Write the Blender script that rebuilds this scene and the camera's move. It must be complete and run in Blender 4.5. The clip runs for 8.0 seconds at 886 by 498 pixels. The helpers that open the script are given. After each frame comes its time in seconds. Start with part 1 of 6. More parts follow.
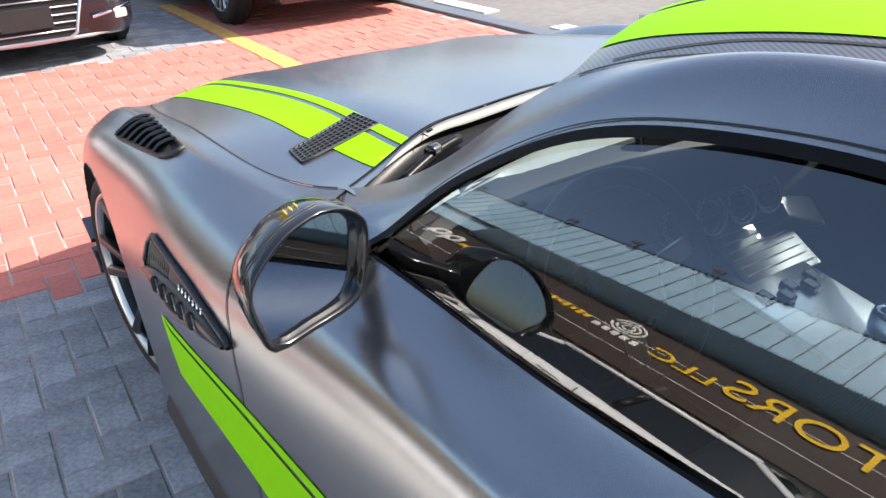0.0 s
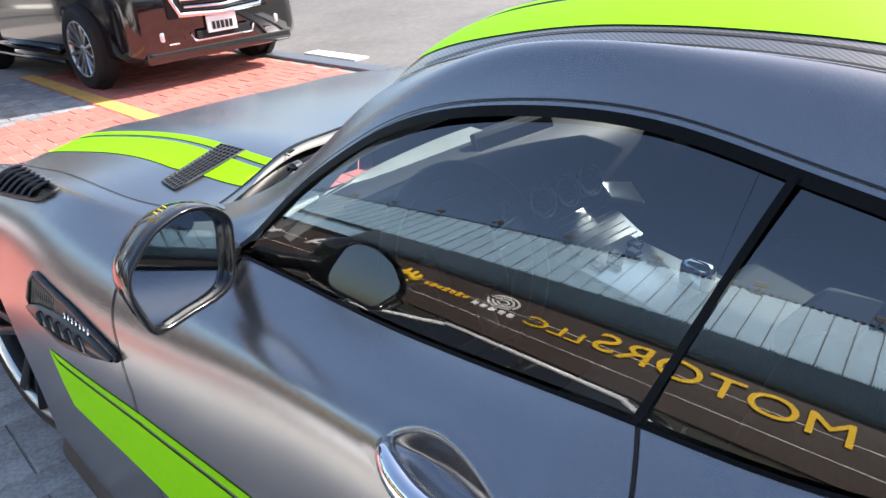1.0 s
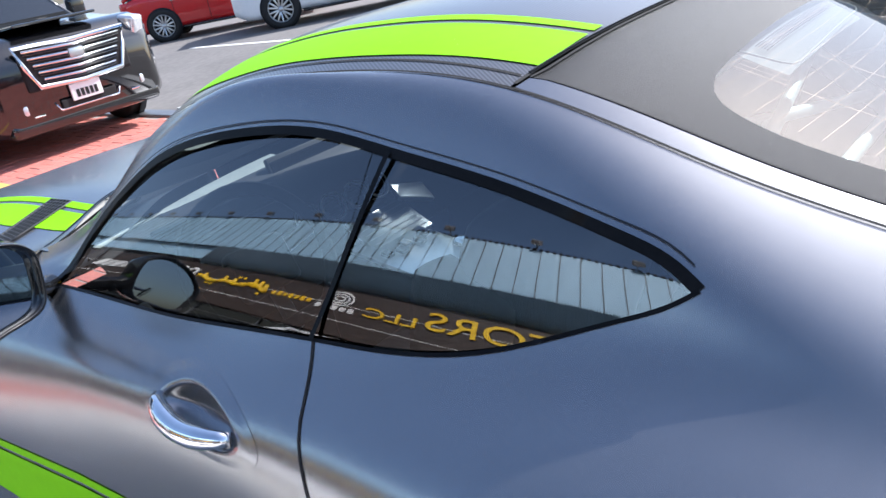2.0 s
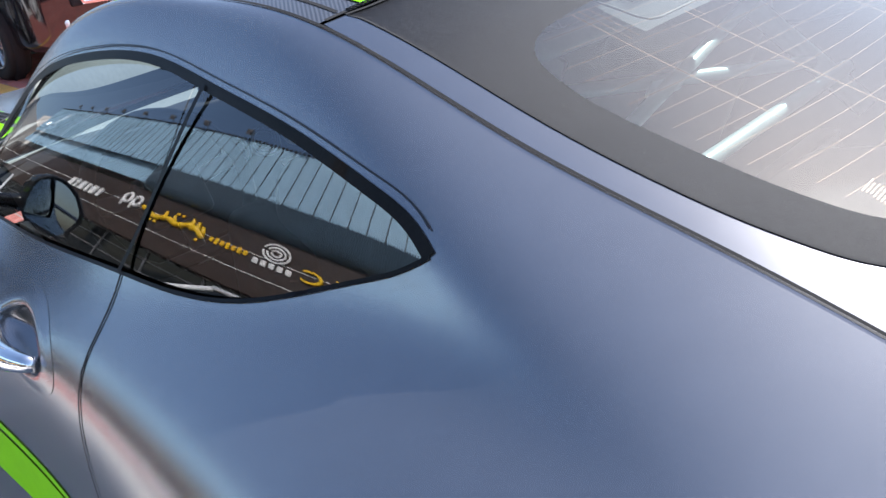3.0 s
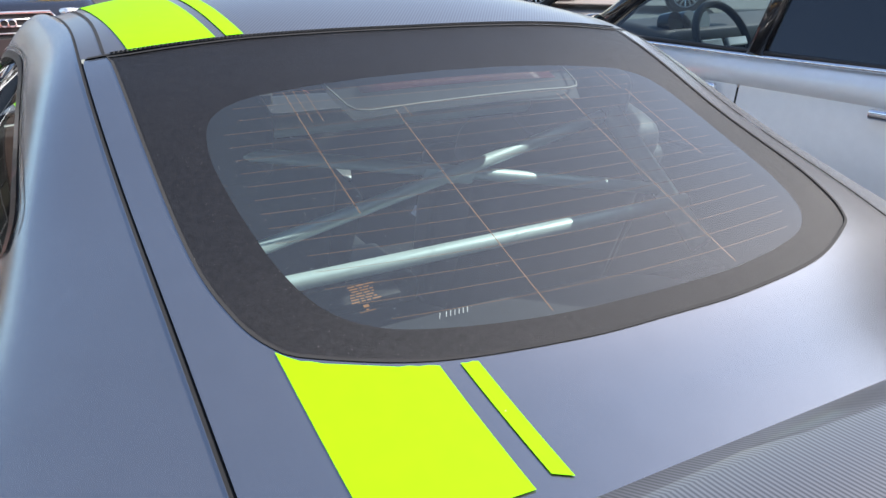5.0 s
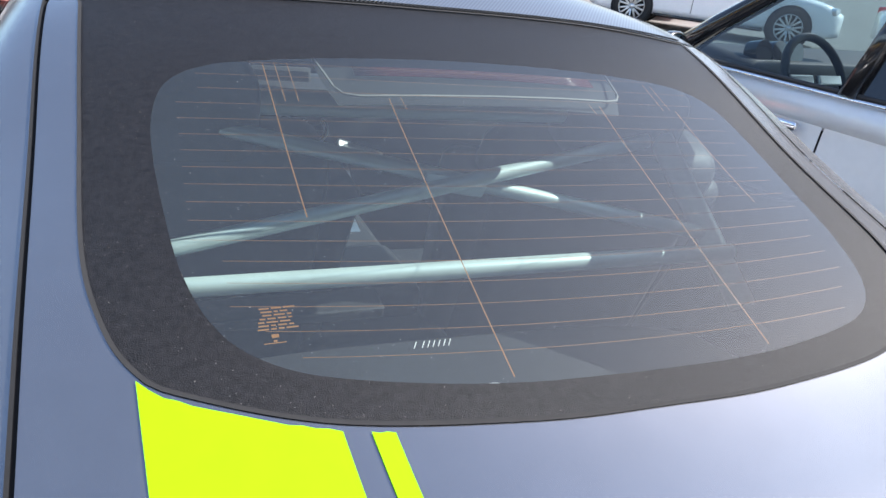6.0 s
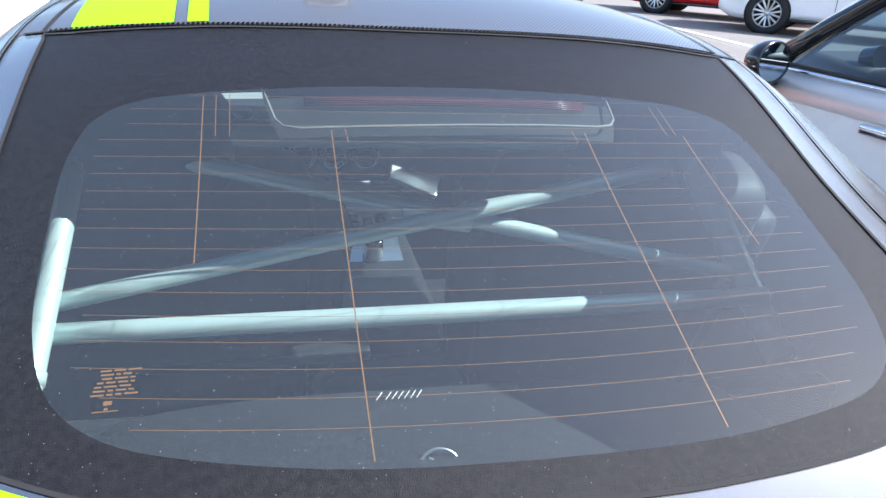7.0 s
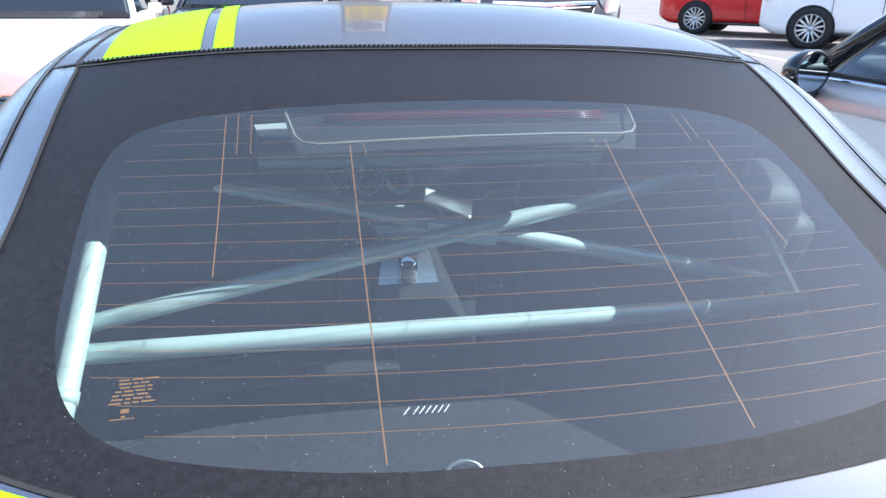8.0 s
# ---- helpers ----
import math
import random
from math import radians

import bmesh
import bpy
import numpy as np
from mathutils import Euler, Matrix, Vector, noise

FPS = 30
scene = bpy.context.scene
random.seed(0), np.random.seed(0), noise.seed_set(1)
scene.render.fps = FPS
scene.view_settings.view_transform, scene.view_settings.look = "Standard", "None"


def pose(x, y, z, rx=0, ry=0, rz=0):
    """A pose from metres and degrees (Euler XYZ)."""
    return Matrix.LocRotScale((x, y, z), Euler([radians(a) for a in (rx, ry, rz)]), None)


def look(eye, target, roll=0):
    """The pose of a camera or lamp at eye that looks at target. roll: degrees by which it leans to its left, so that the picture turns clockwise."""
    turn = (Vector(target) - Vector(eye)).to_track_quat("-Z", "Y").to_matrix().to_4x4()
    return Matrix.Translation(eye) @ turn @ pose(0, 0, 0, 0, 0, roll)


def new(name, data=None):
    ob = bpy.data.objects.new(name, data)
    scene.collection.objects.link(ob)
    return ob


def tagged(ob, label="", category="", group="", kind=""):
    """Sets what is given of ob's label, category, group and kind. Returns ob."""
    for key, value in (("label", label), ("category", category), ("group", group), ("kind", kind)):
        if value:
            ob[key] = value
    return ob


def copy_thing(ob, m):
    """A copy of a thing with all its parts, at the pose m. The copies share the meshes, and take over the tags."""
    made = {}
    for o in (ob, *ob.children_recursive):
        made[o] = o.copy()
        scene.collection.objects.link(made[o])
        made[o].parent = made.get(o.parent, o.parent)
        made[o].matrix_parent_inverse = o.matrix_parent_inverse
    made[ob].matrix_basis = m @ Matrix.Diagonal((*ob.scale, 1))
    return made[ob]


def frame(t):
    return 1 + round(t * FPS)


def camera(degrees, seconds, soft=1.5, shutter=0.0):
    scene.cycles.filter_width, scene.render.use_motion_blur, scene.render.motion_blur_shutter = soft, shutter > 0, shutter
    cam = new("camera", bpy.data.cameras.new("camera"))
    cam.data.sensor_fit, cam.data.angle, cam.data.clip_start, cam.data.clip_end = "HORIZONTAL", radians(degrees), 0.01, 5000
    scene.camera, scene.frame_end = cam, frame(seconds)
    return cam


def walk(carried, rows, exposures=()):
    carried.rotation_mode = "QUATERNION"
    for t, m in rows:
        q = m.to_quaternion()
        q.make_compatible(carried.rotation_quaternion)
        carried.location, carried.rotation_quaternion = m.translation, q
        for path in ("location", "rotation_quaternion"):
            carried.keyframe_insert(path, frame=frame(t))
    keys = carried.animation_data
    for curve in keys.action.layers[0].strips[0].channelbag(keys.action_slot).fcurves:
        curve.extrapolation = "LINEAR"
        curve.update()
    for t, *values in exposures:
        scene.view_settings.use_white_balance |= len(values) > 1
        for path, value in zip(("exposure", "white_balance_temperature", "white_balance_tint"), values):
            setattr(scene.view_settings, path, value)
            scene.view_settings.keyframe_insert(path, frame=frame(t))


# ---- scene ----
cam = camera(60.8, 8.0)
PATH = [
    (0, (-1.181, -0.69, 1.415), (-0.251, 0.83, 0.506), -2.3),
    (0.5, (-1.204, -0.773, 1.417), (-0.179, 0.718, 0.566), -3.5),
    (1, (-1.242, -0.887, 1.398), (-0.065, 0.511, 0.585), -4.8),
    (1.5, (-1.251, -1.079, 1.438), (0.037, 0.242, 0.664), -6.4),
    (2, (-1.266, -1.31, 1.414), (0.082, -0.05, 0.643), -10.8),
    (2.2, (-1.239, -1.376, 1.396), (0.141, -0.174, 0.588), -13.2),
    (3.3, (-0.964, -1.569, 1.356), (0.1, -0.118, 0.484), -4.0),
    (3.5, (-0.931, -1.637, 1.385), (0.032, -0.063, 0.613), -1.9),
    (4, (-0.778, -1.949, 1.413), (0.058, -0.305, 0.641), -1.8),
    (4.5, (-0.663, -2.009, 1.409), (0.231, -0.393, 0.642), -1.2),
    (4.7, (-0.622, -2.007, 1.401), (0.274, -0.389, 0.642), -0.8),
    (5.8, (-0.438, -1.889, 1.343), (0.379, -0.225, 0.594), 6.7),
    (6, (-0.4, -1.875, 1.349), (0.35, -0.185, 0.587), 7.2),
    (6.5, (-0.276, -1.843, 1.347), (0.3, -0.088, 0.582), 6.3),
    (7, (-0.172, -1.841, 1.361), (0.253, -0.036, 0.61), 3.7),
    (7.5, (-0.139, -1.84, 1.326), (0.199, -0.003, 0.611), 1.7),
    (8, (-0.145, -1.852, 1.341), (0.164, 0.003, 0.66), 0.7),
]
walk(cam, [(t, look(eye, target, roll)) for t, eye, target, roll in PATH], [(0, 1.25, 6600, 11), (1, 1.20, 6450, 11), (1.5, 1.16, 6100, 12), (2, 1.02, 5850, 12), (3.5, 1.0, 6050, 12), (4, 1.12, 6200, 12), (4.5, 1.19, 6400, 12), (6, 1.42, 6300, 12), (6.5, 1.55, 6100, 12), (7, 1.64, 5950, 12), (8, 1.71, 5850, 12)])

# ---------- world, sun, exposure ----------
SUN_AZ, SUN_EL = radians(102), radians(41)      # sun stands over the road, to the car's right and a little behind
world = bpy.data.worlds.new("sky")
scene.world = world
world.use_nodes = True
_n = world.node_tree
_sky = _n.nodes.new("ShaderNodeTexSky")
_sky.sky_type = "NISHITA"
_sky.sun_disc = False
_sky.sun_elevation = SUN_EL
_sky.sun_rotation = SUN_AZ
_sky.air_density, _sky.dust_density = 1.0, 2.0
_bg = _n.nodes["Background"]
_bg.inputs["Strength"].default_value = 0.135
_n.links.new(_sky.outputs[0], _bg.inputs["Color"])
sun = new("sun", bpy.data.lights.new("sun", "SUN"))
sun.data.energy, sun.data.angle, sun.data.color = 4.4, radians(0.5), (1.0, 0.95, 0.87)
_d = Vector((math.sin(SUN_AZ) * math.cos(SUN_EL), math.cos(SUN_AZ) * math.cos(SUN_EL), math.sin(SUN_EL)))
sun.matrix_world = Matrix.Translation(_d * 30) @ _d.to_track_quat("Z", "Y").to_matrix().to_4x4()


# ---------- materials ----------
def mat(name, color, rough=0.5, metal=0.0, coat=0.0, noise_scale=0.0, noise_amt=0.0, bump=0.0, bump_scale=200.0, spec=0.5, vary=0.0):
    """Principled material with two scales of variation in colour, and fine relief."""
    m = bpy.data.materials.new(name)
    m.use_nodes = True
    nt = m.node_tree
    b = nt.nodes["Principled BSDF"]
    b.inputs["Base Color"].default_value = (*color, 1)
    b.inputs["Roughness"].default_value = rough
    b.inputs["Metallic"].default_value = metal
    b.inputs["Coat Weight"].default_value = coat
    b.inputs["Coat Roughness"].default_value = 0.04
    b.inputs["Specular IOR Level"].default_value = spec
    tc = nt.nodes.new("ShaderNodeTexCoord")
    if noise_amt > 0 or vary > 0:
        lo = nt.nodes.new("ShaderNodeTexNoise")
        lo.inputs["Scale"].default_value = noise_scale
        lo.inputs["Detail"].default_value = 6
        nt.links.new(tc.outputs["Object"], lo.inputs["Vector"])
        hi = nt.nodes.new("ShaderNodeTexNoise")
        hi.inputs["Scale"].default_value = noise_scale * 14
        hi.inputs["Detail"].default_value = 4
        nt.links.new(tc.outputs["Object"], hi.inputs["Vector"])
        add = nt.nodes.new("ShaderNodeMath")
        add.operation = "ADD"
        nt.links.new(lo.outputs["Fac"], add.inputs[0])
        nt.links.new(hi.outputs["Fac"], add.inputs[1])
        mr = nt.nodes.new("ShaderNodeMapRange")
        mr.inputs["From Min"].default_value, mr.inputs["From Max"].default_value = 0.7, 1.3
        mr.inputs["To Min"].default_value, mr.inputs["To Max"].default_value = 1 - noise_amt, 1 + noise_amt
        nt.links.new(add.outputs[0], mr.inputs["Value"])
        val = mr.outputs[0]
        if vary > 0:
            oi = nt.nodes.new("ShaderNodeObjectInfo")
            geo = nt.nodes.new("ShaderNodeNewGeometry")
            s = nt.nodes.new("ShaderNodeMath")
            s.operation = "ADD"
            nt.links.new(oi.outputs["Random"], s.inputs[0])
            nt.links.new(geo.outputs["Random Per Island"], s.inputs[1])
            fr = nt.nodes.new("ShaderNodeMath")
            fr.operation = "FRACT"
            nt.links.new(s.outputs[0], fr.inputs[0])
            m2 = nt.nodes.new("ShaderNodeMapRange")
            m2.inputs["To Min"].default_value, m2.inputs["To Max"].default_value = 1 - vary, 1 + vary
            nt.links.new(fr.outputs[0], m2.inputs["Value"])
            mul = nt.nodes.new("ShaderNodeMath")
            mul.operation = "MULTIPLY"
            nt.links.new(val, mul.inputs[0])
            nt.links.new(m2.outputs[0], mul.inputs[1])
            val = mul.outputs[0]
        hsv = nt.nodes.new("ShaderNodeHueSaturation")
        hsv.inputs["Color"].default_value = (*color, 1)
        nt.links.new(val, hsv.inputs["Value"])
        nt.links.new(hsv.outputs[0], b.inputs["Base Color"])
    if bump > 0:
        t = nt.nodes.new("ShaderNodeTexNoise")
        t.inputs["Scale"].default_value = bump_scale
        t.inputs["Detail"].default_value = 3
        nt.links.new(tc.outputs["Object"], t.inputs["Vector"])
        bp = nt.nodes.new("ShaderNodeBump")
        bp.inputs["Strength"].default_value = bump
        bp.inputs["Distance"].default_value = 0.002
        nt.links.new(t.outputs["Fac"], bp.inputs["Height"])
        nt.links.new(bp.outputs[0], b.inputs["Normal"])
    return m


def specks(nt, tc, scale, size, sparse):
    """Scattered dust grains: 1 inside a grain, 0 outside."""
    vo = nt.nodes.new("ShaderNodeTexVoronoi")
    vo.inputs["Scale"].default_value = scale
    nt.links.new(tc.outputs["Object"], vo.inputs["Vector"])
    lt = nt.nodes.new("ShaderNodeMath")
    lt.operation = "LESS_THAN"
    lt.inputs[1].default_value = size
    nt.links.new(vo.outputs["Distance"], lt.inputs[0])
    sx = nt.nodes.new("ShaderNodeSeparateColor")
    nt.links.new(vo.outputs["Color"], sx.inputs[0])
    gt = nt.nodes.new("ShaderNodeMath")
    gt.operation = "GREATER_THAN"
    gt.inputs[1].default_value = sparse
    nt.links.new(sx.outputs[0], gt.inputs[0])
    mu = nt.nodes.new("ShaderNodeMath")
    mu.operation = "MULTIPLY"
    nt.links.new(lt.outputs[0], mu.inputs[0])
    nt.links.new(gt.outputs[0], mu.inputs[1])
    return mu.outputs[0]


def dusty(m, scale=150, size=0.08, sparse=0.8, color=(0.5, 0.48, 0.45)):
    """Adds scattered pale dust grains to a principled material."""
    nt = m.node_tree
    b = nt.nodes["Principled BSDF"]
    tc = nt.nodes.new("ShaderNodeTexCoord")
    mx = nt.nodes.new("ShaderNodeMix")
    mx.data_type = "RGBA"
    nt.links.new(specks(nt, tc, scale, size, sparse), mx.inputs["Factor"])
    old = b.inputs["Base Color"].links
    if old:
        nt.links.new(old[0].from_socket, mx.inputs["A"])
    else:
        mx.inputs["A"].default_value = b.inputs["Base Color"].default_value
    mx.inputs["B"].default_value = (*color, 1)
    nt.links.new(mx.outputs["Result"], b.inputs["Base Color"])
    return m


def glass_mat(name, tint, ior=1.5, rough=0.0, dust=0.0):
    """Thin sheet: tinted see-through with a mirror gloss by Fresnel, and a film of dust."""
    m = bpy.data.materials.new(name)
    m.use_nodes = True
    nt = m.node_tree
    nt.nodes.remove(nt.nodes["Principled BSDF"])
    tr = nt.nodes.new("ShaderNodeBsdfTransparent")
    tr.inputs["Color"].default_value = (*tint, 1)
    gl = nt.nodes.new("ShaderNodeBsdfGlossy")
    gl.inputs["Roughness"].default_value = rough
    fr = nt.nodes.new("ShaderNodeFresnel")
    fr.inputs["IOR"].default_value = ior
    mx = nt.nodes.new("ShaderNodeMixShader")
    nt.links.new(fr.outputs[0], mx.inputs["Fac"])
    nt.links.new(tr.outputs[0], mx.inputs[1])
    nt.links.new(gl.outputs[0], mx.inputs[2])
    last = mx.outputs[0]
    if dust > 0:
        df = nt.nodes.new("ShaderNodeBsdfDiffuse")
        df.inputs["Color"].default_value = (0.42, 0.46, 0.45, 1)
        tc = nt.nodes.new("ShaderNodeTexCoord")
        nz = nt.nodes.new("ShaderNodeTexNoise")
        nz.inputs["Scale"].default_value = 520
        nz.inputs["Detail"].default_value = 6
        nz.inputs["Roughness"].default_value = 0.75
        nt.links.new(tc.outputs["Object"], nz.inputs["Vector"])
        mr = nt.nodes.new("ShaderNodeMapRange")
        mr.inputs["From Min"].default_value, mr.inputs["From Max"].default_value = 0.46, 0.72
        mr.inputs["To Min"].default_value, mr.inputs["To Max"].default_value = dust * 0.5, dust * 2.0
        nt.links.new(nz.outputs["Fac"], mr.inputs["Value"])
        m2 = nt.nodes.new("ShaderNodeMixShader")
        sp = specks(nt, tc, 380, 0.10, 0.90)
        mxm = nt.nodes.new("ShaderNodeMath")
        mxm.operation = "MAXIMUM"
        nt.links.new(mr.outputs[0], mxm.inputs[0])
        nt.links.new(sp, mxm.inputs[1])
        nt.links.new(mxm.outputs[0], m2.inputs["Fac"])
        nt.links.new(last, m2.inputs[1])
        nt.links.new(df.outputs[0], m2.inputs[2])
        last = m2.outputs[0]
    nt.links.new(last, nt.nodes["Material Output"].inputs["Surface"])
    return m


def carbon_mat(name, scale=120, light=0.045, turn=0.6):
    """Twill weave: two crossed diagonal wave patterns under a clear coat."""
    m = mat(name, (0.02, 0.02, 0.022), rough=0.35, coat=0.5, spec=0.3)
    nt = m.node_tree
    b = nt.nodes["Principled BSDF"]
    tc = nt.nodes.new("ShaderNodeTexCoord")
    mp = nt.nodes.new("ShaderNodeMapping")
    mp.inputs["Rotation"].default_value = (0, 0, turn)
    nt.links.new(tc.outputs["Object"], mp.inputs["Vector"])
    w = nt.nodes.new("ShaderNodeTexWave")
    w.inputs["Scale"].default_value = scale
    w.inputs["Distortion"].default_value = 0.0
    nt.links.new(mp.outputs[0], w.inputs["Vector"])
    cr = nt.nodes.new("ShaderNodeValToRGB")
    cr.color_ramp.elements[0].color, cr.color_ramp.elements[1].color = (0.018, 0.018, 0.02, 1), (light, light, light * 1.08, 1)
    nt.links.new(w.outputs["Fac"], cr.inputs[0])
    nt.links.new(cr.outputs[0], b.inputs["Base Color"])
    bp = nt.nodes.new("ShaderNodeBump")
    bp.inputs["Strength"].default_value = 0.06
    bp.inputs["Distance"].default_value = 0.001
    nt.links.new(w.outputs["Fac"], bp.inputs["Height"])
    nt.links.new(bp.outputs[0], b.inputs["Normal"])
    return m


M_PAINT = mat("satin_grey_paint", (0.31, 0.313, 0.326), rough=0.25, metal=0.9, noise_scale=2, noise_amt=0.03, bump=0.02, bump_scale=900)
M_GREEN = mat("green_vinyl", (0.222, 0.61, 0.001), rough=0.55, spec=0.06, noise_scale=3, noise_amt=0.03)
M_BLACK = mat("black_gloss_plastic", (0.012, 0.012, 0.013), rough=0.12, coat=0.4)
M_TRIM = mat("black_rubber_trim", (0.02, 0.02, 0.021), rough=0.55, noise_scale=6, noise_amt=0.2, bump=0.05, bump_scale=600)
M_DARK = mat("dark_liner", (0.012, 0.012, 0.013), rough=0.9, noise_scale=5, noise_amt=0.2)
M_CARBON = carbon_mat("carbon_fibre", 62, 0.082)
M_WING = carbon_mat("wing_carbon_fibre", 88, 0.105, 0.06)
M_CHROME = mat("chrome", (0.8, 0.8, 0.82), rough=0.06, metal=1.0, noise_scale=5, noise_amt=0.03)
M_TUBE = mat("pale_aluminium_paint", (0.56, 0.68, 0.66), rough=0.38, metal=0.3, noise_scale=8, noise_amt=0.06)
M_MESH = mat("grey_mesh_plastic", (0.045, 0.046, 0.048), rough=0.36, noise_scale=20, noise_amt=0.1)
M_LAMPBODY = mat("smoked_lamp_cover", (0.025, 0.028, 0.03), rough=0.6, spec=0.2, noise_scale=15, noise_amt=0.15)
M_TRAY = mat("black_scuttle_plastic", (0.006, 0.006, 0.007), rough=0.32, spec=0.1, noise_scale=12, noise_amt=0.3, bump=0.1, bump_scale=300)
M_STRIP = mat("pale_grey_strip", (0.23, 0.225, 0.205), rough=0.6, metal=0.0, noise_scale=10, noise_amt=0.08)
M_RIMDARK = mat("dark_wheel_paint", (0.03, 0.03, 0.033), rough=0.3, metal=0.4, noise_scale=8, noise_amt=0.1)
M_TYRE = mat("tyre_rubber", (0.018, 0.018, 0.018), rough=0.8, noise_scale=12, noise_amt=0.25, bump=0.3, bump_scale=120)
M_FRIT = mat("ceramic_frit", (0.0115, 0.0115, 0.013), rough=0.42, spec=0.15, noise_scale=150, noise_amt=0.5, bump=0.45, bump_scale=1300)
dusty(M_FRIT, 420, 0.09, 0.86)
dusty(M_PAINT, 60, 0.035, 0.8, (0.6, 0.58, 0.55))
dusty(M_GREEN, 60, 0.035, 0.86, (0.5, 0.45, 0.35))
M_SIDEGLASS = glass_mat("side_glass", (0.74, 0.82, 0.82), ior=2.45)
M_REARGLASS = glass_mat("rear_glass", (0.55, 0.66, 0.65), ior=1.85, dust=0.045)
M_WSGLASS = glass_mat("windscreen_glass", (0.6, 0.7, 0.68), ior=1.5)
M_MIRROR = mat("mirror_silver", (0.55, 0.61, 0.65), rough=0.0, metal=1.0)
# dash leather in the sun: the light is put into a pale base colour
M_DASHTOP = mat("sunlit_dash_leather", (0.36, 0.39, 0.375), rough=0.5, noise_scale=9, noise_amt=0.12, bump=0.12, bump_scale=320)
M_RING = mat("satin_aluminium_ring", (0.8, 0.81, 0.82), rough=0.38, metal=0.35, noise_scale=20, noise_amt=0.05)
M_LEATHER = mat("black_leather", (0.026, 0.026, 0.029), rough=0.6, noise_scale=10, noise_amt=0.2, bump=0.2, bump_scale=350)
M_SILVER = mat("satin_silver_trim", (0.6, 0.62, 0.63), rough=0.28, metal=0.9, noise_scale=8, noise_amt=0.05)
M_COPPER = mat("heating_wire", (0.32, 0.14, 0.035), rough=0.5, metal=0.2)
M_WHITEMARK = mat("white_print", (0.75, 0.75, 0.75), rough=0.5)
M_REDLENS = mat("red_lamp_lens", (0.10, 0.014, 0.020), rough=0.3)
M_YELLOW = mat("yellow_sticker", (0.75, 0.5, 0.03), rough=0.5)


# ---------- mesh helpers ----------
def mesh_data(name, verts, faces, material, smooth=True, normals=None):
    me = bpy.data.meshes.new(name)
    me.from_pydata([tuple(v) for v in verts], [], [tuple(f) for f in faces])
    me.materials.append(material)
    me.update()
    if smooth:
        me.polygons.foreach_set("use_smooth", [True] * len(me.polygons))
        if normals is not None:
            me.normals_split_custom_set_from_vertices([tuple(n) for n in normals])
    return me


def piece(name, verts, faces, material, parent=None, label="", smooth=True, normals=None):
    ob = new(name, mesh_data(name, verts, faces, material, smooth, normals))
    if parent is not None:
        ob.parent = parent
    return tagged(ob, label)


def part(name, bm, material, parent=None, label="", smooth=False):
    """Links a bmesh as one mesh object under a thing or a part."""
    me = bpy.data.meshes.new(name)
    bm.normal_update()
    bm.to_mesh(me)
    bm.free()
    me.materials.append(material)
    if smooth:
        me.polygons.foreach_set("use_smooth", [True] * len(me.polygons))
        me.set_sharp_from_angle(angle=radians(38))
    ob = new(name, me)
    if parent is not None:
        ob.parent = parent
    return tagged(ob, label)


def thing(name, label, category, loc=(0, 0, 0), rz=0.0, group="", kind=""):
    ob = new(name)
    ob.empty_display_size = 0.1
    ob.matrix_basis = pose(*loc, 0, 0, rz)
    return tagged(ob, label, category, group, kind)


def bm_box(sx, sy, sz, m=Matrix(), bevel=0.0, seg=2, bm=None):
    bm = bm or bmesh.new()
    r = bmesh.ops.create_cube(bm, size=1.0, matrix=m @ Matrix.Diagonal((sx, sy, sz, 1)))
    if bevel > 0:
        es = list({e for v in r["verts"] for e in v.link_edges})
        bmesh.ops.bevel(bm, geom=es, offset=bevel, segments=seg, profile=0.6, affect="EDGES")
    return bm


def bm_cyl(r1, r2, depth, m=Matrix(), seg=32, bm=None, caps=True):
    bm = bm or bmesh.new()
    bmesh.ops.create_cone(bm, cap_ends=caps, segments=seg, radius1=r1, radius2=r2, depth=depth, matrix=m)
    return bm


def lathe(profile, seg=48, axis="x"):
    """Turns (radius, along) points round an axis; returns verts, faces."""
    v, f = [], []
    n = len(profile)
    for i in range(seg):
        a = 2 * math.pi * i / seg
        for r, h in profile:
            v.append((h, r * math.cos(a), r * math.sin(a)) if axis == "x" else (r * math.cos(a), r * math.sin(a), h))
    for i in range(seg):
        for j in range(n - 1):
            a, b = i * n + j, ((i + 1) % seg) * n + j
            f.append((a, b, b + 1, a + 1))
    return v, f


def tube(points, radius, seg=12, closed=False):
    """A round tube along a polyline of points; returns verts, faces."""
    P = [Vector(p) for p in points]
    v, f = [], []
    n = len(P)
    up = Vector((0.123, 0.31, 0.94)).normalized()
    for i, p in enumerate(P):
        a, b = P[(i - 1) % n if closed else max(i - 1, 0)], P[(i + 1) % n if closed else min(i + 1, n - 1)]
        d = (b - a).normalized()
        s = d.cross(up).normalized()
        t = s.cross(d)
        r = radius[i] if isinstance(radius, (list, tuple)) else radius
        for k in range(seg):
            an = 2 * math.pi * k / seg
            v.append(p + r * (math.cos(an) * s + math.sin(an) * t))
    for i in range(n if closed else n - 1):
        j = (i + 1) % n
        for k in range(seg):
            f.append((i * seg + k, i * seg + (k + 1) % seg, j * seg + (k + 1) % seg, j * seg + k))
    if not closed:
        f.append(tuple(reversed(range(seg))))
        f.append(tuple((n - 1) * seg + k for k in range(seg)))
    return v, f


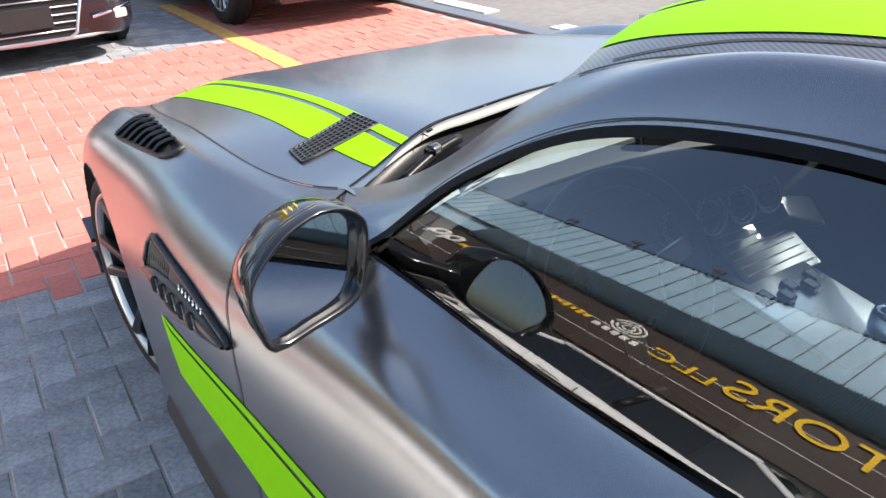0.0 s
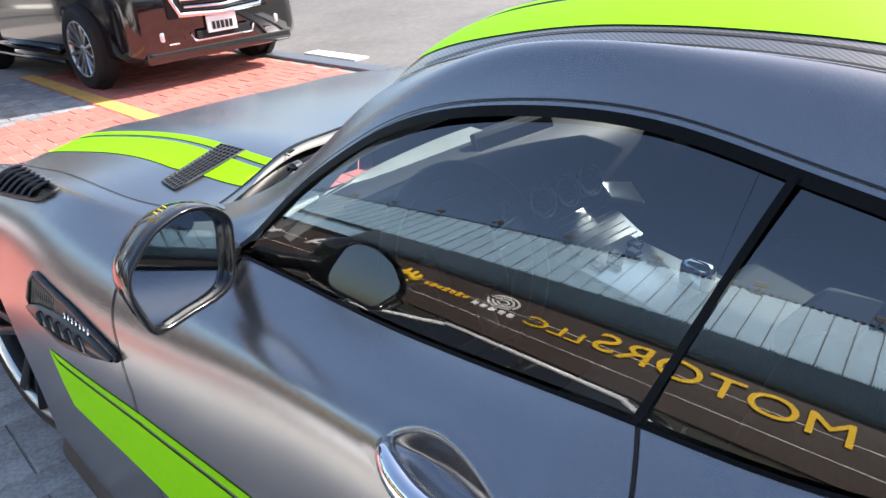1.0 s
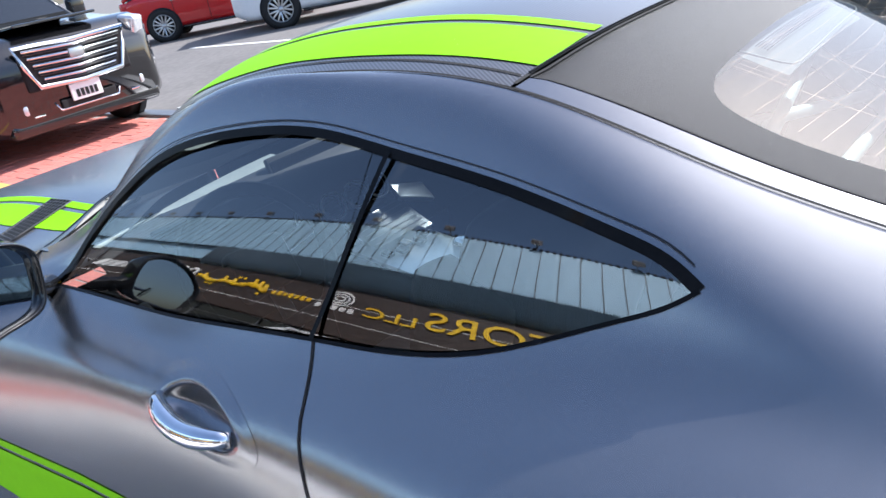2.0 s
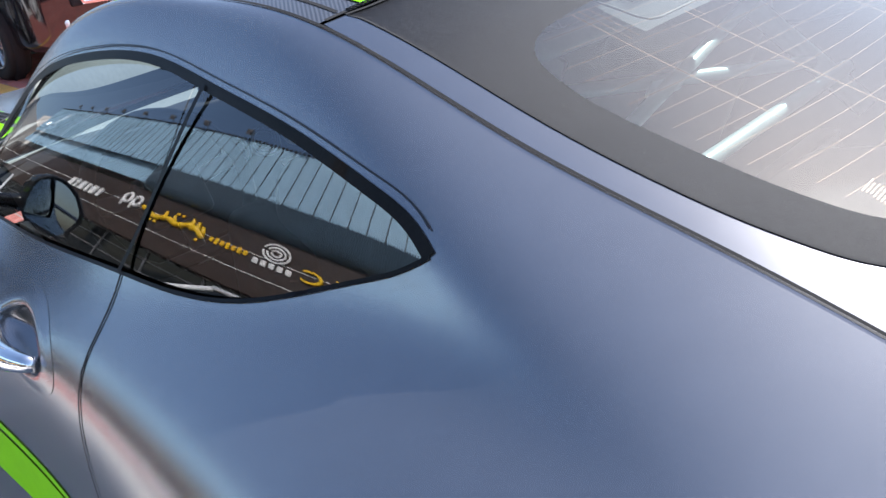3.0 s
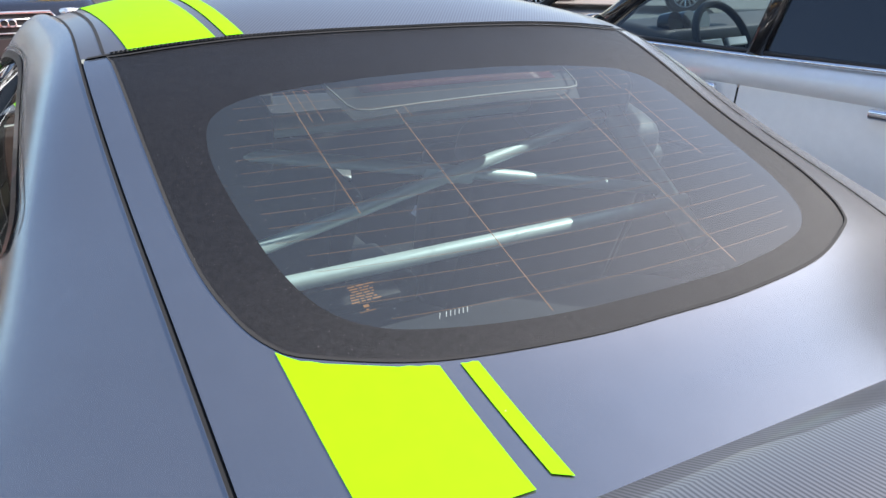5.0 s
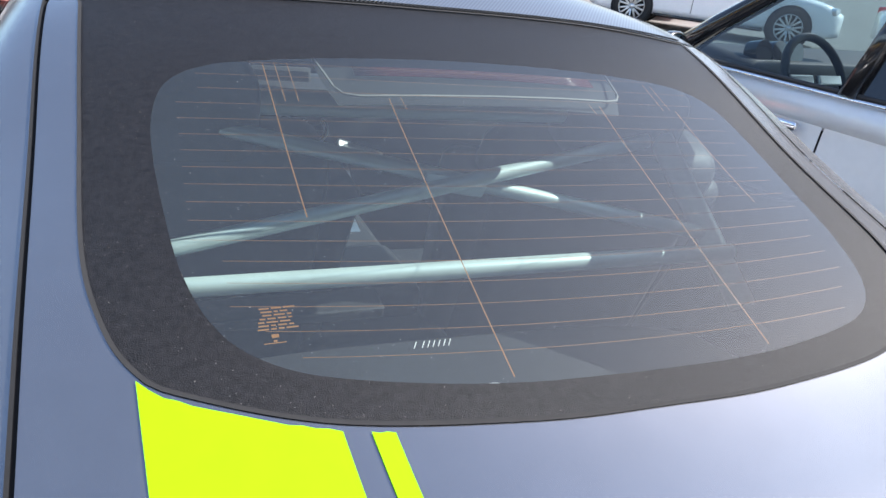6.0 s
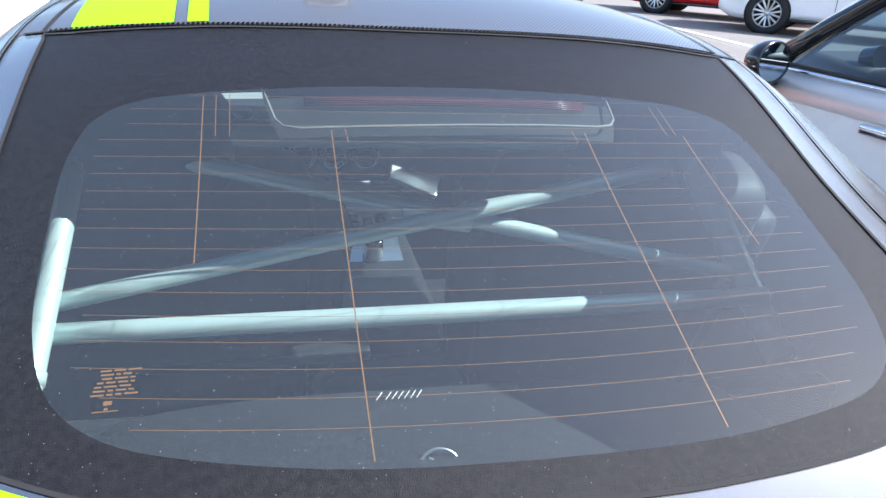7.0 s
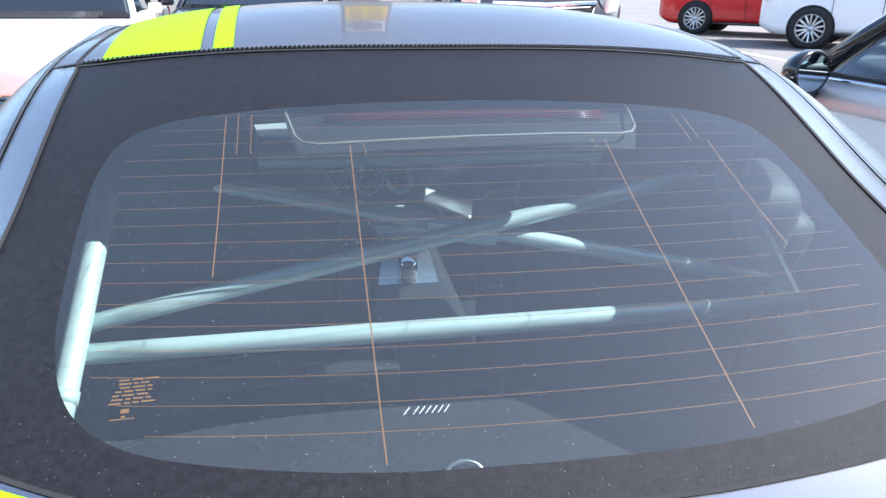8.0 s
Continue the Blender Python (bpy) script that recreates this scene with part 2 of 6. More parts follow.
def cubic(xs, ys):
    """Natural cubic spline through the knots, as a function of arrays."""
    xs, ys = np.asarray(xs, float), np.asarray(ys, float)
    order = np.argsort(xs)
    xs, ys = xs[order], ys[order]
    n = len(xs)
    h = np.diff(xs)
    A, r = np.eye(n), np.zeros(n)
    for i in range(1, n - 1):
        A[i, i - 1 : i + 2] = h[i - 1], 2 * (h[i - 1] + h[i]), h[i]
        r[i] = 6 * ((ys[i + 1] - ys[i]) / h[i] - (ys[i] - ys[i - 1]) / h[i - 1])
    k = np.linalg.solve(A, r)

    def f(q):
        q = np.clip(np.asarray(q, float), xs[0], xs[-1])
        i = np.clip(np.searchsorted(xs, q) - 1, 0, n - 2)
        a, b = xs[i + 1] - q, q - xs[i]
        return (k[i] * a**3 + k[i + 1] * b**3) / (6 * h[i]) + (ys[i] / h[i] - k[i] * h[i] / 6) * a + (ys[i + 1] / h[i] - k[i + 1] * h[i] / 6) * b

    return f


def lin(xs, ys):
    xs, ys = np.asarray(xs, float), np.asarray(ys, float)
    o = np.argsort(xs)
    return lambda q: np.interp(q, xs[o], ys[o])


def grid_faces(nu, nv, flip=False, keep=None):
    f = []
    for i in range(nu - 1):
        for j in range(nv - 1):
            if keep is None or keep(i, j):
                q = (i * nv + j, (i + 1) * nv + j, (i + 1) * nv + j + 1, i * nv + j + 1)
                f.append(q[::-1] if flip else q)
    return f


def mirror_x(verts):
    return [(-v[0], v[1], v[2]) for v in verts]


OFF = 0.02      # the car's middle line lies 2 cm right of the origin


# ---------- the sports car: one smooth side surface, left half as half-width w ----------
ST = [2.3, 1.9, 1.47, 1.1, 0.8, 0.5, 0.25, -0.1, -0.5, -0.8, -1.05, -1.3, -1.6, -1.95, -2.15]
ROW_W = [
    [0.55, 0.70, 0.76, 0.775, 0.778, 0.715, 0.603, 0.509, 0.492, 0.497, 0.494, 0.487, 0.478, 0.47, 0.46],
    [0.70, 0.79, 0.83, 0.83, 0.825, 0.75, 0.685, 0.585, 0.545, 0.565, 0.60, 0.62, 0.63, 0.62, 0.60],
    [0.78, 0.87, 0.90, 0.885, 0.875, 0.80, 0.75, 0.742, 0.74, 0.72, 0.70, 0.73, 0.76, 0.75, 0.72],
    [0.84, 0.93, 0.965, 0.945, 0.935, 0.90, 0.872, 0.86, 0.855, 0.857, 0.867, 0.885, 0.88, 0.85, 0.80],
    [0.87, 0.955, 0.985, 0.975, 0.97, 0.95, 0.926, 0.90, 0.888, 0.906, 0.942, 0.965, 0.95, 0.92, 0.86],
    [0.88, 0.96, 0.985, 0.985, 0.98, 0.96, 0.942, 0.915, 0.897, 0.925, 0.965, 0.985, 0.97, 0.93, 0.87],
    [0.86, 0.94, 0.97, 0.97, 0.965, 0.955, 0.945, 0.925, 0.91, 0.94, 0.96, 0.97, 0.95, 0.90, 0.84],
]
ROW_Z = [
    [0.62, 0.74, 0.82, 0.88, 0.905, 0.908, 1.004, 1.211, 1.245, 1.206, 1.112, 1.035, 0.94, 0.90, 0.86],
    [0.60, 0.74, 0.85, 0.885, 0.905, 0.90, 0.952, 1.175, 1.21, 1.16, 1.065, 0.985, 0.90, 0.86, 0.82],
    [0.58, 0.71, 0.83, 0.865, 0.88, 0.89, 0.897, 0.906, 0.942, 0.958, 0.965, 0.935, 0.87, 0.83, 0.79],
    [0.54, 0.65, 0.75, 0.80, 0.82, 0.83, 0.838, 0.848, 0.852, 0.862, 0.87, 0.85, 0.80, 0.77, 0.74],
    [0.45, 0.53, 0.60, 0.68, 0.71, 0.72, 0.73, 0.73, 0.73, 0.73, 0.73, 0.72, 0.68, 0.66, 0.65],
    [0.34, 0.40, 0.45, 0.50, 0.52, 0.52, 0.52, 0.52, 0.52, 0.52, 0.53, 0.53, 0.50, 0.48, 0.47],
    [0.20, 0.20, 0.20, 0.20, 0.20, 0.20, 0.20, 0.20, 0.20, 0.20, 0.20, 0.20, 0.20, 0.22, 0.28],
]
VK = [0.0, 0.13, 0.34, 0.5, 0.63, 0.79, 1.0]
_fine = np.linspace(-2.15, 2.3, 446)


def _smooth(a, n=5):
    k = np.hanning(2 * n + 1)
    return np.convolve(np.pad(a, n, mode="edge"), k / k.sum(), mode="valid")


ROWF = [(lin(_fine, OFF + _smooth(cubic(ST, w)(_fine))), lin(_fine, _smooth(cubic(ST, z)(_fine)))) for w, z in zip(ROW_W, ROW_Z)]
# the roof rail turns more quickly than the rows below it: two more knots
_ys, _ws, _zs = ST[:7] + [0.08] + ST[7:8] + [-0.3] + ST[8:], ROW_W[0][:7] + [0.548] + ROW_W[0][7:8] + [0.503] + ROW_W[0][8:], ROW_Z[0][:7] + [1.140] + ROW_Z[0][7:8] + [1.242] + ROW_Z[0][8:]
ROWF[0] = (lin(_fine, OFF + _smooth(cubic(_ys, _ws)(_fine))), lin(_fine, _smooth(cubic(_ys, _zs)(_fine))))


def side(y, v):
    """Half-width and height of the car's side at y, v from the rail (0) to the rocker (1)."""
    ws, zs = [float(f(y)) for f, _ in ROWF], [float(g(y)) for _, g in ROWF]
    return cubic(VK, ws)(v), cubic(VK, zs)(v)


def r0(y):
    return float(ROWF[0][0](y)), float(ROWF[0][1](y))


def v_at(y, z):
    """v at which the side has the height z."""
    vs = np.linspace(0, 1, 201)
    zz = side(y, vs)[1]
    i = int(np.argmax(zz <= z)) if (zz <= z).any() else 200
    if i == 0:
        return 0.0
    t = (zz[i - 1] - z) / max(zz[i - 1] - zz[i], 1e-9)
    return float(vs[i - 1] + t * (vs[i] - vs[i - 1]))


# side window outline: upper edge and sill, heights over y
WIN_F, WIN_R = 0.25, -1.04
WTOP = cubic([0.25, 0.225, 0.185, 0.08, -0.06, -0.26, -0.46, -0.607, -0.808, -0.95, -1.015, -1.04], [0.90, 0.926, 0.972, 1.055, 1.128, 1.172, 1.176, 1.155, 1.121, 1.084, 1.060, 1.045])
WSILL = cubic([0.25, -0.15, -0.55, -0.73, -0.834, -0.966, -1.02, -1.04], [0.897, 0.907, 0.943, 0.955, 0.972, 1.012, 1.033, 1.045])
WHEELS_Y, ARCH_R, HUB_Z = (1.47, -1.16), 0.375, 0.335
NV1, NV2, NV3 = 10, 8, 80
U = sorted(set([round(y, 4) for y in np.arange(-2.15, 2.301, 0.02)] + [round(y, 4) for y in np.arange(-1.06, -0.9, 0.005)] + [round(y, 4) for y in np.arange(0.1, 0.26, 0.005)] + [round(y, 4) for y in np.arange(-0.54, -0.25, 0.01)]))


def v_rows(y):
    yy = min(max(y, WIN_R), WIN_F)
    vt, vb = v_at(yy, float(WTOP(yy))), v_at(yy, float(WSILL(yy)))
    if y >= WIN_F or y <= WIN_R:
        vt = vb = (vt + vb) / 2
    return np.concatenate([np.linspace(0, vt, NV1), np.linspace(vt, vb, NV2)[1:], np.linspace(vb, 1, NV3)[1:]])


NV = NV1 + NV2 - 1 + NV3 - 1
SIDE = np.zeros((len(U), NV, 3))
for _i, _y in enumerate(U):
    _w, _z = side(_y, v_rows(_y))
    SIDE[_i] = np.stack([-_w, np.full(NV, _y), _z], -1)
# normals from the surface itself, by small steps along and across it
SIDE_N = np.zeros_like(SIDE)
for _i, _y in enumerate(U):
    _vr = v_rows(_y)
    _ya, _yb = max(_y - 0.006, -2.15), min(_y + 0.006, 2.3)
    _wa, _za = side(_ya, _vr)
    _wb, _zb = side(_yb, _vr)
    _wc, _zc = side(_y, np.clip(_vr - 0.004, 0, 1))
    _wd, _zd = side(_y, np.clip(_vr + 0.004, 0, 1))
    _tu = np.stack([-(_wb - _wa), np.full(NV, _yb - _ya), _zb - _za], -1)
    _tv = np.stack([-(_wd - _wc), np.zeros(NV), _zd - _zc], -1)
    SIDE_N[_i] = np.cross(_tu, _tv)
SIDE_N /= np.maximum(np.linalg.norm(SIDE_N, axis=-1, keepdims=True), 1e-9)
SIDE_N *= np.sign((SIDE_N * np.array([-1, 0, 0.6])).sum(-1, keepdims=True))


def in_arch(p, grow=0.0):
    return any(math.hypot(p[1] - wy, p[2] - HUB_Z) < ARCH_R + grow for wy in WHEELS_Y)


# wheel arches: points just inside an arch's circle move out onto it
SIDE_CUT = SIDE.copy()
ARCHED = np.zeros(SIDE.shape[:2], bool)
for _i in range(len(U)):
    for _j in range(NV1 + NV2, NV):
        p = SIDE_CUT[_i, _j]
        for wy in WHEELS_Y:
            d = math.hypot(p[1] - wy, p[2] - HUB_Z)
            if d < ARCH_R - 0.016:
                ARCHED[_i, _j] = True
            elif d < ARCH_R + 0.008:
                k = ARCH_R / d
                SIDE_CUT[_i, _j, 1], SIDE_CUT[_i, _j, 2] = wy + (p[1] - wy) * k, HUB_Z + (p[2] - HUB_Z) * k

car = thing("sports_car", "matte grey two-door sports coupe with lime green stripes, parked on paving", "car", (OFF, 0, 0))
SEAM_F, SEAM_R = 0.41, -0.57
CUP = (-0.397, 0.845, 0.100, 0.028)      # door handle cup: middle y, z and half sizes


def cup_z(y):
    return CUP[1] + 0.08 * (y - CUP[0])



def side_panel(name, ya, yb, flip, label=""):
    ids = [i for i, y in enumerate(U) if ya - 1e-6 <= y <= yb + 1e-6]
    sub, nor = SIDE_CUT[ids], SIDE_N[ids]
    arch = ARCHED[ids]

    def keep(i, j):
        y = (sub[i, j, 1] + sub[i + 1, j, 1]) / 2
        if NV1 - 1 <= j < NV1 + NV2 - 2:
            return False
        if j > NV1 + NV2 and any(math.hypot((sub[a, b, 1] - CUP[0]) / CUP[2], (sub[a, b, 2] - cup_z(sub[a, b, 1])) / CUP[3]) < 1.0 for a in (i, i + 1) for b in (j, j + 1)):
            return False
        return not arch[i : i + 2, j : j + 2].any()

    v, n = sub.reshape(-1, 3).copy(), nor.reshape(-1, 3).copy()
    if flip:
        v[:, 0] *= -1
        n[:, 0] *= -1
    ob = piece(name, v, grid_faces(len(ids), NV, flip=flip, keep=keep), M_PAINT, car, label, normals=n)
    return ob


for _flip in (False, True):
    side_panel("front_fender", SEAM_F, 2.3, _flip)
    side_panel("door_panel", SEAM_R, SEAM_F, _flip)
    side_panel("rear_quarter_panel", -2.15, SEAM_R, _flip)


# height of the top surfaces over (w, y)
HOOD_C = cubic([2.3, 1.9, 1.5, 1.1, 0.66, 0.35], [0.66, 0.79, 0.865, 0.915, 0.945, 0.955])
ROOF_C = cubic([0.18, 0.05, -0.1, -0.35, -0.55, -0.78], [1.212, 1.251, 1.278, 1.294, 1.286, 1.247])
HATCH_C = cubic([-0.78, -0.95, -1.1, -1.25, -1.44, -1.6, -1.8, -2.0, -2.15], [1.247, 1.19, 1.13, 1.072, 1.003, 0.958, 0.915, 0.89, 0.874])


def hood_z(w, y):
    w = abs(w)
    ww, zz = r0(max(y, 0.42))
    q = min(abs(w) / ww, 1.0)
    c = float(HOOD_C(y))
    return c + (zz - c) * q**2.2 + 0.016 * math.exp(-(((abs(w) - 0.47) / 0.13) ** 2)) * (1 - q**6)


def cowl_y(w):
    return 0.66 - 0.47 * w * w


def roof_z(w, y):
    ww, zz = r0(y)
    c = float(ROOF_C(y))
    return c + (zz - c) * (abs(w) / ww) ** 2.8


def hatch_z(w, y):
    ww, zz = r0(y)
    c = float(HATCH_C(y))
    k = 2 + 0.8 * min(max((y + 1.05) / 0.27, 0.0), 1.0)      # follows the roof's section at its front edge
    return c + (zz - c) * (abs(w) / ww) ** k


# hood
_v, _nx, _ny = [], 61, 70
for _i in range(_ny):
    for _j in range(_nx):
        q = -1 + 2 * _j / (_nx - 1)
        s = _i / (_ny - 1)
        y = 2.3 + (cowl_y(0.76 * abs(q)) - 2.3) * s
        w = q * (r0(max(y, 0.45))[0] - 0.003)
        _v.append((w, y, hood_z(w, y)))
hood = piece("hood", _v, grid_faces(_ny, _nx), M_PAINT, car)


def ribbon(pts, nrm, width, lift=0.001, thick=0.0):
    """A flat band along points, lying across the given normals."""
    P = [Vector(p) for p in pts]
    v, f = [], []
    for i, p in enumerate(P):
        d = (P[min(i + 1, len(P) - 1)] - P[max(i - 1, 0)]).normalized()
        n = Vector(nrm[i]).normalized()
        s = d.cross(n).normalized() * (width / 2)
        v += [p + n * lift - s, p + n * lift + s]
    for i in range(len(P) - 1):
        f.append((2 * i, 2 * i + 1, 2 * i + 3, 2 * i + 2))
    return v, f


def side_point(y, z, out=0.0):
    v = v_at(y, z)
    w, zz = side(y, v)
    w2, z2 = side(y, min(v + 0.02, 1))
    n = Vector((-(float(zz) - float(z2)), 0, float(w2) - float(w))).normalized()
    if n.x > 0 and n.z < 0:
        n = -n
    n = Vector((-abs(n.x), 0, n.z))
    return Vector((-float(w), y, float(zz))) + n * out, n


def both(name, v, f, material, parent, label="", smooth=True):
    """A part on the left side and its twin on the right."""
    a = piece(name, v, f, material, parent, label, smooth)
    b = piece(name, mirror_x(v), [t[::-1] for t in f], material, parent, label, smooth)
    return a, b


# roof panel and windscreen
def header_y(q):
    """Front edge of the roof panel, q from middle to rail."""
    return 0.16 - 0.12 * q * q


_v, _nx, _ny = [], 41, 40
for _i in range(_ny):
    for _j in range(_nx):
        q = -1 + 2 * _j / (_nx - 1)
        s = _i / (_ny - 1)
        ya, yb = header_y(q), -0.776 + 0.024 * q * q
        y = ya + (yb - ya) * s
        w = q * (r0(y)[0] - 0.002)
        _v.append((w, y, roof_z(w, y)))
roof = piece("roof_panel", _v, grid_faces(_ny, _nx), M_CARBON, car, "carbon fibre roof panel")
_v, _ny = [], 30
for _i in range(_ny):
    s = _i / (_ny - 1)
    ye = 0.27 + (0.04 - 0.27) * s
    we, ze = r0(ye)
    for _j in range(_nx):
        q = -1 + 2 * _j / (_nx - 1)
        wt = q * r0(header_y(q))[0]
        zlow = 0.93 + (r0(0.27)[1] - 0.004 - 0.93) * q * q
        ztop = roof_z(wt, header_y(q)) - 0.003
        z = zlow + (ztop - zlow) * (s + 0.22 * s * (1 - s))
        k = abs(q) ** 5
        _v.append((q * we * 0.995, 0.47 - 0.20 * q * q + (header_y(q) - 0.47 + 0.20 * q * q) * s, z + (ze - 0.004 - z) * k))
windscreen = piece("windscreen", _v, grid_faces(_ny, _nx), M_WSGLASS, car, "clear windscreen glass")
windscreen.visible_shadow = False

# cowl: black tray between hood and windscreen
_v, _f = [], []
_nx = 41
for _j in range(_nx):
    q = -1 + 2 * _j / (_nx - 1)
    w = q * 0.755
    yc = cowl_y(w)
    z = hood_z(w, max(yc, 0.42))
    _v += [(w, yc, z - 0.002), (w, yc - 0.012, z - 0.03), (w * 0.985, yc - 0.09, z - 0.035), (w * 0.95, yc - 0.22, z + 0.005)]
piece("cowl_tray", _v, grid_faces(_nx, 4), M_TRAY, car, "black plastic scuttle tray")
_v = []
_ws = np.linspace(-0.655, 0.655, 57)
for w in _ws:
    yc, k = cowl_y(w), 0.8 * min(1.0, 0.03 + (0.655 - abs(w)) / 0.30)
    z = hood_z(w, max(yc, 0.42))
    _v += [(w, yc - 0.004, z - 0.010), (w, yc - 0.005, z - 0.001), (w, yc - 0.005 - 0.026 * k, z - 0.003 * k), (w, yc - 0.008 - 0.026 * k, z - 0.004 - 0.012 * k)]
strip = piece("scuttle_strip", _v, grid_faces(len(_ws), 4), M_STRIP, car, "pale grey strip behind the hood's rear edge")
_p = [(w, cowl_y(w), hood_z(w, cowl_y(w))) for w in np.linspace(-0.70, 0.70, 57)]
_v, _f = ribbon(_p, [(0, -0.12, 1)] * len(_p), 0.006, lift=0.002)
piece("hood_seal", _v, _f, M_TRAY, car)
for _w in (-0.487, -0.474, -0.468, -0.462):
    _y, _z = cowl_y(_w), hood_z(_w, max(cowl_y(_w), 0.42))
    _v, _f = tube([(_w, _y - 0.010, _z + 0.0005), (_w + 0.001, _y - (0.030 if _w < -0.48 else 0.020), _z - 0.0005)], 0.0013, 6)
    piece("printed_mark", _v, _f, M_DARK, strip)
# wiper arm and its pivot in the tray
_p = [(w, cowl_y(w) - 0.068, hood_z(w, max(cowl_y(w), 0.42)) - 0.020) for w in np.linspace(-0.60, -0.42, 12)]
_v, _f = tube(_p, 0.010, 10)
wiper = piece("wiper_arm", _v, _f, M_TRAY, car, "black wiper arm")
_w = -0.50
_p = [(_w + d, cowl_y(_w) - 0.066 + 0.4 * d, hood_z(_w, max(cowl_y(_w), 0.42)) - 0.014) for d in (-0.012, -0.006, 0.0, 0.006, 0.012)]
_v, _f = tube(_p, 0.013, 12)
piece("wiper_pivot", _v, _f, M_BLACK, wiper)

# hatch: painted frame, frit border, clear glass; outlines as rings round one centre
HC = (0.0, -1.15)


def outline(fn, n=240):
    return [fn(2 * math.pi * i / n) for i in range(n)]


def from_edge(limit):
    """Plan point on the edge: marches out from the centre until limit(x, y) fails."""
    def f(a):
        dx, dy = math.cos(a), math.sin(a)
        lo, hi = 0.0, 2.0
        for _ in range(40):
            mid = (lo + hi) / 2
            if limit(HC[0] + dx * mid, HC[1] + dy * mid):
                lo = mid
            else:
                hi = mid
        return (HC[0] + dx * lo, HC[1] + dy * lo)

    return f


def polygon_limit(half):
    """Inside test for an outline given by its right half, densified by a smooth curve."""
    pts = []
    m = len(half)
    for i in range(m - 1):
        p0, p1, p2, p3 = (Vector(half[min(max(i + k - 1, 0), m - 1)]) for k in range(4))
        for t in np.linspace(0, 1, 8, endpoint=False):
            pts.append(0.5 * ((2 * p1) + (p2 - p0) * t + (2 * p0 - 5 * p1 + 4 * p2 - p3) * t * t + (3 * p1 - p0 - 3 * p2 + p3) * t**3))
    pts.append(Vector(half[-1]))
    ang = np.array([math.atan2(p.y - HC[1], max(p.x, 0.0)) for p in pts])
    rad = np.array([math.hypot(p.x, p.y - HC[1]) for p in pts])
    o = np.argsort(ang)

    def f(x, y):
        a = math.atan2(y - HC[1], abs(x))
        return math.hypot(x, y - HC[1]) < float(np.interp(a, ang[o], rad[o]))

    return f


glass_limit = polygon_limit([(0, -1.447), (0.12, -1.444), (0.28, -1.421), (0.392, -1.378), (0.426, -1.351), (0.449, -1.301), (0.465, -1.211), (0.471, -1.014), (0.474, -0.85), (0.475, -0.768), (0.474, -0.767), (0.40, -0.772), (0.2, -0.783), (0, -0.786)])
clear_limit = polygon_limit([(0, -1.411), (0.11, -1.408), (0.20, -1.397), (0.29, -1.376), (0.338, -1.350), (0.366, -1.315), (0.383, -1.266), (0.393, -1.205), (0.402, -1.09), (0.40, -1.02), (0.382, -0.968), (0.335, -0.942), (0.25, -0.935), (0.1, -0.931), (0, -0.93)])


def hatch_limit(x, y):
    return abs(x) < r0(y)[0] - 0.004 and -2.148 < y < -0.7825 + 0.023 * (x / 0.5) ** 2


O_HATCH, O_GLASS, O_CLEAR = (outline(from_edge(l)) for l in (hatch_limit, glass_limit, clear_limit))


def ring(name, a, b, steps, fn, material, parent, label="", lift=0.0, crown=0.0):
    n = len(a)
    v, f = [], []
    for s in range(steps + 1):
        t = s / steps
        for (xa, ya), (xb, yb) in zip(a, b):
            x, y = xa + (xb - xa) * t, ya + (yb - ya) * t
            v.append((x, y, fn(x, y) + lift))
    for s in range(steps):
        for i in range(n):
            j = (i + 1) % n
            f.append(((s + 1) * n + i, (s + 1) * n + j, s * n + j, s * n + i))
    nor = None
    if crown:
        # the sheet rolls down towards its sides more than its thin edge shows
        nor = []
        for x, y, z in v:
            gx, gy = (fn(x + 0.01, y) - fn(x - 0.01, y)) / 0.02, (fn(x, y + 0.01) - fn(x, y - 0.01)) / 0.02
            flat = 1 - 0.85 * min(max((-1.40 - y) / 0.14, 0), 1)      # the deck levels out behind the glass
            nor.append(Vector((-gx + crown * x / 0.48, -gy * flat, 1)).normalized())
    return piece(name, v, f, material, parent, label, normals=nor)


ring("hatch_frame", O_GLASS, O_HATCH, 16, hatch_z, M_PAINT, car, crown=0.2)
ring("glass_border", O_CLEAR, O_GLASS, 10, hatch_z, M_FRIT, car, "black ceramic border of the rear window", lift=-0.001)
rear_glass = ring("rear_window", [HC] * len(O_CLEAR), O_CLEAR, 12, hatch_z, M_REARGLASS, car, "dusty tinted rear window with heating wires", lift=-0.001)
rear_glass.visible_shadow = False
# shut line round the glass
_p = [(x, y, hatch_z(x, y)) for x, y in O_GLASS] + [(O_GLASS[0][0], O_GLASS[0][1], hatch_z(*O_GLASS[0]))]
_v, _f = ribbon(_p, [(0, -0.35, 1)] * len(_p), 0.004, lift=0.0012)
piece("glass_seal", _v, _f, M_DARK, car)
# gap between hatch and quarter panel, and along the roof rail
_ys = np.arange(-2.14, -0.74, 0.03)
_p = [(-r0(y)[0], y, r0(y)[1]) for y in _ys]
_v, _f = ribbon(_p, [(-0.3, -0.3, 0.9)] * len(_p), 0.0034, lift=0.002)
both("hatch_gap", _v, _f, M_DARK, car)
_v, _f = ribbon(_p, [(-0.3, -0.3, 0.9)] * len(_p), 0.008, lift=-0.003)
both("hatch_gasket", _v, _f, M_DARK, car)
_ys = np.append(np.arange(-0.75, -0.01, 0.03), -0.01)
_p = []
for y in _ys:
    w = r0(y)[0] - 0.034 * min(1.0, 0.35 + (0.03 - y) / 0.3)
    _p.append((-w, y, roof_z(w, y)))
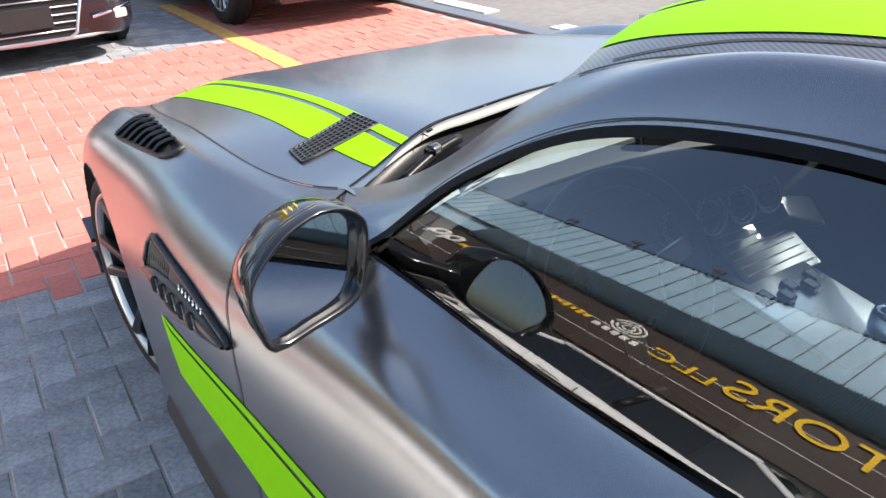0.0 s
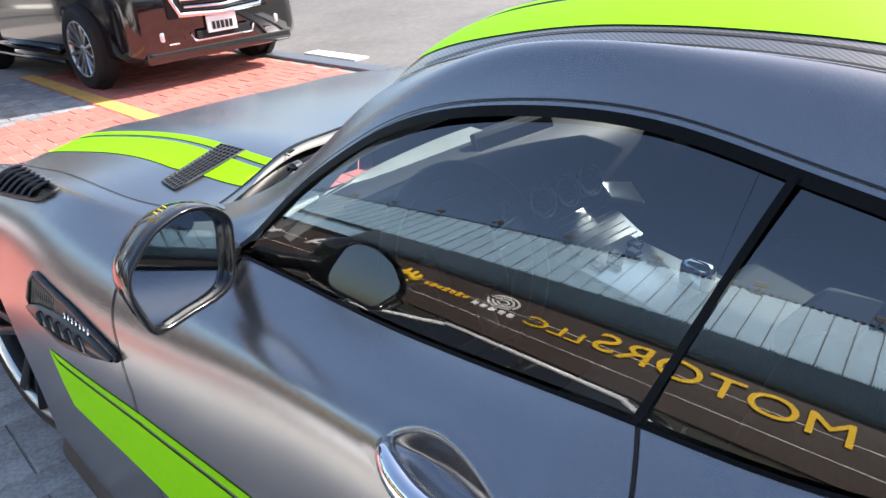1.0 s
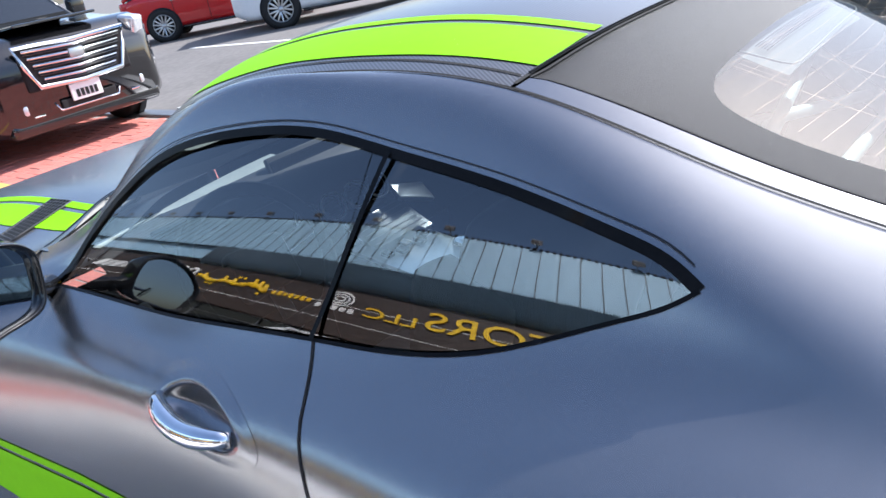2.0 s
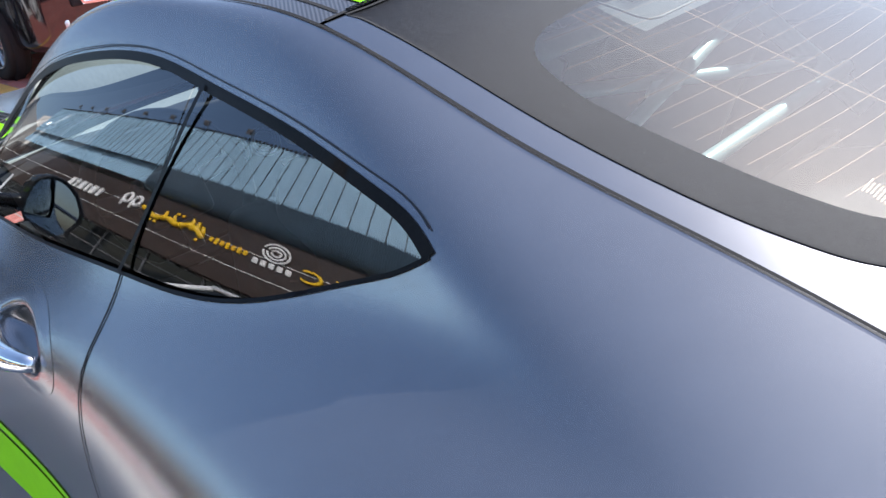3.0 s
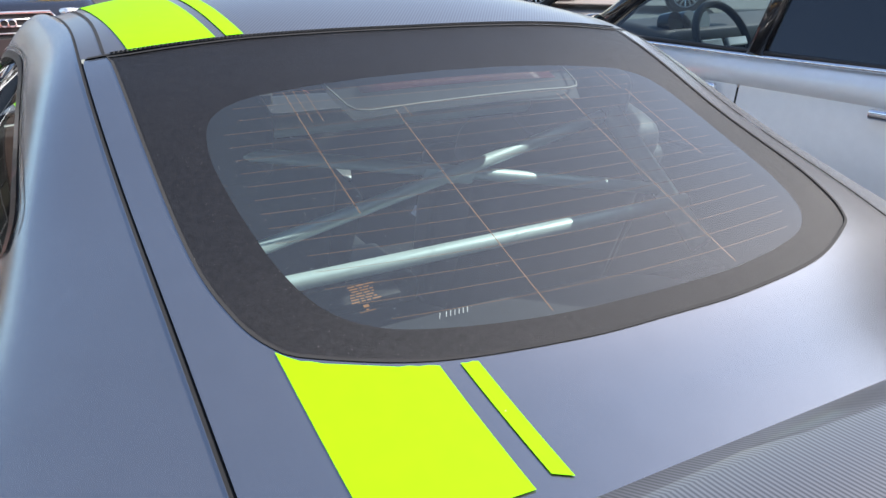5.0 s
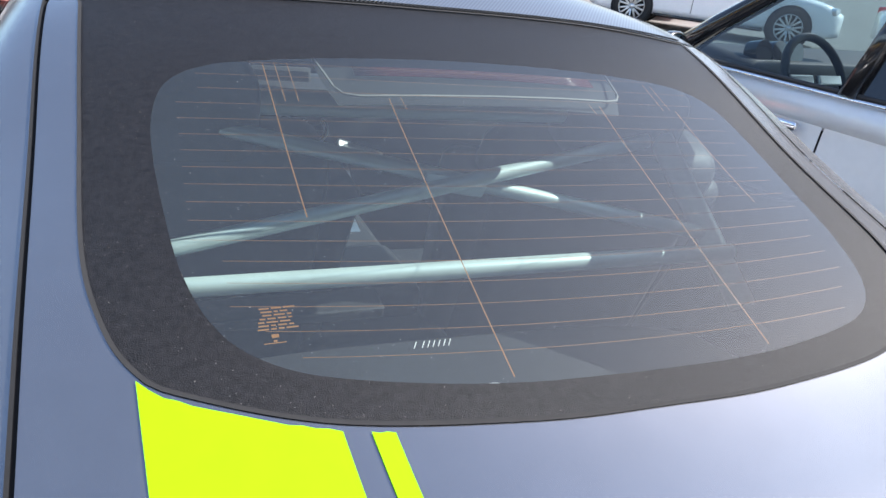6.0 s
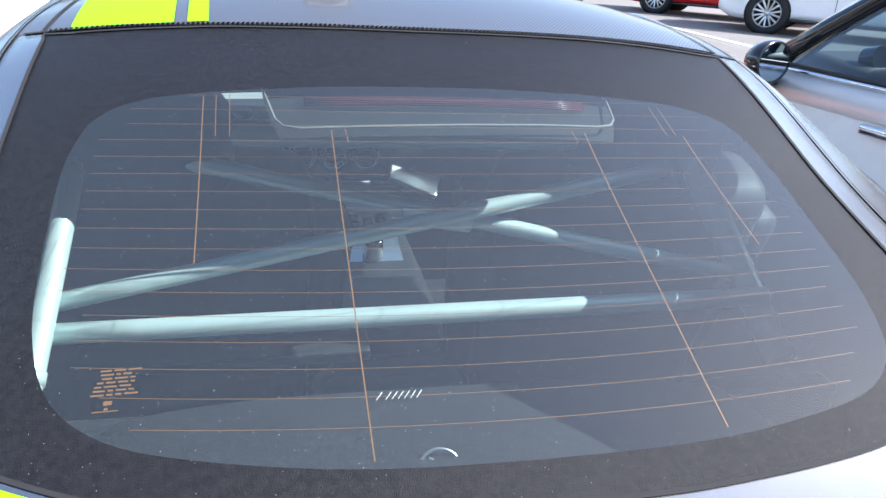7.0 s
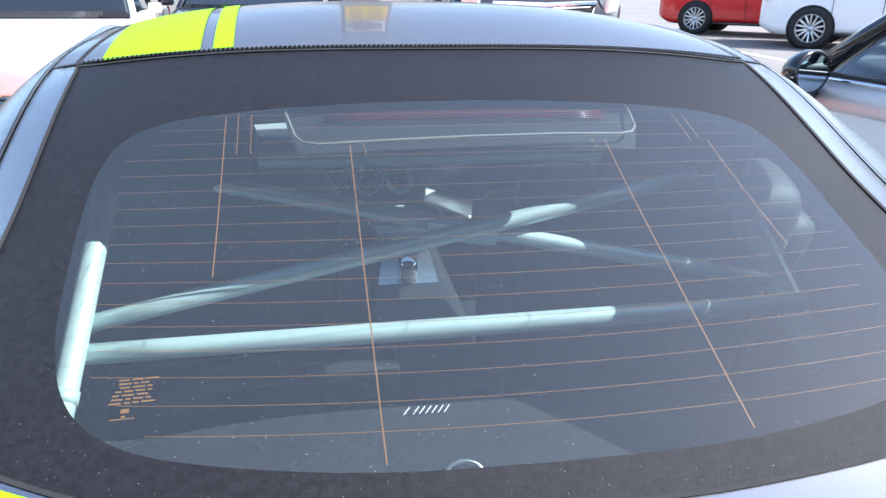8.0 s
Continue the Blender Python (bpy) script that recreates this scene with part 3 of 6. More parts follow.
_v, _f = ribbon(_p, [(-0.25, 0, 0.95)] * len(_p), 0.005, lift=0.0012)
both("roof_seam", _v, _f, M_DARK, car)
_p = [(x, -0.7795 + 0.024 * (x / 0.5) ** 2, roof_z(x, -0.776 + 0.024 * (x / 0.5) ** 2)) for x in np.linspace(-0.505, 0.505, 40)]
_v, _f = ribbon(_p, [(0, -0.2, 1)] * len(_p), 0.006, lift=0.0008)
piece("roof_rear_seam", _v, _f, M_DARK, car)
# rail line beside the roof panel
_ys = np.arange(-0.775, 0.03, 0.025)
_p = [(-r0(y)[0], y, r0(y)[1]) for y in _ys]
_v, _f = ribbon(_p, [(-0.35, 0, 0.92)] * len(_p), 0.0035, lift=0.0016)
both("rail_seam", _v, _f, M_DARK, car)

# side windows, set 6 mm in, split at the pillar line
BP_TOP, BP_SILL = -0.607, -0.552


def window_pane(name, ya, yb, parent):
    """A pane bowed outwards by 8 mm between its sill and its upper edge."""
    ys = [y for y in U if ya - 1e-6 <= y <= yb + 1e-6]
    n = 17
    top = [_smooth(np.array([side(y, v_at(y, float(WTOP(y))))[k] for y in ys], float), 4) for k in (0, 1)]
    sill = [_smooth(np.array([side(y, v_at(y, float(WSILL(y))))[k] for y in ys], float), 4) for k in (0, 1)]
    v = []
    for i, y in enumerate(ys):
        a, b = Vector((-top[0][i], y, top[1][i])), Vector((-sill[0][i], y, sill[1][i]))
        h = (a - b).length
        out = Vector((-(a.z - b.z), 0, -(b.x - a.x))).normalized() if h > 1e-6 else Vector((-1, 0, 0))
        out = Vector((-abs(out.x), 0, abs(out.z)))
        for k in range(n):
            t = k / (n - 1)
            v.append(a.lerp(b, t) + out * (4 * t * (1 - t) * 0.09 * h * h - 0.006))
    # the glass is a smooth barrel: its lean and heading change evenly over the pane
    nor = []
    for x, y, z in v:
        p, q = y + 0.3, z - 1.05
        a = 0.575 + 1.485 * q + 0.227 * p + 0.227 * p * p + 0.889 * p * q - 2.49 * q * q
        b = -0.042 + 0.352 * p + 0.026 * p * p + 0.558 * q + 1.603 * p * q
        nor.append((-math.cos(a) * math.cos(b), math.sin(b) * math.cos(a), math.sin(a)))
    f = grid_faces(len(ys), n)
    pa = piece(name, v, f, M_SIDEGLASS, parent, "tinted side glass", normals=nor)
    pb = piece(name, mirror_x(v), [t[::-1] for t in f], M_SIDEGLASS, parent, "tinted side glass", normals=mirror_x(nor))


window_pane("door_window", -0.57, WIN_F, car)
window_pane("quarter_window", WIN_R, -0.57, car)

# window seals and pillar strip
for _nm, _fn, _wd in (("upper_seal", WTOP, 0.014), ("sill_seal", WSILL, 0.005)):
    _ys = np.concatenate([np.arange(WIN_R, -0.9, 0.01), np.arange(-0.9, 0.1, 0.03), np.arange(0.1, WIN_F + 0.001, 0.01)])
    _q = [side_point(y, float(_fn(y))) for y in _ys]
    _v, _f = ribbon([p for p, n in _q], [n for p, n in _q], _wd, lift=0.002)
    both(_nm, _v, _f, M_TRAY, car, "black rubber window seal")
_q = [side_point(y, float(WTOP(y)) + 0.0125) for y in np.arange(-1.03, 0.2, 0.015)]
_v, _f = ribbon([p for p, n in _q], [n for p, n in _q], 0.0022, lift=0.003)
both("seal_edge", _v, _f, M_RIMDARK, car)
_q = []
for t in np.linspace(0, 1, 12):
    y = BP_SILL + (BP_TOP - BP_SILL) * t
    p, nn = side_point(y, float(WSILL(y)) + (float(WTOP(y)) - float(WSILL(y))) * t)
    _q.append((Vector(p) + Vector(nn).normalized() * 0.018 * t * (1 - t), nn))
_v, _f = ribbon([p for p, n in _q], [n for p, n in _q], 0.009, lift=0.0045)
both("window_pillar", _v, _f, M_TRAY, car, "black pillar strip between the side windows")
# door shut lines
_q = [side_point(float(lin([0.26, 0.6, 0.75, 0.82, 0.84, 0.86, 0.88, 0.90, 0.921, 0.942], [-0.72, -0.735, -0.69, -0.648, -0.636, -0.621, -0.603, -0.587, -0.570, -0.555])(z)), z) for z in np.linspace(0.942, 0.26, 48)]
_v, _f = ribbon([p for p, n in _q], [n for p, n in _q], 0.0042, lift=0.0015)
both("door_rear_seam", _v, _f, M_DARK, car)
_q = [side_point(float(lin([0.26, 0.5, 0.656, 0.734, 0.776, 0.808, 0.837, 0.86, 0.875, 0.885], [0.34, 0.34, 0.352, 0.388, 0.42, 0.435, 0.446, 0.435, 0.39, 0.33])(z)), z) for z in np.linspace(0.885, 0.26, 40)]
_v, _f = ribbon([p for p, n in _q], [n for p, n in _q], 0.004, lift=0.0015)
both("door_front_seam", _v, _f, M_DARK, car)
_q = []
for y in np.arange(0.45, 2.25, 0.04):
    w, z = r0(y)
    _q.append(Vector((-w, y, z)))
_v, _f = ribbon(_q, [(-0.3, 0, 1)] * len(_q), 0.0026, lift=0.002)
both("hood_seam", _v, _f, M_DARK, car)

# ---------- showroom facing the coupe's left side ----------
M_BROWN = mat("brown_sign_cladding", (0.045, 0.030, 0.024), rough=0.4, noise_scale=1.2, noise_amt=0.15, bump=0.05, bump_scale=60)
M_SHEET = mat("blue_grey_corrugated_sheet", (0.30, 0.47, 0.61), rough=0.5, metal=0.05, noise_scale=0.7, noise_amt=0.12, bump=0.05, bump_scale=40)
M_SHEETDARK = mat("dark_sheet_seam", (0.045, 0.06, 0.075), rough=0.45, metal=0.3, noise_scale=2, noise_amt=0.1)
# the blue-grey sheet again, darkened: the bullnose's underside shade is in the colour
M_NOSE_SHADE = mat("shaded_ribbed_sheet", (0.045, 0.078, 0.112), rough=0.5, noise_scale=0.7, noise_amt=0.15)
M_WALL = mat("pale_render", (0.62, 0.59, 0.54), rough=0.85, noise_scale=0.8, noise_amt=0.12, bump=0.2, bump_scale=60)
M_SHOPGLASS = mat("showroom_glass", (0.015, 0.018, 0.02), rough=0.04, spec=0.8, noise_scale=0.6, noise_amt=0.2)
M_SIGNYELLOW = mat("yellow_sign_letters", (0.92, 0.58, 0.005), rough=0.4, noise_scale=6, noise_amt=0.05)
M_SIGNWHITE = mat("white_sign_letters", (0.88, 0.88, 0.86), rough=0.4, noise_scale=6, noise_amt=0.05)
M_KERB = mat("white_kerb_paint", (0.75, 0.74, 0.70), rough=0.8, noise_scale=2, noise_amt=0.15, bump=0.2, bump_scale=80)
M_STEEL = mat("grey_steel", (0.25, 0.25, 0.26), rough=0.4, metal=0.7, noise_scale=6, noise_amt=0.1)

FX, TURN = -7.82, -5.65          # sign face at y = 0, and the turn of the front against the parked coupe
FRONT = pose(FX, 0, 0, 0, 0, TURN)


def front_thing(name, label, category, kind=""):
    return thing(name, label, category, (FX, 0, 0), TURN, "", kind)


wall = part("wall_showroom", bm_box(0.3, 44, 5.6, pose(-0.75, 4, 2.8)), M_WALL, None)
wall.matrix_basis = FRONT
tagged(wall, "pale rendered showroom wall", "wall", "", "structure")
glz = front_thing("showroom_window", "dark showroom glazing with slim mullions", "window", "structure")
for i in range(22):
    y = -14 + i * 1.6
    piece("pane", [(-0.5, y + 0.03, 0.15), (-0.5, y + 1.57, 0.15), (-0.5, y + 1.57, 1.78), (-0.5, y + 0.03, 1.78)], [(0, 1, 2, 3)], M_SHOPGLASS, glz, smooth=False)
    part("mullion", bm_box(0.06, 0.05, 1.7, pose(-0.49, y, 0.93)), M_STEEL, glz)
for z in (0.12, 0.95, 1.4, 1.74):
    part("transom", bm_box(0.06, 35.2, 0.04, pose(-0.488, 3.6, z)), M_STEEL, glz)

sign = front_thing("fascia_sign", "brown fascia sign with raised yellow and white lettering", "sign")
part("sign_board", bm_box(0.55, 36, 1.68, pose(-0.28, 4, 2.60), bevel=0.01), M_BROWN, sign)
for z in (2.30, 2.86):
    part("board_joint", bm_box(0.014, 36, 0.014, pose(0.0, 4, z)), M_SIGNWHITE, sign)


def letters(text, y0, y1, z, height, material, depth=0.03):
    """Raised letters from y0 to y1, of the given height."""
    cu = bpy.data.curves.new("lettering", "FONT")
    cu.body, cu.size, cu.extrude = text, 1.0, depth
    cu.materials.append(material)
    ob = new("lettering", cu)
    bpy.context.view_layer.update()
    kx, kz = (y1 - y0) / ob.dimensions.x, height / ob.dimensions.y
    ob.parent = sign
    ob.matrix_basis = Matrix.Translation((0.03, y0, z - height / 2)) @ pose(0, 0, 0, 90, 0, 90) @ Matrix.Diagonal((kx, kz, 1, 1))
    return tagged(ob, "raised sign letters")


letters("MOTORS", -1.42, 1.95, 3.0, 0.56, M_SIGNYELLOW)
letters("LLC", 2.12, 3.06, 2.82, 0.32, M_SIGNYELLOW)
# ring logo and small white characters, drawn plain
for r in (0.23, 0.155, 0.08):
    t, f = tube([(0.03, 3.68 + r * 1.2 * math.cos(a), 3.07 + r * math.sin(a)) for a in np.linspace(0.3, 2 * math.pi, 28)], 0.024, 8)
    piece("logo_ring", t, f, M_SIGNWHITE, sign)
for i in range(5):
    part("small_character", bm_box(0.03, 0.11, 0.15, pose(0.01, 3.36 + i * 0.17, 2.72), bevel=0.03), M_SIGNWHITE, sign)
# small yellow characters between logo and script
for i in range(7):
    part("small_character", bm_box(0.03, 0.09, 0.14 + 0.05 * (i % 2), pose(0.01, 4.28 + i * 0.14, 2.80), bevel=0.03), M_SIGNYELLOW, sign)
# flowing yellow script, unreadable: one linked line with tall strokes and dots
t, f = tube([(0.03, y, 2.80 + 0.05 * math.sin((y - 5.5) * 8.0) + 0.08 * max(0, math.sin((y - 5.4) * 3.6))) for y in np.linspace(5.30, 7.40, 48)], [0.060 + 0.030 * math.sin(i * 0.7) ** 2 for i in range(48)], 8)
piece("script_line", t, f, M_SIGNYELLOW, sign)
for y0, h in ((5.36, 0.22), (5.52, 0.30), (5.70, 0.34), (6.25, 0.22), (6.55, 0.26), (7.2, 0.24)):
    t, f = tube([(0.03, y0 + 0.06 * q, 2.80 + h * q) for q in np.linspace(0, 1, 5)], [0.062, 0.06, 0.056, 0.05, 0.04], 8)
    piece("script_stroke", t, f, M_SIGNYELLOW, sign)
for y0, z0 in ((6.10, 3.1), (6.26, 3.1), (6.80, 2.62), (6.96, 2.62), (5.46, 2.60)):
    part("script_dot", bm_box(0.03, 0.09, 0.09, pose(0.02, y0, z0), bevel=0.02), M_SIGNYELLOW, sign)
# two round white figures and white characters beyond
for k in range(2):
    t, f = tube([(0.03, 7.76 + k * 0.42 + 0.14 * math.cos(a), 2.99 + 0.16 * math.sin(a)) for a in np.linspace(0, 2 * math.pi, 20, endpoint=False)], 0.055, 8, closed=True)
    piece("white_figure", t, f, M_SIGNWHITE, sign)
    t, f = tube([(0.03, 7.92 + k * 0.42, 2.99), (0.03, 7.86 + k * 0.42, 2.68)], 0.05, 8)
    piece("white_figure", t, f, M_SIGNWHITE, sign)
for k in range(6):
    part("white_character", bm_box(0.03, 0.16 + 0.12 * (k % 2), 0.36, pose(0.02, 9.45 + k * 0.36, 2.78), bevel=0.06), M_SIGNWHITE, sign)

# canopy above the sign: flat seamed sheet over a finely ribbed bullnose
canopy = front_thing("corrugated_canopy", "blue-grey seamed sheet canopy with a ribbed rounded lower edge", "canopy")
n, prof = 900, [(-0.2, 3.44), (0.02, 3.44), (0.11, 3.48), (0.18, 3.55), (0.23, 3.66), (0.25, 3.82), (0.255, 4.26)]
v = []
for i in range(n + 1):
    y = -13 + 20.95 * i / n
    o = 0.010 * (1 if i % 2 else -1)
    for x, z in prof:
        v.append((x + o, y, z + o * 0.5))
piece("ribbed_nose", v, grid_faces(n + 1, len(prof), flip=False), M_NOSE_SHADE, canopy, smooth=False)
part("canopy_face", bm_box(0.04, 34, 1.42, pose(0.235, 4, 4.93)), M_SHEET, canopy)
part("flat_apron", bm_box(0.04, 13.0, 0.62, pose(0.06, 14.46, 3.94)), M_SHEET, canopy)
part("canopy_top", bm_box(1.0, 34, 0.05, pose(-0.26, 4, 5.61)), M_SHEET, canopy)
bm = bmesh.new()
for i in range(97):
    bm_box(0.03, 0.018, 1.42, pose(0.255, -12.9 + i * 0.35, 4.93), bm=bm)
tagged(part("standing_seam", bm, M_SHEETDARK, canopy), kind="stuff")
bm = bmesh.new()
for i in range(280):
    bm_box(0.03, 0.06, 0.05, pose(0.265, -12.9 + i * 0.121, 5.655), bm=bm)
tagged(part("toothed_edge", bm, M_DARK, canopy), kind="stuff")
# floodlights along the canopy's upper edge
lamp0 = thing("floodlight", "small sign floodlight on a bracket on the canopy edge", "lamp", (0, 0, 0), 0, "canopy floodlights")
part("lamp_head", bm_box(0.12, 0.22, 0.13, pose(0.30, 0, 0.14, 0, 30, 0), bevel=0.02), M_STEEL, lamp0)
t, f = tube([(0, 0, 0), (0.12, 0, 0.12), (0.28, 0, 0.14)], 0.016, 8)
piece("lamp_arm", t, f, M_STEEL, lamp0)
lamp0.matrix_basis = FRONT @ pose(0.1, -10, 5.635)
for i in range(1, 17):
    copy_thing(lamp0, FRONT @ pose(0.1, -10 + i * 1.75, 5.635))
kerb = part("kerb_showroom", bm_box(0.25, 36, 0.18, pose(1.6, 3, 0.05), bevel=0.02), M_KERB, None)
kerb.matrix_basis = FRONT
tagged(kerb, "white painted kerb before the showroom", "kerb", "", "structure")
pave = part("pavement_showroom", bm_box(2.2, 36, 0.12, pose(0.36, 3, 0.05)), M_WALL, None)
pave.matrix_basis = FRONT
tagged(pave, "pale pavement before the showroom", "pavement", "", "structure")

# pylon sign standing ahead, mirrored in the coupe's roof
pylon = thing("pylon_sign", "tall grey pylon sign with a ring logo and yellow panel", "sign", (1.0, 16.2, 0), 0)
part("pylon_frame", bm_box(1.25, 0.30, 9.4, pose(0, 0, 4.7), bevel=0.02), M_STEEL, pylon)
part("yellow_panel", bm_box(1.05, 0.03, 3.6, pose(0, -0.16, 6.0), bevel=0.01), M_SIGNYELLOW, pylon)
part("white_panel", bm_box(1.05, 0.03, 1.2, pose(0, -0.16, 8.55), bevel=0.01), M_SIGNWHITE, pylon)
for r in (0.44, 0.30, 0.16):
    t, f = tube([(r * math.cos(a), -0.18, 8.55 + r * math.sin(a)) for a in np.linspace(0.3, 2 * math.pi, 28)], 0.04, 8)
    piece("logo_ring", t, f, M_BROWN, pylon)
for i in range(5):
    for k in range(2):
        part("panel_bar", bm_box(0.36, 0.02, 0.22, pose(-0.24 + 0.48 * k, -0.18, 7.4 - 0.62 * i), bevel=0.01), M_BROWN, pylon)

# far wall closing the car park behind the parked cars
wall2 = part("wall_north", bm_box(26, 0.3, 4.5, pose(-9, 22, 2.25)), M_WALL, None)
tagged(wall2, "pale rendered wall beyond the car park", "wall", "", "structure")
for i in range(6):
    part("wall_post", bm_box(0.3, 0.35, 4.6, pose(-20 + i * 4.2, 21.8, 2.3)), M_STEEL, wall2)

# ---------- details of the sports car ----------


# the stripes run on the driver's side only
_o, _i1, _i2, _i3 = (lin([-0.76, -0.35, 0.0], [a + OFF, b + OFF, b + OFF]) for a, b in ((0.428, 0.452), (0.300, 0.324), (0.283, 0.305), (0.256, 0.278)))
for _a, _b in ((_o, _i1), (_i2, _i3)):
    _v = []
    for t in np.linspace(0, 1, 44):
        for k in range(7):
            x0 = float(_a(0.0)) + (float(_b(0.0)) - float(_a(0.0))) * k / 6
            y = -0.760 + (header_y(x0 / 0.57) - 0.004 + 0.760) * t
            x = float(_a(y)) + (float(_b(y)) - float(_a(y))) * k / 6
            _v.append((-x, y, roof_z(x, y) + 0.0016))
    piece("roof_stripe", _v, grid_faces(44, 7, flip=True), M_GREEN, car, "lime green vinyl stripe")


# boot, from the glass edge to a rounded end
def glass_bottom(x):
    y = -1.2
    while glass_limit(x, y) and y > -1.5:
        y -= 0.002
    return y - 0.007


def boot_stripe(xa, xb, y1, round_at, nx, label):
    v = []
    for i in range(nx):
        x = xa + (xb - xa) * i / (nx - 1)
        y0 = glass_bottom(x)
        e = max(0.0, 1 - (xa - x) / 0.028) if round_at else 0.0
        ye = y1 + 0.022 * e**2 + 0.010 * (x - xb) / max(xa - xb, 1e-6)
        for k in range(16):
            y = y0 + (ye - y0) * k / 15
            xx = x - 0.012 * k / 15
            v.append((-xx, y, hatch_z(xx, y) + 0.0016))
    piece("boot_stripe", v, grid_faces(nx, 16, flip=False), M_GREEN, car, label)


boot_stripe(0.405 + OFF, 0.264 + OFF, -1.578, True, 16, "wide lime green vinyl stripe")
boot_stripe(0.243 + OFF, 0.225 + OFF, -1.580, False, 4, "thin lime green vinyl stripe")

# hood stripe: wide band and a thin line inside it
_edge = lin([0.40, 0.63, 0.76, 1.44], [0.600, 0.6155, 0.634, 0.641])
for _a, _b in ((None, 0.537), (0.522, 0.497)):
    v = []
    for y in np.arange(0.40, 2.0, 0.03):
        for k in range(7):
            a = float(_edge(y)) if _a is None else _a
            x = a + (_b - a) * k / 6 + OFF
            yy = max(y, cowl_y(x) + 0.004)
            v.append((-x, yy, hood_z(x, yy) + 0.0018))
    piece("hood_stripe", v, grid_faces(len(v) // 7, 7, flip=True), M_GREEN, car, "lime green vinyl stripe")


# hood vents: recessed black honeycomb on a slant
def hood_vent(s):
    c = [Vector((-0.704, 0.694)), Vector((-0.708, 0.622)), Vector((-0.519, 0.660)), Vector((-0.524, 0.764))]
    base = []
    for i in range(9):
        for j in range(5):
            a, b = c[0].lerp(c[3], i / 8), c[1].lerp(c[2], i / 8)
            p = a.lerp(b, j / 4)
            base.append((s * -p.x if s > 0 else p.x, p.y, hood_z(p.x, p.y) + 0.0022))
    vent = piece("hood_vent", base, grid_faces(9, 5, flip=s > 0), M_DARK, car, "black honeycomb hood vent")
    bars = bmesh.new()
    # square mesh: long and short bars over a dark bed
    runs = [((i / 15, 0.0), (i / 15, 1.0)) for i in range(16)] + [((0.0, j / 6), (1.0, j / 6)) for j in range(7)]
    for ends in runs:
        pts = []
        for t, j in ends:
            p = c[0].lerp(c[3], t).lerp(c[1].lerp(c[2], t), j)
            pts.append(Vector((-p.x if s > 0 else p.x, p.y, hood_z(p.x, p.y) + 0.0040)))
        d = pts[1] - pts[0]
        m = Matrix.Translation((pts[0] + pts[1]) / 2) @ d.to_track_quat("Z", "Y").to_matrix().to_4x4()
        bm_box(0.0022, 0.0022, d.length, m, bm=bars)
    part("mesh_grille", bars, M_MESH, vent)
    rim = [(-p.x if s > 0 else p.x, p.y, hood_z(p.x, p.y) + 0.0015) for p in c]
    pts = []
    for i in range(4):
        for k in range(6):
            pts.append(Vector(rim[i]).lerp(Vector(rim[(i + 1) % 4]), k / 6))
    v, f = tube(pts, 0.003, 8, closed=True)
    piece("vent_frame", v, f, M_TRIM, vent)


for _s in (-1, 1):
    hood_vent(_s)


# louvres on the fender crowns
def fender_louvre(s):
    # outline on the crown, from front to rear, inner and outer edge (y, v)
    def pt(y, v, out=0.0):
        w, z = side(y, v)
        w2, z2 = side(y, v + 0.02)
        n = Vector((-(z - z2), 0, w2 - w)).normalized()
        n = Vector((-abs(n.x), 0, abs(n.z)))
        p = Vector((-float(w), y, float(z))) + n * out
        return Vector((-p.x, p.y, p.z)) if s > 0 else p

    def v_w(y, w):
        vs = np.linspace(0, 0.6, 121)
        return float(np.interp(w, side(y, vs)[0], vs))

    ya, yb = 1.29, 0.89
    inner = lambda y: v_w(y, OFF + float(lin([0.87, 1.3], [0.845, 0.833])(y)))
    outer = lambda y: v_w(y, OFF + float(lin([0.87, 0.93, 1.28, 1.3], [0.85, 0.881, 0.915, 0.90])(y)))
    v = []
    for i in range(14):
        y = ya + (yb - ya) * i / 13
        for k in range(6):
            q = float(inner(y)) + (float(outer(y)) - float(inner(y))) * k / 5
            v.append(pt(y, q, 0.003))
    vent = piece("fender_louvre", v, grid_faces(14, 6, flip=s < 0), M_DARK, car, "dark slatted louvre on the fender crown")
    edge = [pt(y, float(inner(y)), 0.004) for y in np.linspace(ya, yb, 14)] + [pt(y, float(outer(y)), 0.004) for y in np.linspace(yb, ya, 14)]
    v, f = tube(edge, 0.0055, 8, closed=True)
    piece("louvre_frame", v, f, M_TRIM, vent)
    for i in range(1, 8):
        y = ya + (yb - ya) * (i + 0.2) / 8.4
        v = []
        for k in range(9):
            q = float(inner(y)) + (float(outer(y)) - float(inner(y))) * k / 8
            yy = y + 0.03 * math.sin(k / 8 * 2.2)
            a, b = pt(yy + 0.020, q, 0.004), pt(yy - 0.014, q, 0.020)
            v += [a, b, b - Vector((0, 0.006, 0.004))]
        piece("slat", v, grid_faces(9, 3, flip=s > 0), M_RIMDARK, vent)


for _s in (-1, 1):
    fender_louvre(_s)


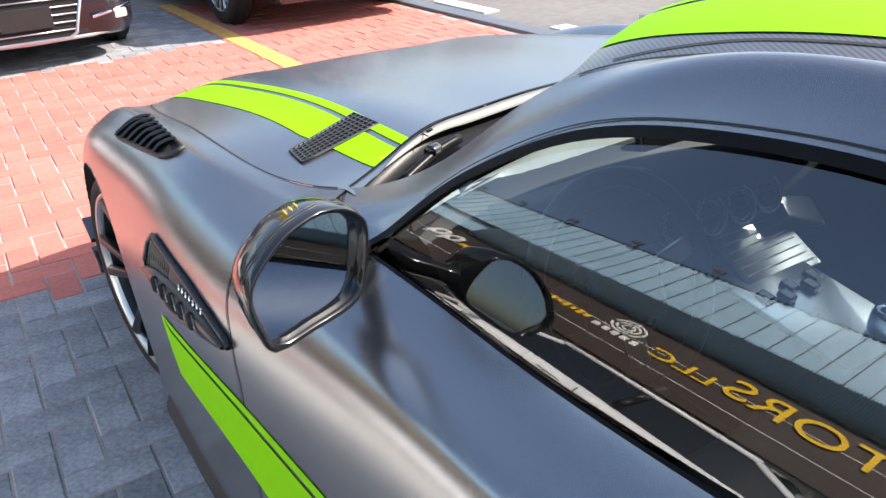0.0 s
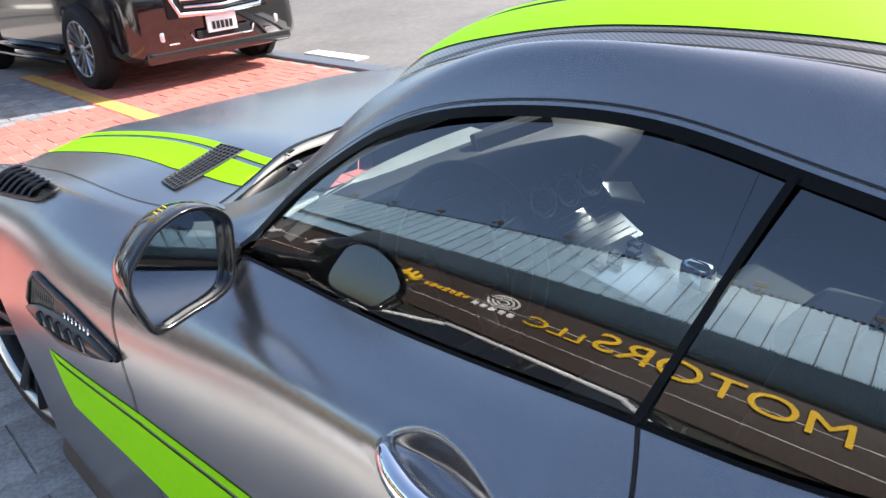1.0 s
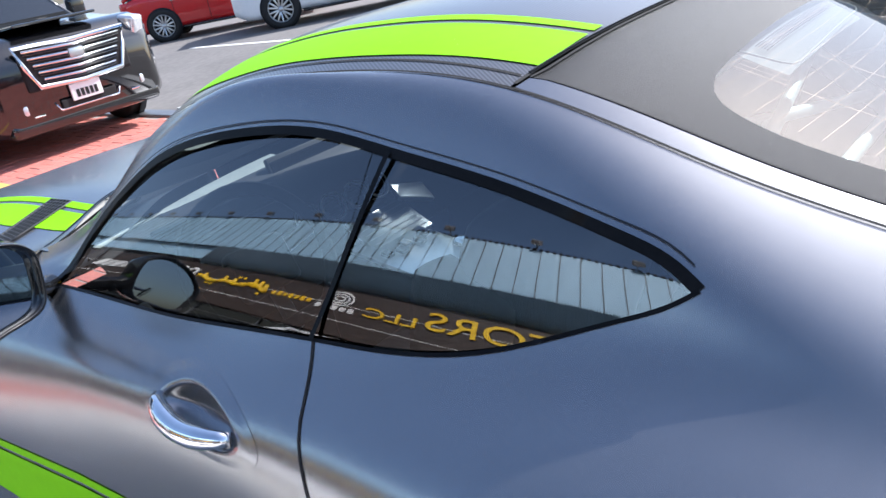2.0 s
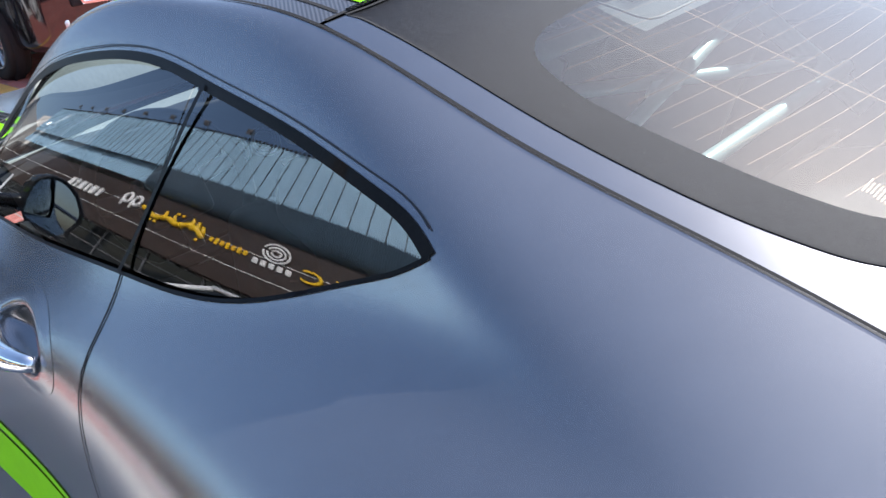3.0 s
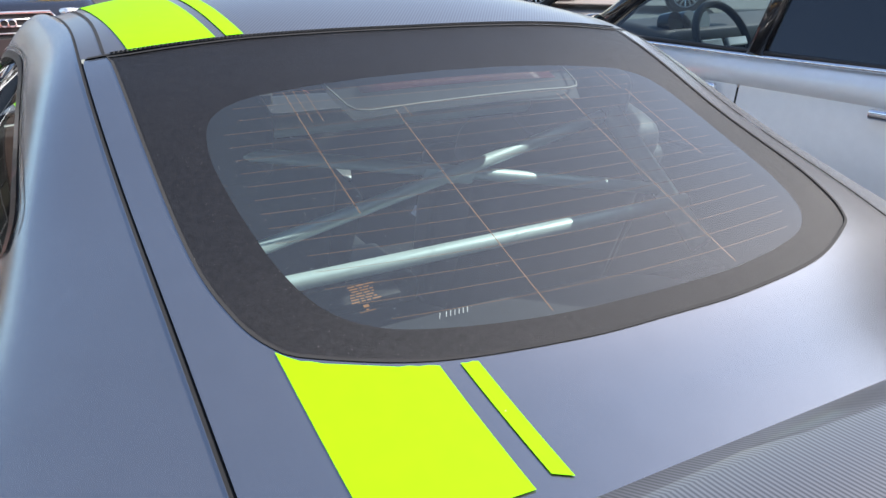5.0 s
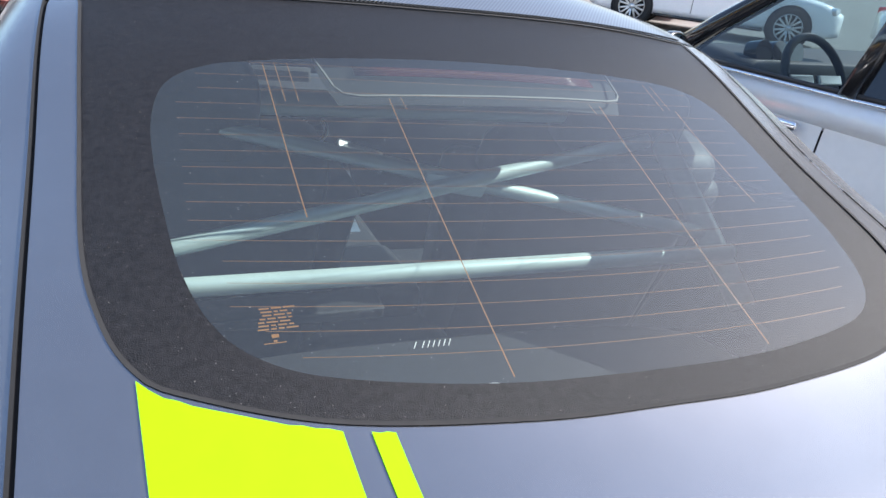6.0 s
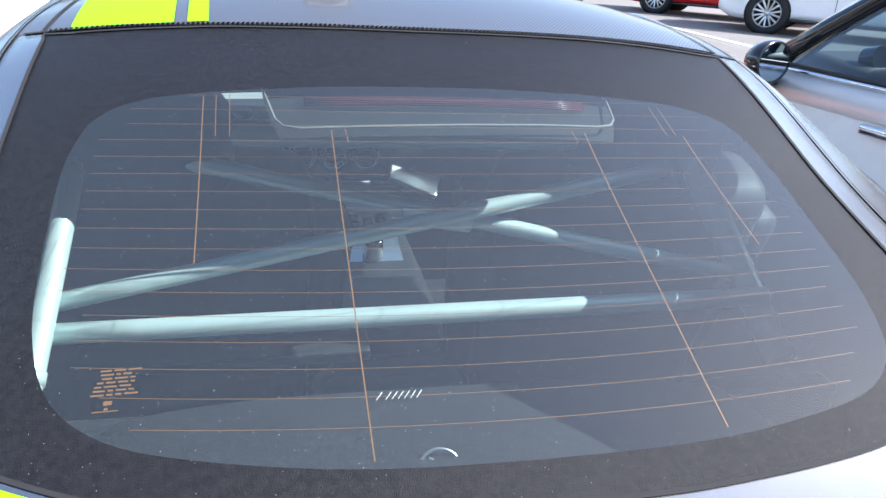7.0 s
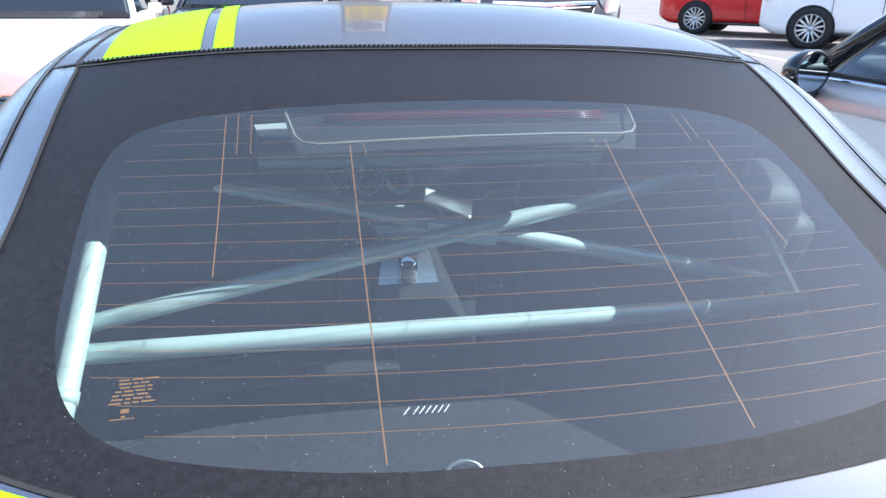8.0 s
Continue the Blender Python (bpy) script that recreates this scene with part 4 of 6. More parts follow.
# side vent behind the front wheel
def side_vent(s):
    def pt(y, z, out=0.0):
        p, n = side_point(y, z, out)
        return Vector((-p.x, p.y, p.z)) if s > 0 else p

    top, bot = lin([0.385, 0.581, 0.80, 0.84], [0.723, 0.753, 0.771, 0.70]), lin([0.385, 0.49, 0.65, 0.84], [0.718, 0.69, 0.66, 0.672])
    v = []
    ys = np.linspace(0.84, 0.386, 18)
    for y in ys:
        for k in range(6):
            z = float(top(y)) + (float(bot(y)) - float(top(y))) * k / 5
            v.append(pt(y, z, 0.003))
    vent = piece("side_vent", v, grid_faces(18, 6, flip=s < 0), M_DARK, car, "dark side vent behind the front wheel")
    edge = [pt(y, float(top(y)), 0.005) for y in ys] + [pt(y, float(bot(y)), 0.005) for y in ys[::-1]]
    v, f = tube(edge, 0.006, 8, closed=True)
    piece("vent_rim", v, f, M_RIMDARK, vent)
    # fine mesh in the front corner
    bars_bm = bmesh.new()
    for i in range(15):
        y = 0.795 - i * 0.0125
        za, zb = float(top(y)) - 0.004, float(lin([0.62, 0.80], [0.737, 0.690])(y))
        if za - zb > 0.004:
            for lean in (-0.012, 0.012):
                a, b = pt(y, za, 0.006), pt(y + lean, zb, 0.006)
                d = b - a
                bm_box(0.0022, 0.0022, d.length, Matrix.Translation((a + b) / 2) @ d.to_track_quat("Z", "Y").to_matrix().to_4x4(), bm=bars_bm)
    part("vent_mesh", bars_bm, M_MESH, vent)
    # plate towards the door
    v = []
    for y in np.linspace(0.66, 0.40, 10):
        for k in range(4):
            z0, z1 = float(top(y)) - 0.003, float(lin([0.40, 0.66], [0.716, 0.722])(y))
            v.append(pt(y, z0 + (z1 - z0) * k / 3, 0.008))
    piece("vent_plate", v, grid_faces(10, 4, flip=s < 0), M_TRIM, vent)
    # blade standing proud, with five slots
    mid = lin([0.386, 0.50, 0.65, 0.82], [0.717, 0.712, 0.706, 0.690])
    half = lin([0.386, 0.46, 0.60, 0.76, 0.82], [0.003, 0.017, 0.024, 0.017, 0.004])
    v = []
    for y in np.linspace(0.82, 0.388, 20):
        m0, h0 = float(mid(y)), float(half(y))
        for dz, out in ((1.0, 0.004), (0.95, 0.013), (0.0, 0.019), (-0.9, 0.015), (-1.0, 0.004)):
            v.append(pt(y, m0 + h0 * dz, out))
    blade = piece("vent_blade", v, grid_faces(20, 5, flip=s < 0), M_RIMDARK, vent)
    for i in range(5):
        y = 0.725 - i * 0.050
        a, b = pt(y, float(mid(y)) + 0.010, 0.0175), pt(y - 0.026, float(mid(y)) - 0.010, 0.0185)
        v, f = tube([a.lerp(b, t) for t in (0, 0.15, 0.85, 1)], [0.005, 0.0085, 0.0085, 0.005], 10)
        piece("vent_slot", v, f, M_DARK, blade)
        v, f = tube([a + Vector((0, -0.011, 0)), b + Vector((0, -0.011, 0))], 0.0022, 6)
        piece("slot_rim", v, f, M_STEEL, blade)
    # bright emblem letters, unreadable: bars
    for i in range(7):
        y = 0.60 - i * 0.018
        a, b = pt(y, 0.742, 0.010), pt(y - 0.004, 0.729 + 0.003 * (i % 2), 0.010)
        v, f = tube([a, b], 0.0028, 6)
        piece("emblem_bar", v, f, M_CHROME, vent)


for _s in (-1, 1):
    side_vent(_s)

# stripe along the sill: wide band with a thin dark gap near its top
for _s in (-1,):
    for _t0, _t1 in ((0.0, 0.11), (0.17, 1.0)):
        v = []
        ys = np.arange(0.775, -0.80, -0.025)
        for y in ys:
            ztop = float(lin([-0.8, 0.0, 0.36, 0.775], [0.62, 0.635, 0.625, 0.60])(y))
            zbot = ztop - float(lin([-0.8, 0.3, 0.73, 0.776], [0.165, 0.165, 0.13, 0.015])(y))
            for k in range(5):
                t = _t0 + (_t1 - _t0) * k / 4
                p, n = side_point(y, ztop + (zbot - ztop) * t, 0.0018)
                v.append(Vector((-p.x, p.y, p.z)) if _s > 0 else p)
        piece("sill_stripe", v, grid_faces(len(ys), 5, flip=_s < 0), M_GREEN, car, "lime green vinyl stripe")


# rocker blades in carbon below the doors
_v, _f = [], []
for y in np.linspace(1.06, -0.76, 30):
    w, z = side(y, 1.0)
    _v += [(-w, y, 0.205), (-w - 0.012, y, 0.17), (-w - 0.012, y, 0.15), (-w + 0.1, y, 0.13)]
both("rocker_blade", _v, grid_faces(30, 4, flip=True), M_TRIM, car, "black sill blade", smooth=False)


# door handles: scooped recess and chrome grip
def door_handle(s):
    def fix(p):
        return Vector((-p.x, p.y, p.z)) if s > 0 else Vector(p)

    n = 44
    prof = [(1.48, 0.0006), (1.28, 0.0014), (1.10, 0.0028), (1.0, 0.0024), (0.95, -0.004), (0.84, -0.022), (0.66, -0.036), (0.35, -0.041), (0.02, -0.042)]
    v = []
    for t, d in prof:
        for i in range(n):
            a = 2 * math.pi * i / n
            y = CUP[0] + CUP[2] * t * math.cos(a)
            p, nn = side_point(y, cup_z(y) + CUP[3] * t * math.sin(a), d)
            v.append(fix(p))
    f = []
    for r in range(len(prof) - 1):
        for i in range(n):
            j = (i + 1) % n
            q = (r * n + i, r * n + j, (r + 1) * n + j, (r + 1) * n + i)
            f.append(q if s > 0 else q[::-1])
    handle = piece("door_handle", v, f, M_PAINT, car, "scooped handle cup with a chrome grip")
    pts = []
    for t in np.linspace(0, 1, 14):
        y = -0.303 - 0.186 * t
        z = 0.853 - 0.010 * t - 0.012 * math.sin(t * math.pi)
        p, nn = side_point(y, z - 0.001, 0.004 + 0.020 * math.sin(t * math.pi) ** 0.5)
        pts.append(fix(p))
    v, f = tube(pts, [0.011 + 0.006 * min(1, 4 * min(i, 13 - i) / 13) for i in range(14)], 14)
    piece("grip", v, f, M_CHROME, handle, "polished chrome grip")


for _s in (-1, 1):
    door_handle(_s)


# door mirrors
def door_mirror(s):
    def fx(p):
        p = (1.15 * p[0] + 0.177 - OFF, 1.15 * p[1] + 0.1035, 1.15 * p[2] - 0.212)
        return Vector((-p[0], p[1], p[2])) if s > 0 else Vector(p)

    # shell: rounded outline at y of the glass, drawn forwards to a blunt nose
    out = [(-0.996, 0.976), (-1.011, 1.008), (-1.019, 1.04), (-1.014, 1.062), (-0.997, 1.079), (-0.976, 1.093), (-0.955, 1.101), (-0.918, 1.105), (-0.885, 1.095), (-0.864, 1.078), (-0.856, 1.06), (-0.859, 1.03), (-0.868, 0.992), (-0.89, 0.975), (-0.945, 0.974)]
    m = len(out)
    pts = []
    for i in range(m):
        p0, p1, p2, p3 = (Vector(out[(i + k - 1) % m]) for k in range(4))
        for t in (0, 0.33, 0.66):
            pts.append(0.5 * ((2 * p1) + (p2 - p0) * t + (2 * p0 - 5 * p1 + 4 * p2 - p3) * t * t + (3 * p1 - p0 - 3 * p2 + p3) * t**3))
    c = Vector((-0.938, 1.038))
    n = len(pts)

    def ringat(scale, y, shift=(0, 0)):
        return [fx((c.x + (p.x - c.x) * scale + shift[0], y + (p.x + 0.915) * 0.35, c.y + (p.y - c.y) * scale + shift[1])) for p in pts]

    prof = [(0.875, 0.012, 0), (0.885, 0.002, 0), (0.91, -0.003, 0), (0.965, -0.006, 0), (0.992, -0.004, 0), (1.0, 0.004, 0), (0.997, 0.024, 0), (0.955, 0.046, -0.002), (0.87, 0.070, -0.003), (0.70, 0.090, -0.003), (0.42, 0.102, -0.003), (0.1, 0.106, -0.003)]
    v = []
    for sc, y, dz in prof:
        v += ringat(sc, y - 0.02, (0, dz))
    f = []
    for r in range(len(prof) - 1):
        for i in range(n):
            j = (i + 1) % n
            q = (r * n + i, r * n + j, (r + 1) * n + j, (r + 1) * n + i)
            f.append(q if s < 0 else q[::-1])
    mirror = piece("door_mirror", v, f, M_BLACK, car, "gloss black door mirror with a chrome-like shell")
    g = ringat(0.885, -0.012)
    cc = fx((c.x, -0.012 + (c.x + 0.915) * 0.35, c.y))
    tip = [cc] + g
    piece("mirror_glass", tip, [(0, 1 + i, 1 + (i + 1) % n) if s > 0 else (0, 1 + (i + 1) % n, 1 + i) for i in range(n)], M_MIRROR, mirror, "mirror glass", smooth=False)
    foot = ((-0.845, 0.12, 0.955), (-0.82, 0.16, 0.935), (-0.79, 0.20, 0.915), (-0.76, 0.24, 0.90))
    v, f = tube([Vector(((OFF - p[0]) if s > 0 else (p[0] - OFF), p[1], p[2])) for p in foot], [0.026, 0.020, 0.018, 0.022], 12)
    piece("mirror_foot", v, f, M_BLACK, mirror)
    # two fine creases along the shell
    for q in (0.010, 0.016):
        v, f = tube([fx((p[0], q - 0.02 + (p[0] + 0.915) * 0.35, p[1])) for p in out[1:10]], 0.0016, 8)
        piece("shell_crease", v, f, M_TRIM, mirror)
    # small unreadable yellow print
    for k in range(3):
        x, z = -0.948 + 0.007 * k, 1.1025 + 0.0012 * k
        v, f = tube([fx((x, 0.006 + (x + 0.915) * 0.35, z)), fx((x + 0.002, 0.020 + (x + 0.915) * 0.35, z - 0.002))], 0.0014, 6)
        piece("sticker_bar", v, f, M_YELLOW, mirror)


for _s in (-1, 1):
    door_mirror(_s)


# ---------- wheels ----------
def wheel(x, y, r, width, s, parent, spokes=10, dark=True, rim_r=None, name="wheel", steer=0.0):
    """A wheel whose outer face is at x, on the side s."""
    rim_r = rim_r or r * 0.80
    hub = new(name)
    hub.parent = parent
    hub.matrix_basis = pose(x, y, r, 0, 0, steer) @ Matrix.Diagonal((1 if s > 0 else -1, 1, 1, 1))
    hub.empty_display_size = 0.05
    e = 0.0
    v, f = lathe([(rim_r * 0.98, e - 0.015), (rim_r + 0.006, e - 0.004), (r * 0.90, e + 0.004), (r * 0.965, e - 0.006), (r, e - 0.03), (r, e - width + 0.03), (r * 0.96, e - width), (rim_r, e - width)], 56)
    piece("tyre", v, f, M_TYRE, hub, "black rubber tyre")
    v, f = lathe([(rim_r * 0.995, e - 0.012), (rim_r * 0.985, e - 0.002), (rim_r * 0.955, e - 0.004), (rim_r * 0.935, e - 0.022)], 56)
    piece("rim_lip", v, f, M_SILVER, hub, "bright machined rim lip" if dark else "silver rim")
    v, f = lathe([(rim_r * 0.935, e - 0.022), (rim_r * 0.91, e - 0.05), (rim_r * 0.90, e - width * 0.7)], 56)
    piece("rim_barrel", v, f, M_RIMDARK if dark else M_SILVER, hub)
    v, f = lathe([(0.01, e - 0.13), (rim_r * 0.9, e - 0.13)], 40)
    piece("brake_backing", v, f, M_DARK, hub)
    v, f = lathe([(0.07, e - 0.10), (rim_r * 0.66, e - 0.10), (rim_r * 0.66, e - 0.115)], 40)
    piece("brake_disc", v, f, M_MESH, hub)
    mm = M_RIMDARK if dark else M_SILVER
    bm = bmesh.new()
    for i in range(spokes):
        a = 2 * math.pi * (i // 2) / (spokes // 2) + (0.22 if i % 2 else -0.22)
        b = 2 * math.pi * (i // 2) / (spokes // 2) + (0.10 if i % 2 else -0.10)
        p0 = Vector((e - 0.045, 0.03 * math.cos(b) + 0.02 * math.cos(b), 0.05 * math.sin(b)))
        p1 = Vector((e - 0.012, rim_r * 0.95 * math.cos(a), rim_r * 0.95 * math.sin(a)))
        d = p1 - p0
        m = Matrix.Translation((p0 + p1) / 2) @ d.to_track_quat("Z", "X").to_matrix().to_4x4()
        bm_box(0.03, 0.026 * r / 0.335, d.length, m, bevel=0.006, seg=2, bm=bm)
    part("spokes", bm, mm, hub, smooth=True)
    v, f = lathe([(0.001, e - 0.02), (0.035, e - 0.022), (0.05, e - 0.04), (0.06, e - 0.08)], 24)
    piece("hub_cap", v, f, mm, hub)
    return hub


for _s in (-1, 1):
    wheel(_s * 0.962, 1.47, 0.335, 0.27, _s, car, rim_r=0.285, steer=8)
    wheel(_s * 0.978, -1.16, 0.345, 0.31, _s, car, rim_r=0.285)
    for wy in WHEELS_Y:
        v = []
        for i in range(41):
            a = math.pi * (-0.12 + 1.24 * i / 40)
            for dx, rr in ((0.0, ARCH_R - 0.002), (0.02, ARCH_R - 0.012), (0.30, ARCH_R - 0.012), (0.32, 0.02)):
                y, z = wy + rr * math.cos(a), HUB_Z + rr * math.sin(a)
                p, _nn = side_point(y, max(z, 0.21), 0)
                base = abs(p.x) if dx < 0.01 else 0.95
                v.append((_s * (base - dx), y, max(z, 0.1)))
        piece("wheel_arch_liner", v, grid_faces(41, 4, flip=_s < 0), M_DARK, car)

# underbody and nose
piece("underbody", [(-0.93, -2.1, 0.17), (0.93, -2.1, 0.17), (0.93, 2.25, 0.17), (-0.93, 2.25, 0.17)], [(0, 1, 2, 3)], M_DARK, car, smooth=False)


def end_cap(name, y_end, fn, reach):
    """Closes the body beyond y_end: the section there, drawn in and rounded off."""
    w0 = r0(y_end)[0]
    vs = np.linspace(0, 1, 24)
    ws, zs = side(y_end, vs)
    ring_pts = [(-w, z) for w, z in zip(ws[::-1], zs[::-1])] + [(x, fn(x, y_end)) for x in np.linspace(-w0, w0, 31)[1:-1]] + [(w, z) for w, z in zip(ws, zs)]
    v, n = [], len(ring_pts)
    layers = ((0.0, 1.0), (0.35, 0.985), (0.65, 0.95), (0.85, 0.88), (0.97, 0.76), (1.0, 0.5))
    for d, k in layers:
        for x, z in ring_pts:
            bow = 1 - (x / 0.95) ** 2 * 0.5
            v.append((x * k, y_end + reach * d * bow, 0.5 + (z - 0.5) * k))
    f = []
    for i in range(len(layers) - 1):
        for j in range(n):
            q = (i * n + j, i * n + (j + 1) % n, (i + 1) * n + (j + 1) % n, (i + 1) * n + j)
            f.append(q if reach < 0 else q[::-1])
    last = tuple((len(layers) - 1) * n + j for j in range(n))
    f.append(last if reach < 0 else last[::-1])
    piece(name, v, f, M_PAINT, car)


end_cap("nose", 2.3, lambda x, y: hood_z(x, y), 0.22)
end_cap("tail", -2.15, lambda x, y: hatch_z(x, y), -0.14)
# dive planes at the front corners
for _s in (-1, 1):
    for _z in (0.33, 0.24):
        part("dive_plane", bm_box(0.09, 0.16, 0.016, pose(_s * 0.965, 1.98 - 0.06 * (_z < 0.3), _z, 8, 0, 0), bevel=0.006), M_BLACK, car)

# ---------- rear wing ----------
wing = new("rear_wing")
wing.parent = car
tagged(wing, "carbon fibre rear wing on two struts")
_v = []
for x in np.linspace(-0.72, 0.72, 41):
    drop = 0.02 * (abs(x) / 0.72) ** 4
    for cx, cz in ((0.0, 0.0), (-0.03, 0.016), (-0.10, 0.026), (-0.18, 0.026), (-0.27, 0.014), (-0.30, 0.008), (-0.27, 0.002), (-0.15, -0.006), (-0.04, -0.010), (0.0, 0.0)):
        _v.append((x, -1.72 + cx, 1.085 + cz - drop))
piece("wing_blade", _v, grid_faces(41, 10), M_WING, wing, "carbon fibre blade")
for _s in (-1, 1):
    part("wing_strut", bm_box(0.02, 0.16, 0.24, pose(_s * 0.36, -1.87, 0.99, 12, 0, 0), bevel=0.006), M_BLACK, wing)
    part("wing_end_plate", bm_box(0.012, 0.32, 0.12, pose(_s * 0.726, -1.87, 1.06), bevel=0.004), M_CARBON, wing)

# ---------- rear window: wires, print, brake lamp ----------
def wire(pts, w=0.0016, material=None, name="heating_wire"):
    P = [(x, y, hatch_z(x, y)) for x, y in pts]
    v, f = ribbon(P, [(0, -0.35, 1)] * len(P), w, lift=-0.0025)
    piece(name, v, f, material or M_COPPER, rear_glass)


for i in range(17):
    y0 = -1.364 + i * 0.0263
    xs = [x for x in np.linspace(-0.40, 0.40, 33) if clear_limit(x * 1.04, y0 - 0.02 + 0.04 * (x / 0.4) ** 2)]
    if len(xs) > 2:
        wire([(x, y0 - 0.012 + 0.035 * (x / 0.4) ** 2) for x in xs], 0.00048)
for x0, ya, x1, yb in ((-0.272, -0.94, -0.266, -1.197), (-0.132, -1.012, -0.128, -1.40), (0.168, -1.01, 0.158, -1.395), (0.304, -1.0, 0.307, -1.185)):
    wire([(x0 + (x1 - x0) * k / 8, ya + (yb - ya) * k / 8) for k in range(9)], 0.0011)
for x, ya, yb in ((-0.258, -0.939, -1.013), (-0.243, -0.94, -1.014), (-0.117, -1.008, -1.032), (0.152, -1.008, -1.028), (0.279, -0.945, -1.003), (0.292, -0.945, -1.0)):
    wire([(x, ya), (x + 0.002, yb)], 0.0008)
# approval print: unreadable, as short bars
random.seed(5)
for i in range(7):
    y = -1.303 - i * 0.0036
    x = -0.331 + random.uniform(0, 0.006)
    while x < -0.303:
        L = random.uniform(0.003, 0.010)
        wire([(x, y), (x + L, y - 0.0002)], 0.0017, M_COPPER, "approval_print")
        x += L + 0.0018
for y, xa, xb, w in ((-1.332, -0.321, -0.315, 0.004), (-1.339, -0.328, -0.310, 0.001), (-1.337, -0.320, -0.317, 0.002)):
    wire([(xa, y), (xb, y)], w, M_COPPER, "approval_print")
# third brake lamp under the glass top
_v = []
for t in np.linspace(0, 1, 12):
    y = -0.90 - 0.09 * t
    for q in np.linspace(-1, 1, 15):
        x = 0.014 + q * (0.222 - 0.02 * t**2)
        _v.append((x, y, hatch_z(x, y) - 0.010 - 0.014 * t))
lamp = piece("brake_lamp", _v, grid_faces(12, 15), M_LAMPBODY, car, "smoked high-level brake lamp behind the rear glass")
for i in range(5):
    v, f = tube([(x, -0.936 - i * 0.004, hatch_z(x, -0.936 - i * 0.004) - 0.010) for x in np.linspace(-0.16, 0.19, 9)], 0.0010, 6)
    piece("lamp_line", v, f, M_REDLENS, lamp)
_p = []
for x, y in ((-0.207, -0.92), (-0.200, -0.95), (-0.193, -0.98), (-0.184, -0.993), (-0.165, -0.998), (-0.08, -0.997), (0.02, -0.994), (0.12, -0.990), (0.195, -0.987), (0.213, -0.982), (0.221, -0.97), (0.224, -0.945), (0.226, -0.92)):
    _p.append((x, y, hatch_z(x, y) - 0.008))
v, f = tube(_p, 0.0016, 8)
piece("lamp_edge", v, f, M_STRIP, lamp)

# ---------- cabin ----------
cab = new("cabin_interior")
cab.parent = car
tagged(cab, "black leather cabin with silver details")
piece("cabin_floor", [(-0.72, -1.75, 0.30), (0.72, -1.75, 0.30), (0.72, 1.0, 0.30), (-0.72, 1.0, 0.30)], [(0, 1, 2, 3)], M_DARK, cab, smooth=False)
# dark inner lining of the sides below the sill
_v = []
for y in np.arange(-1.75, 0.6, 0.05):
    z = float(WSILL(min(max(y, WIN_R), WIN_F)))
    p, n = side_point(y, z if WIN_R < y < WIN_F else min(z, r0(y)[1] - 0.02))
    _v += [(p.x + 0.012, y, p.z - 0.012), (p.x - 0.02, y, p.z - 0.10), (-0.80, y, 0.6), (-0.76, y, 0.30)]
both("door_lining", _v, grid_faces(len(_v) // 4, 4, flip=True), M_LEATHER, cab)
# headlining
_v = []
for y in np.linspace(-0.76, 0.0, 20):
    for q in np.linspace(-1, 1, 21):
        w = q * (r0(y)[0] - 0.01)
        _v.append((w, y, roof_z(w, y) - 0.022))
piece("headlining", _v, grid_faces(20, 21), M_DARK, cab)
_v = []
for y in np.linspace(-1.03, 0.24, 60):
    v0, v1 = 0.02, max(v_at(y, float(WTOP(y))) - 0.008, 0.03)
    for k in range(4):
        w, z = side(y, v0 + (v1 - v0) * k / 3)
        _v.append((-float(w) + 0.012, y, float(z) - 0.012))
both("pillar_lining", _v, grid_faces(60, 4, flip=True), M_DARK, cab)
# rear quarter lining behind the side windows
_v = []
for y in np.linspace(-1.9, -0.80, 20):
    for k in range(5):
        v = 0.02 + (v_at(y, 0.95 if y > -1.2 else 0.8) - 0.02) * k / 4 if y < -1.05 else 0.02 + max(v_at(y, float(WTOP(y))) - 0.03, 0.02) * k / 4
        w, z = side(y, v)
        _v.append((-float(w) + 0.014, y, float(z) - 0.014))
both("quarter_lining", _v, grid_faces(20, 5, flip=True), M_DARK, cab)
# boot floor and bulkhead
part("boot_floor", bm_box(1.3, 0.75, 0.04, pose(0, -1.52, 0.70), bevel=0.01), M_DARK, cab)
part("boot_trim_panel", bm_box(0.40, 0.055, 0.02, pose(-0.265, -0.86, 0.80, 12, 0, 2), bevel=0.004), M_TRIM, cab)
for _s in (-1, 1):
    part("door_pull", bm_box(0.02, 0.16, 0.075, pose(_s * 0.735, -0.08, 0.82, 25, 0, 0), bevel=0.008), M_SILVER, cab, "satin silver door pull", smooth=True)
# load cover with slanted white marks and a latch ring
def cover_z(y):
    return 0.829 - 0.19 * (y + 1.044)


cover = piece("load_cover", [(x, y, cover_z(y) - 0.004 - 0.03 * (abs(x) / 0.42) ** 4) for y in np.linspace(-1.40, -1.01, 10) for x in np.linspace(-0.43, 0.43, 19)], grid_faces(10, 19, flip=True), M_LEATHER, cab, "dark load cover with white marks and a latch ring")
for i in range(7):
    x = -0.078 + i * 0.0078 + (0.004 if i else 0)
    v, f = tube([(x, -1.050, cover_z(-1.050) + 0.001), (x + 0.009, -1.034, cover_z(-1.034) + 0.004)], 0.0007, 6)
    piece("slanted_mark", v, f, M_WHITEMARK, cover)
v, f = tube([(-0.031 + 0.022 * math.cos(a), -1.205 + 0.010 * math.sin(a), 0.846 + 0.016 * math.sin(a)) for a in np.linspace(0, 2 * math.pi, 28, endpoint=False)], 0.0020, 8, closed=True)
latch = piece("latch_ring", v, f, M_SILVER, cover, "silver latch ring")
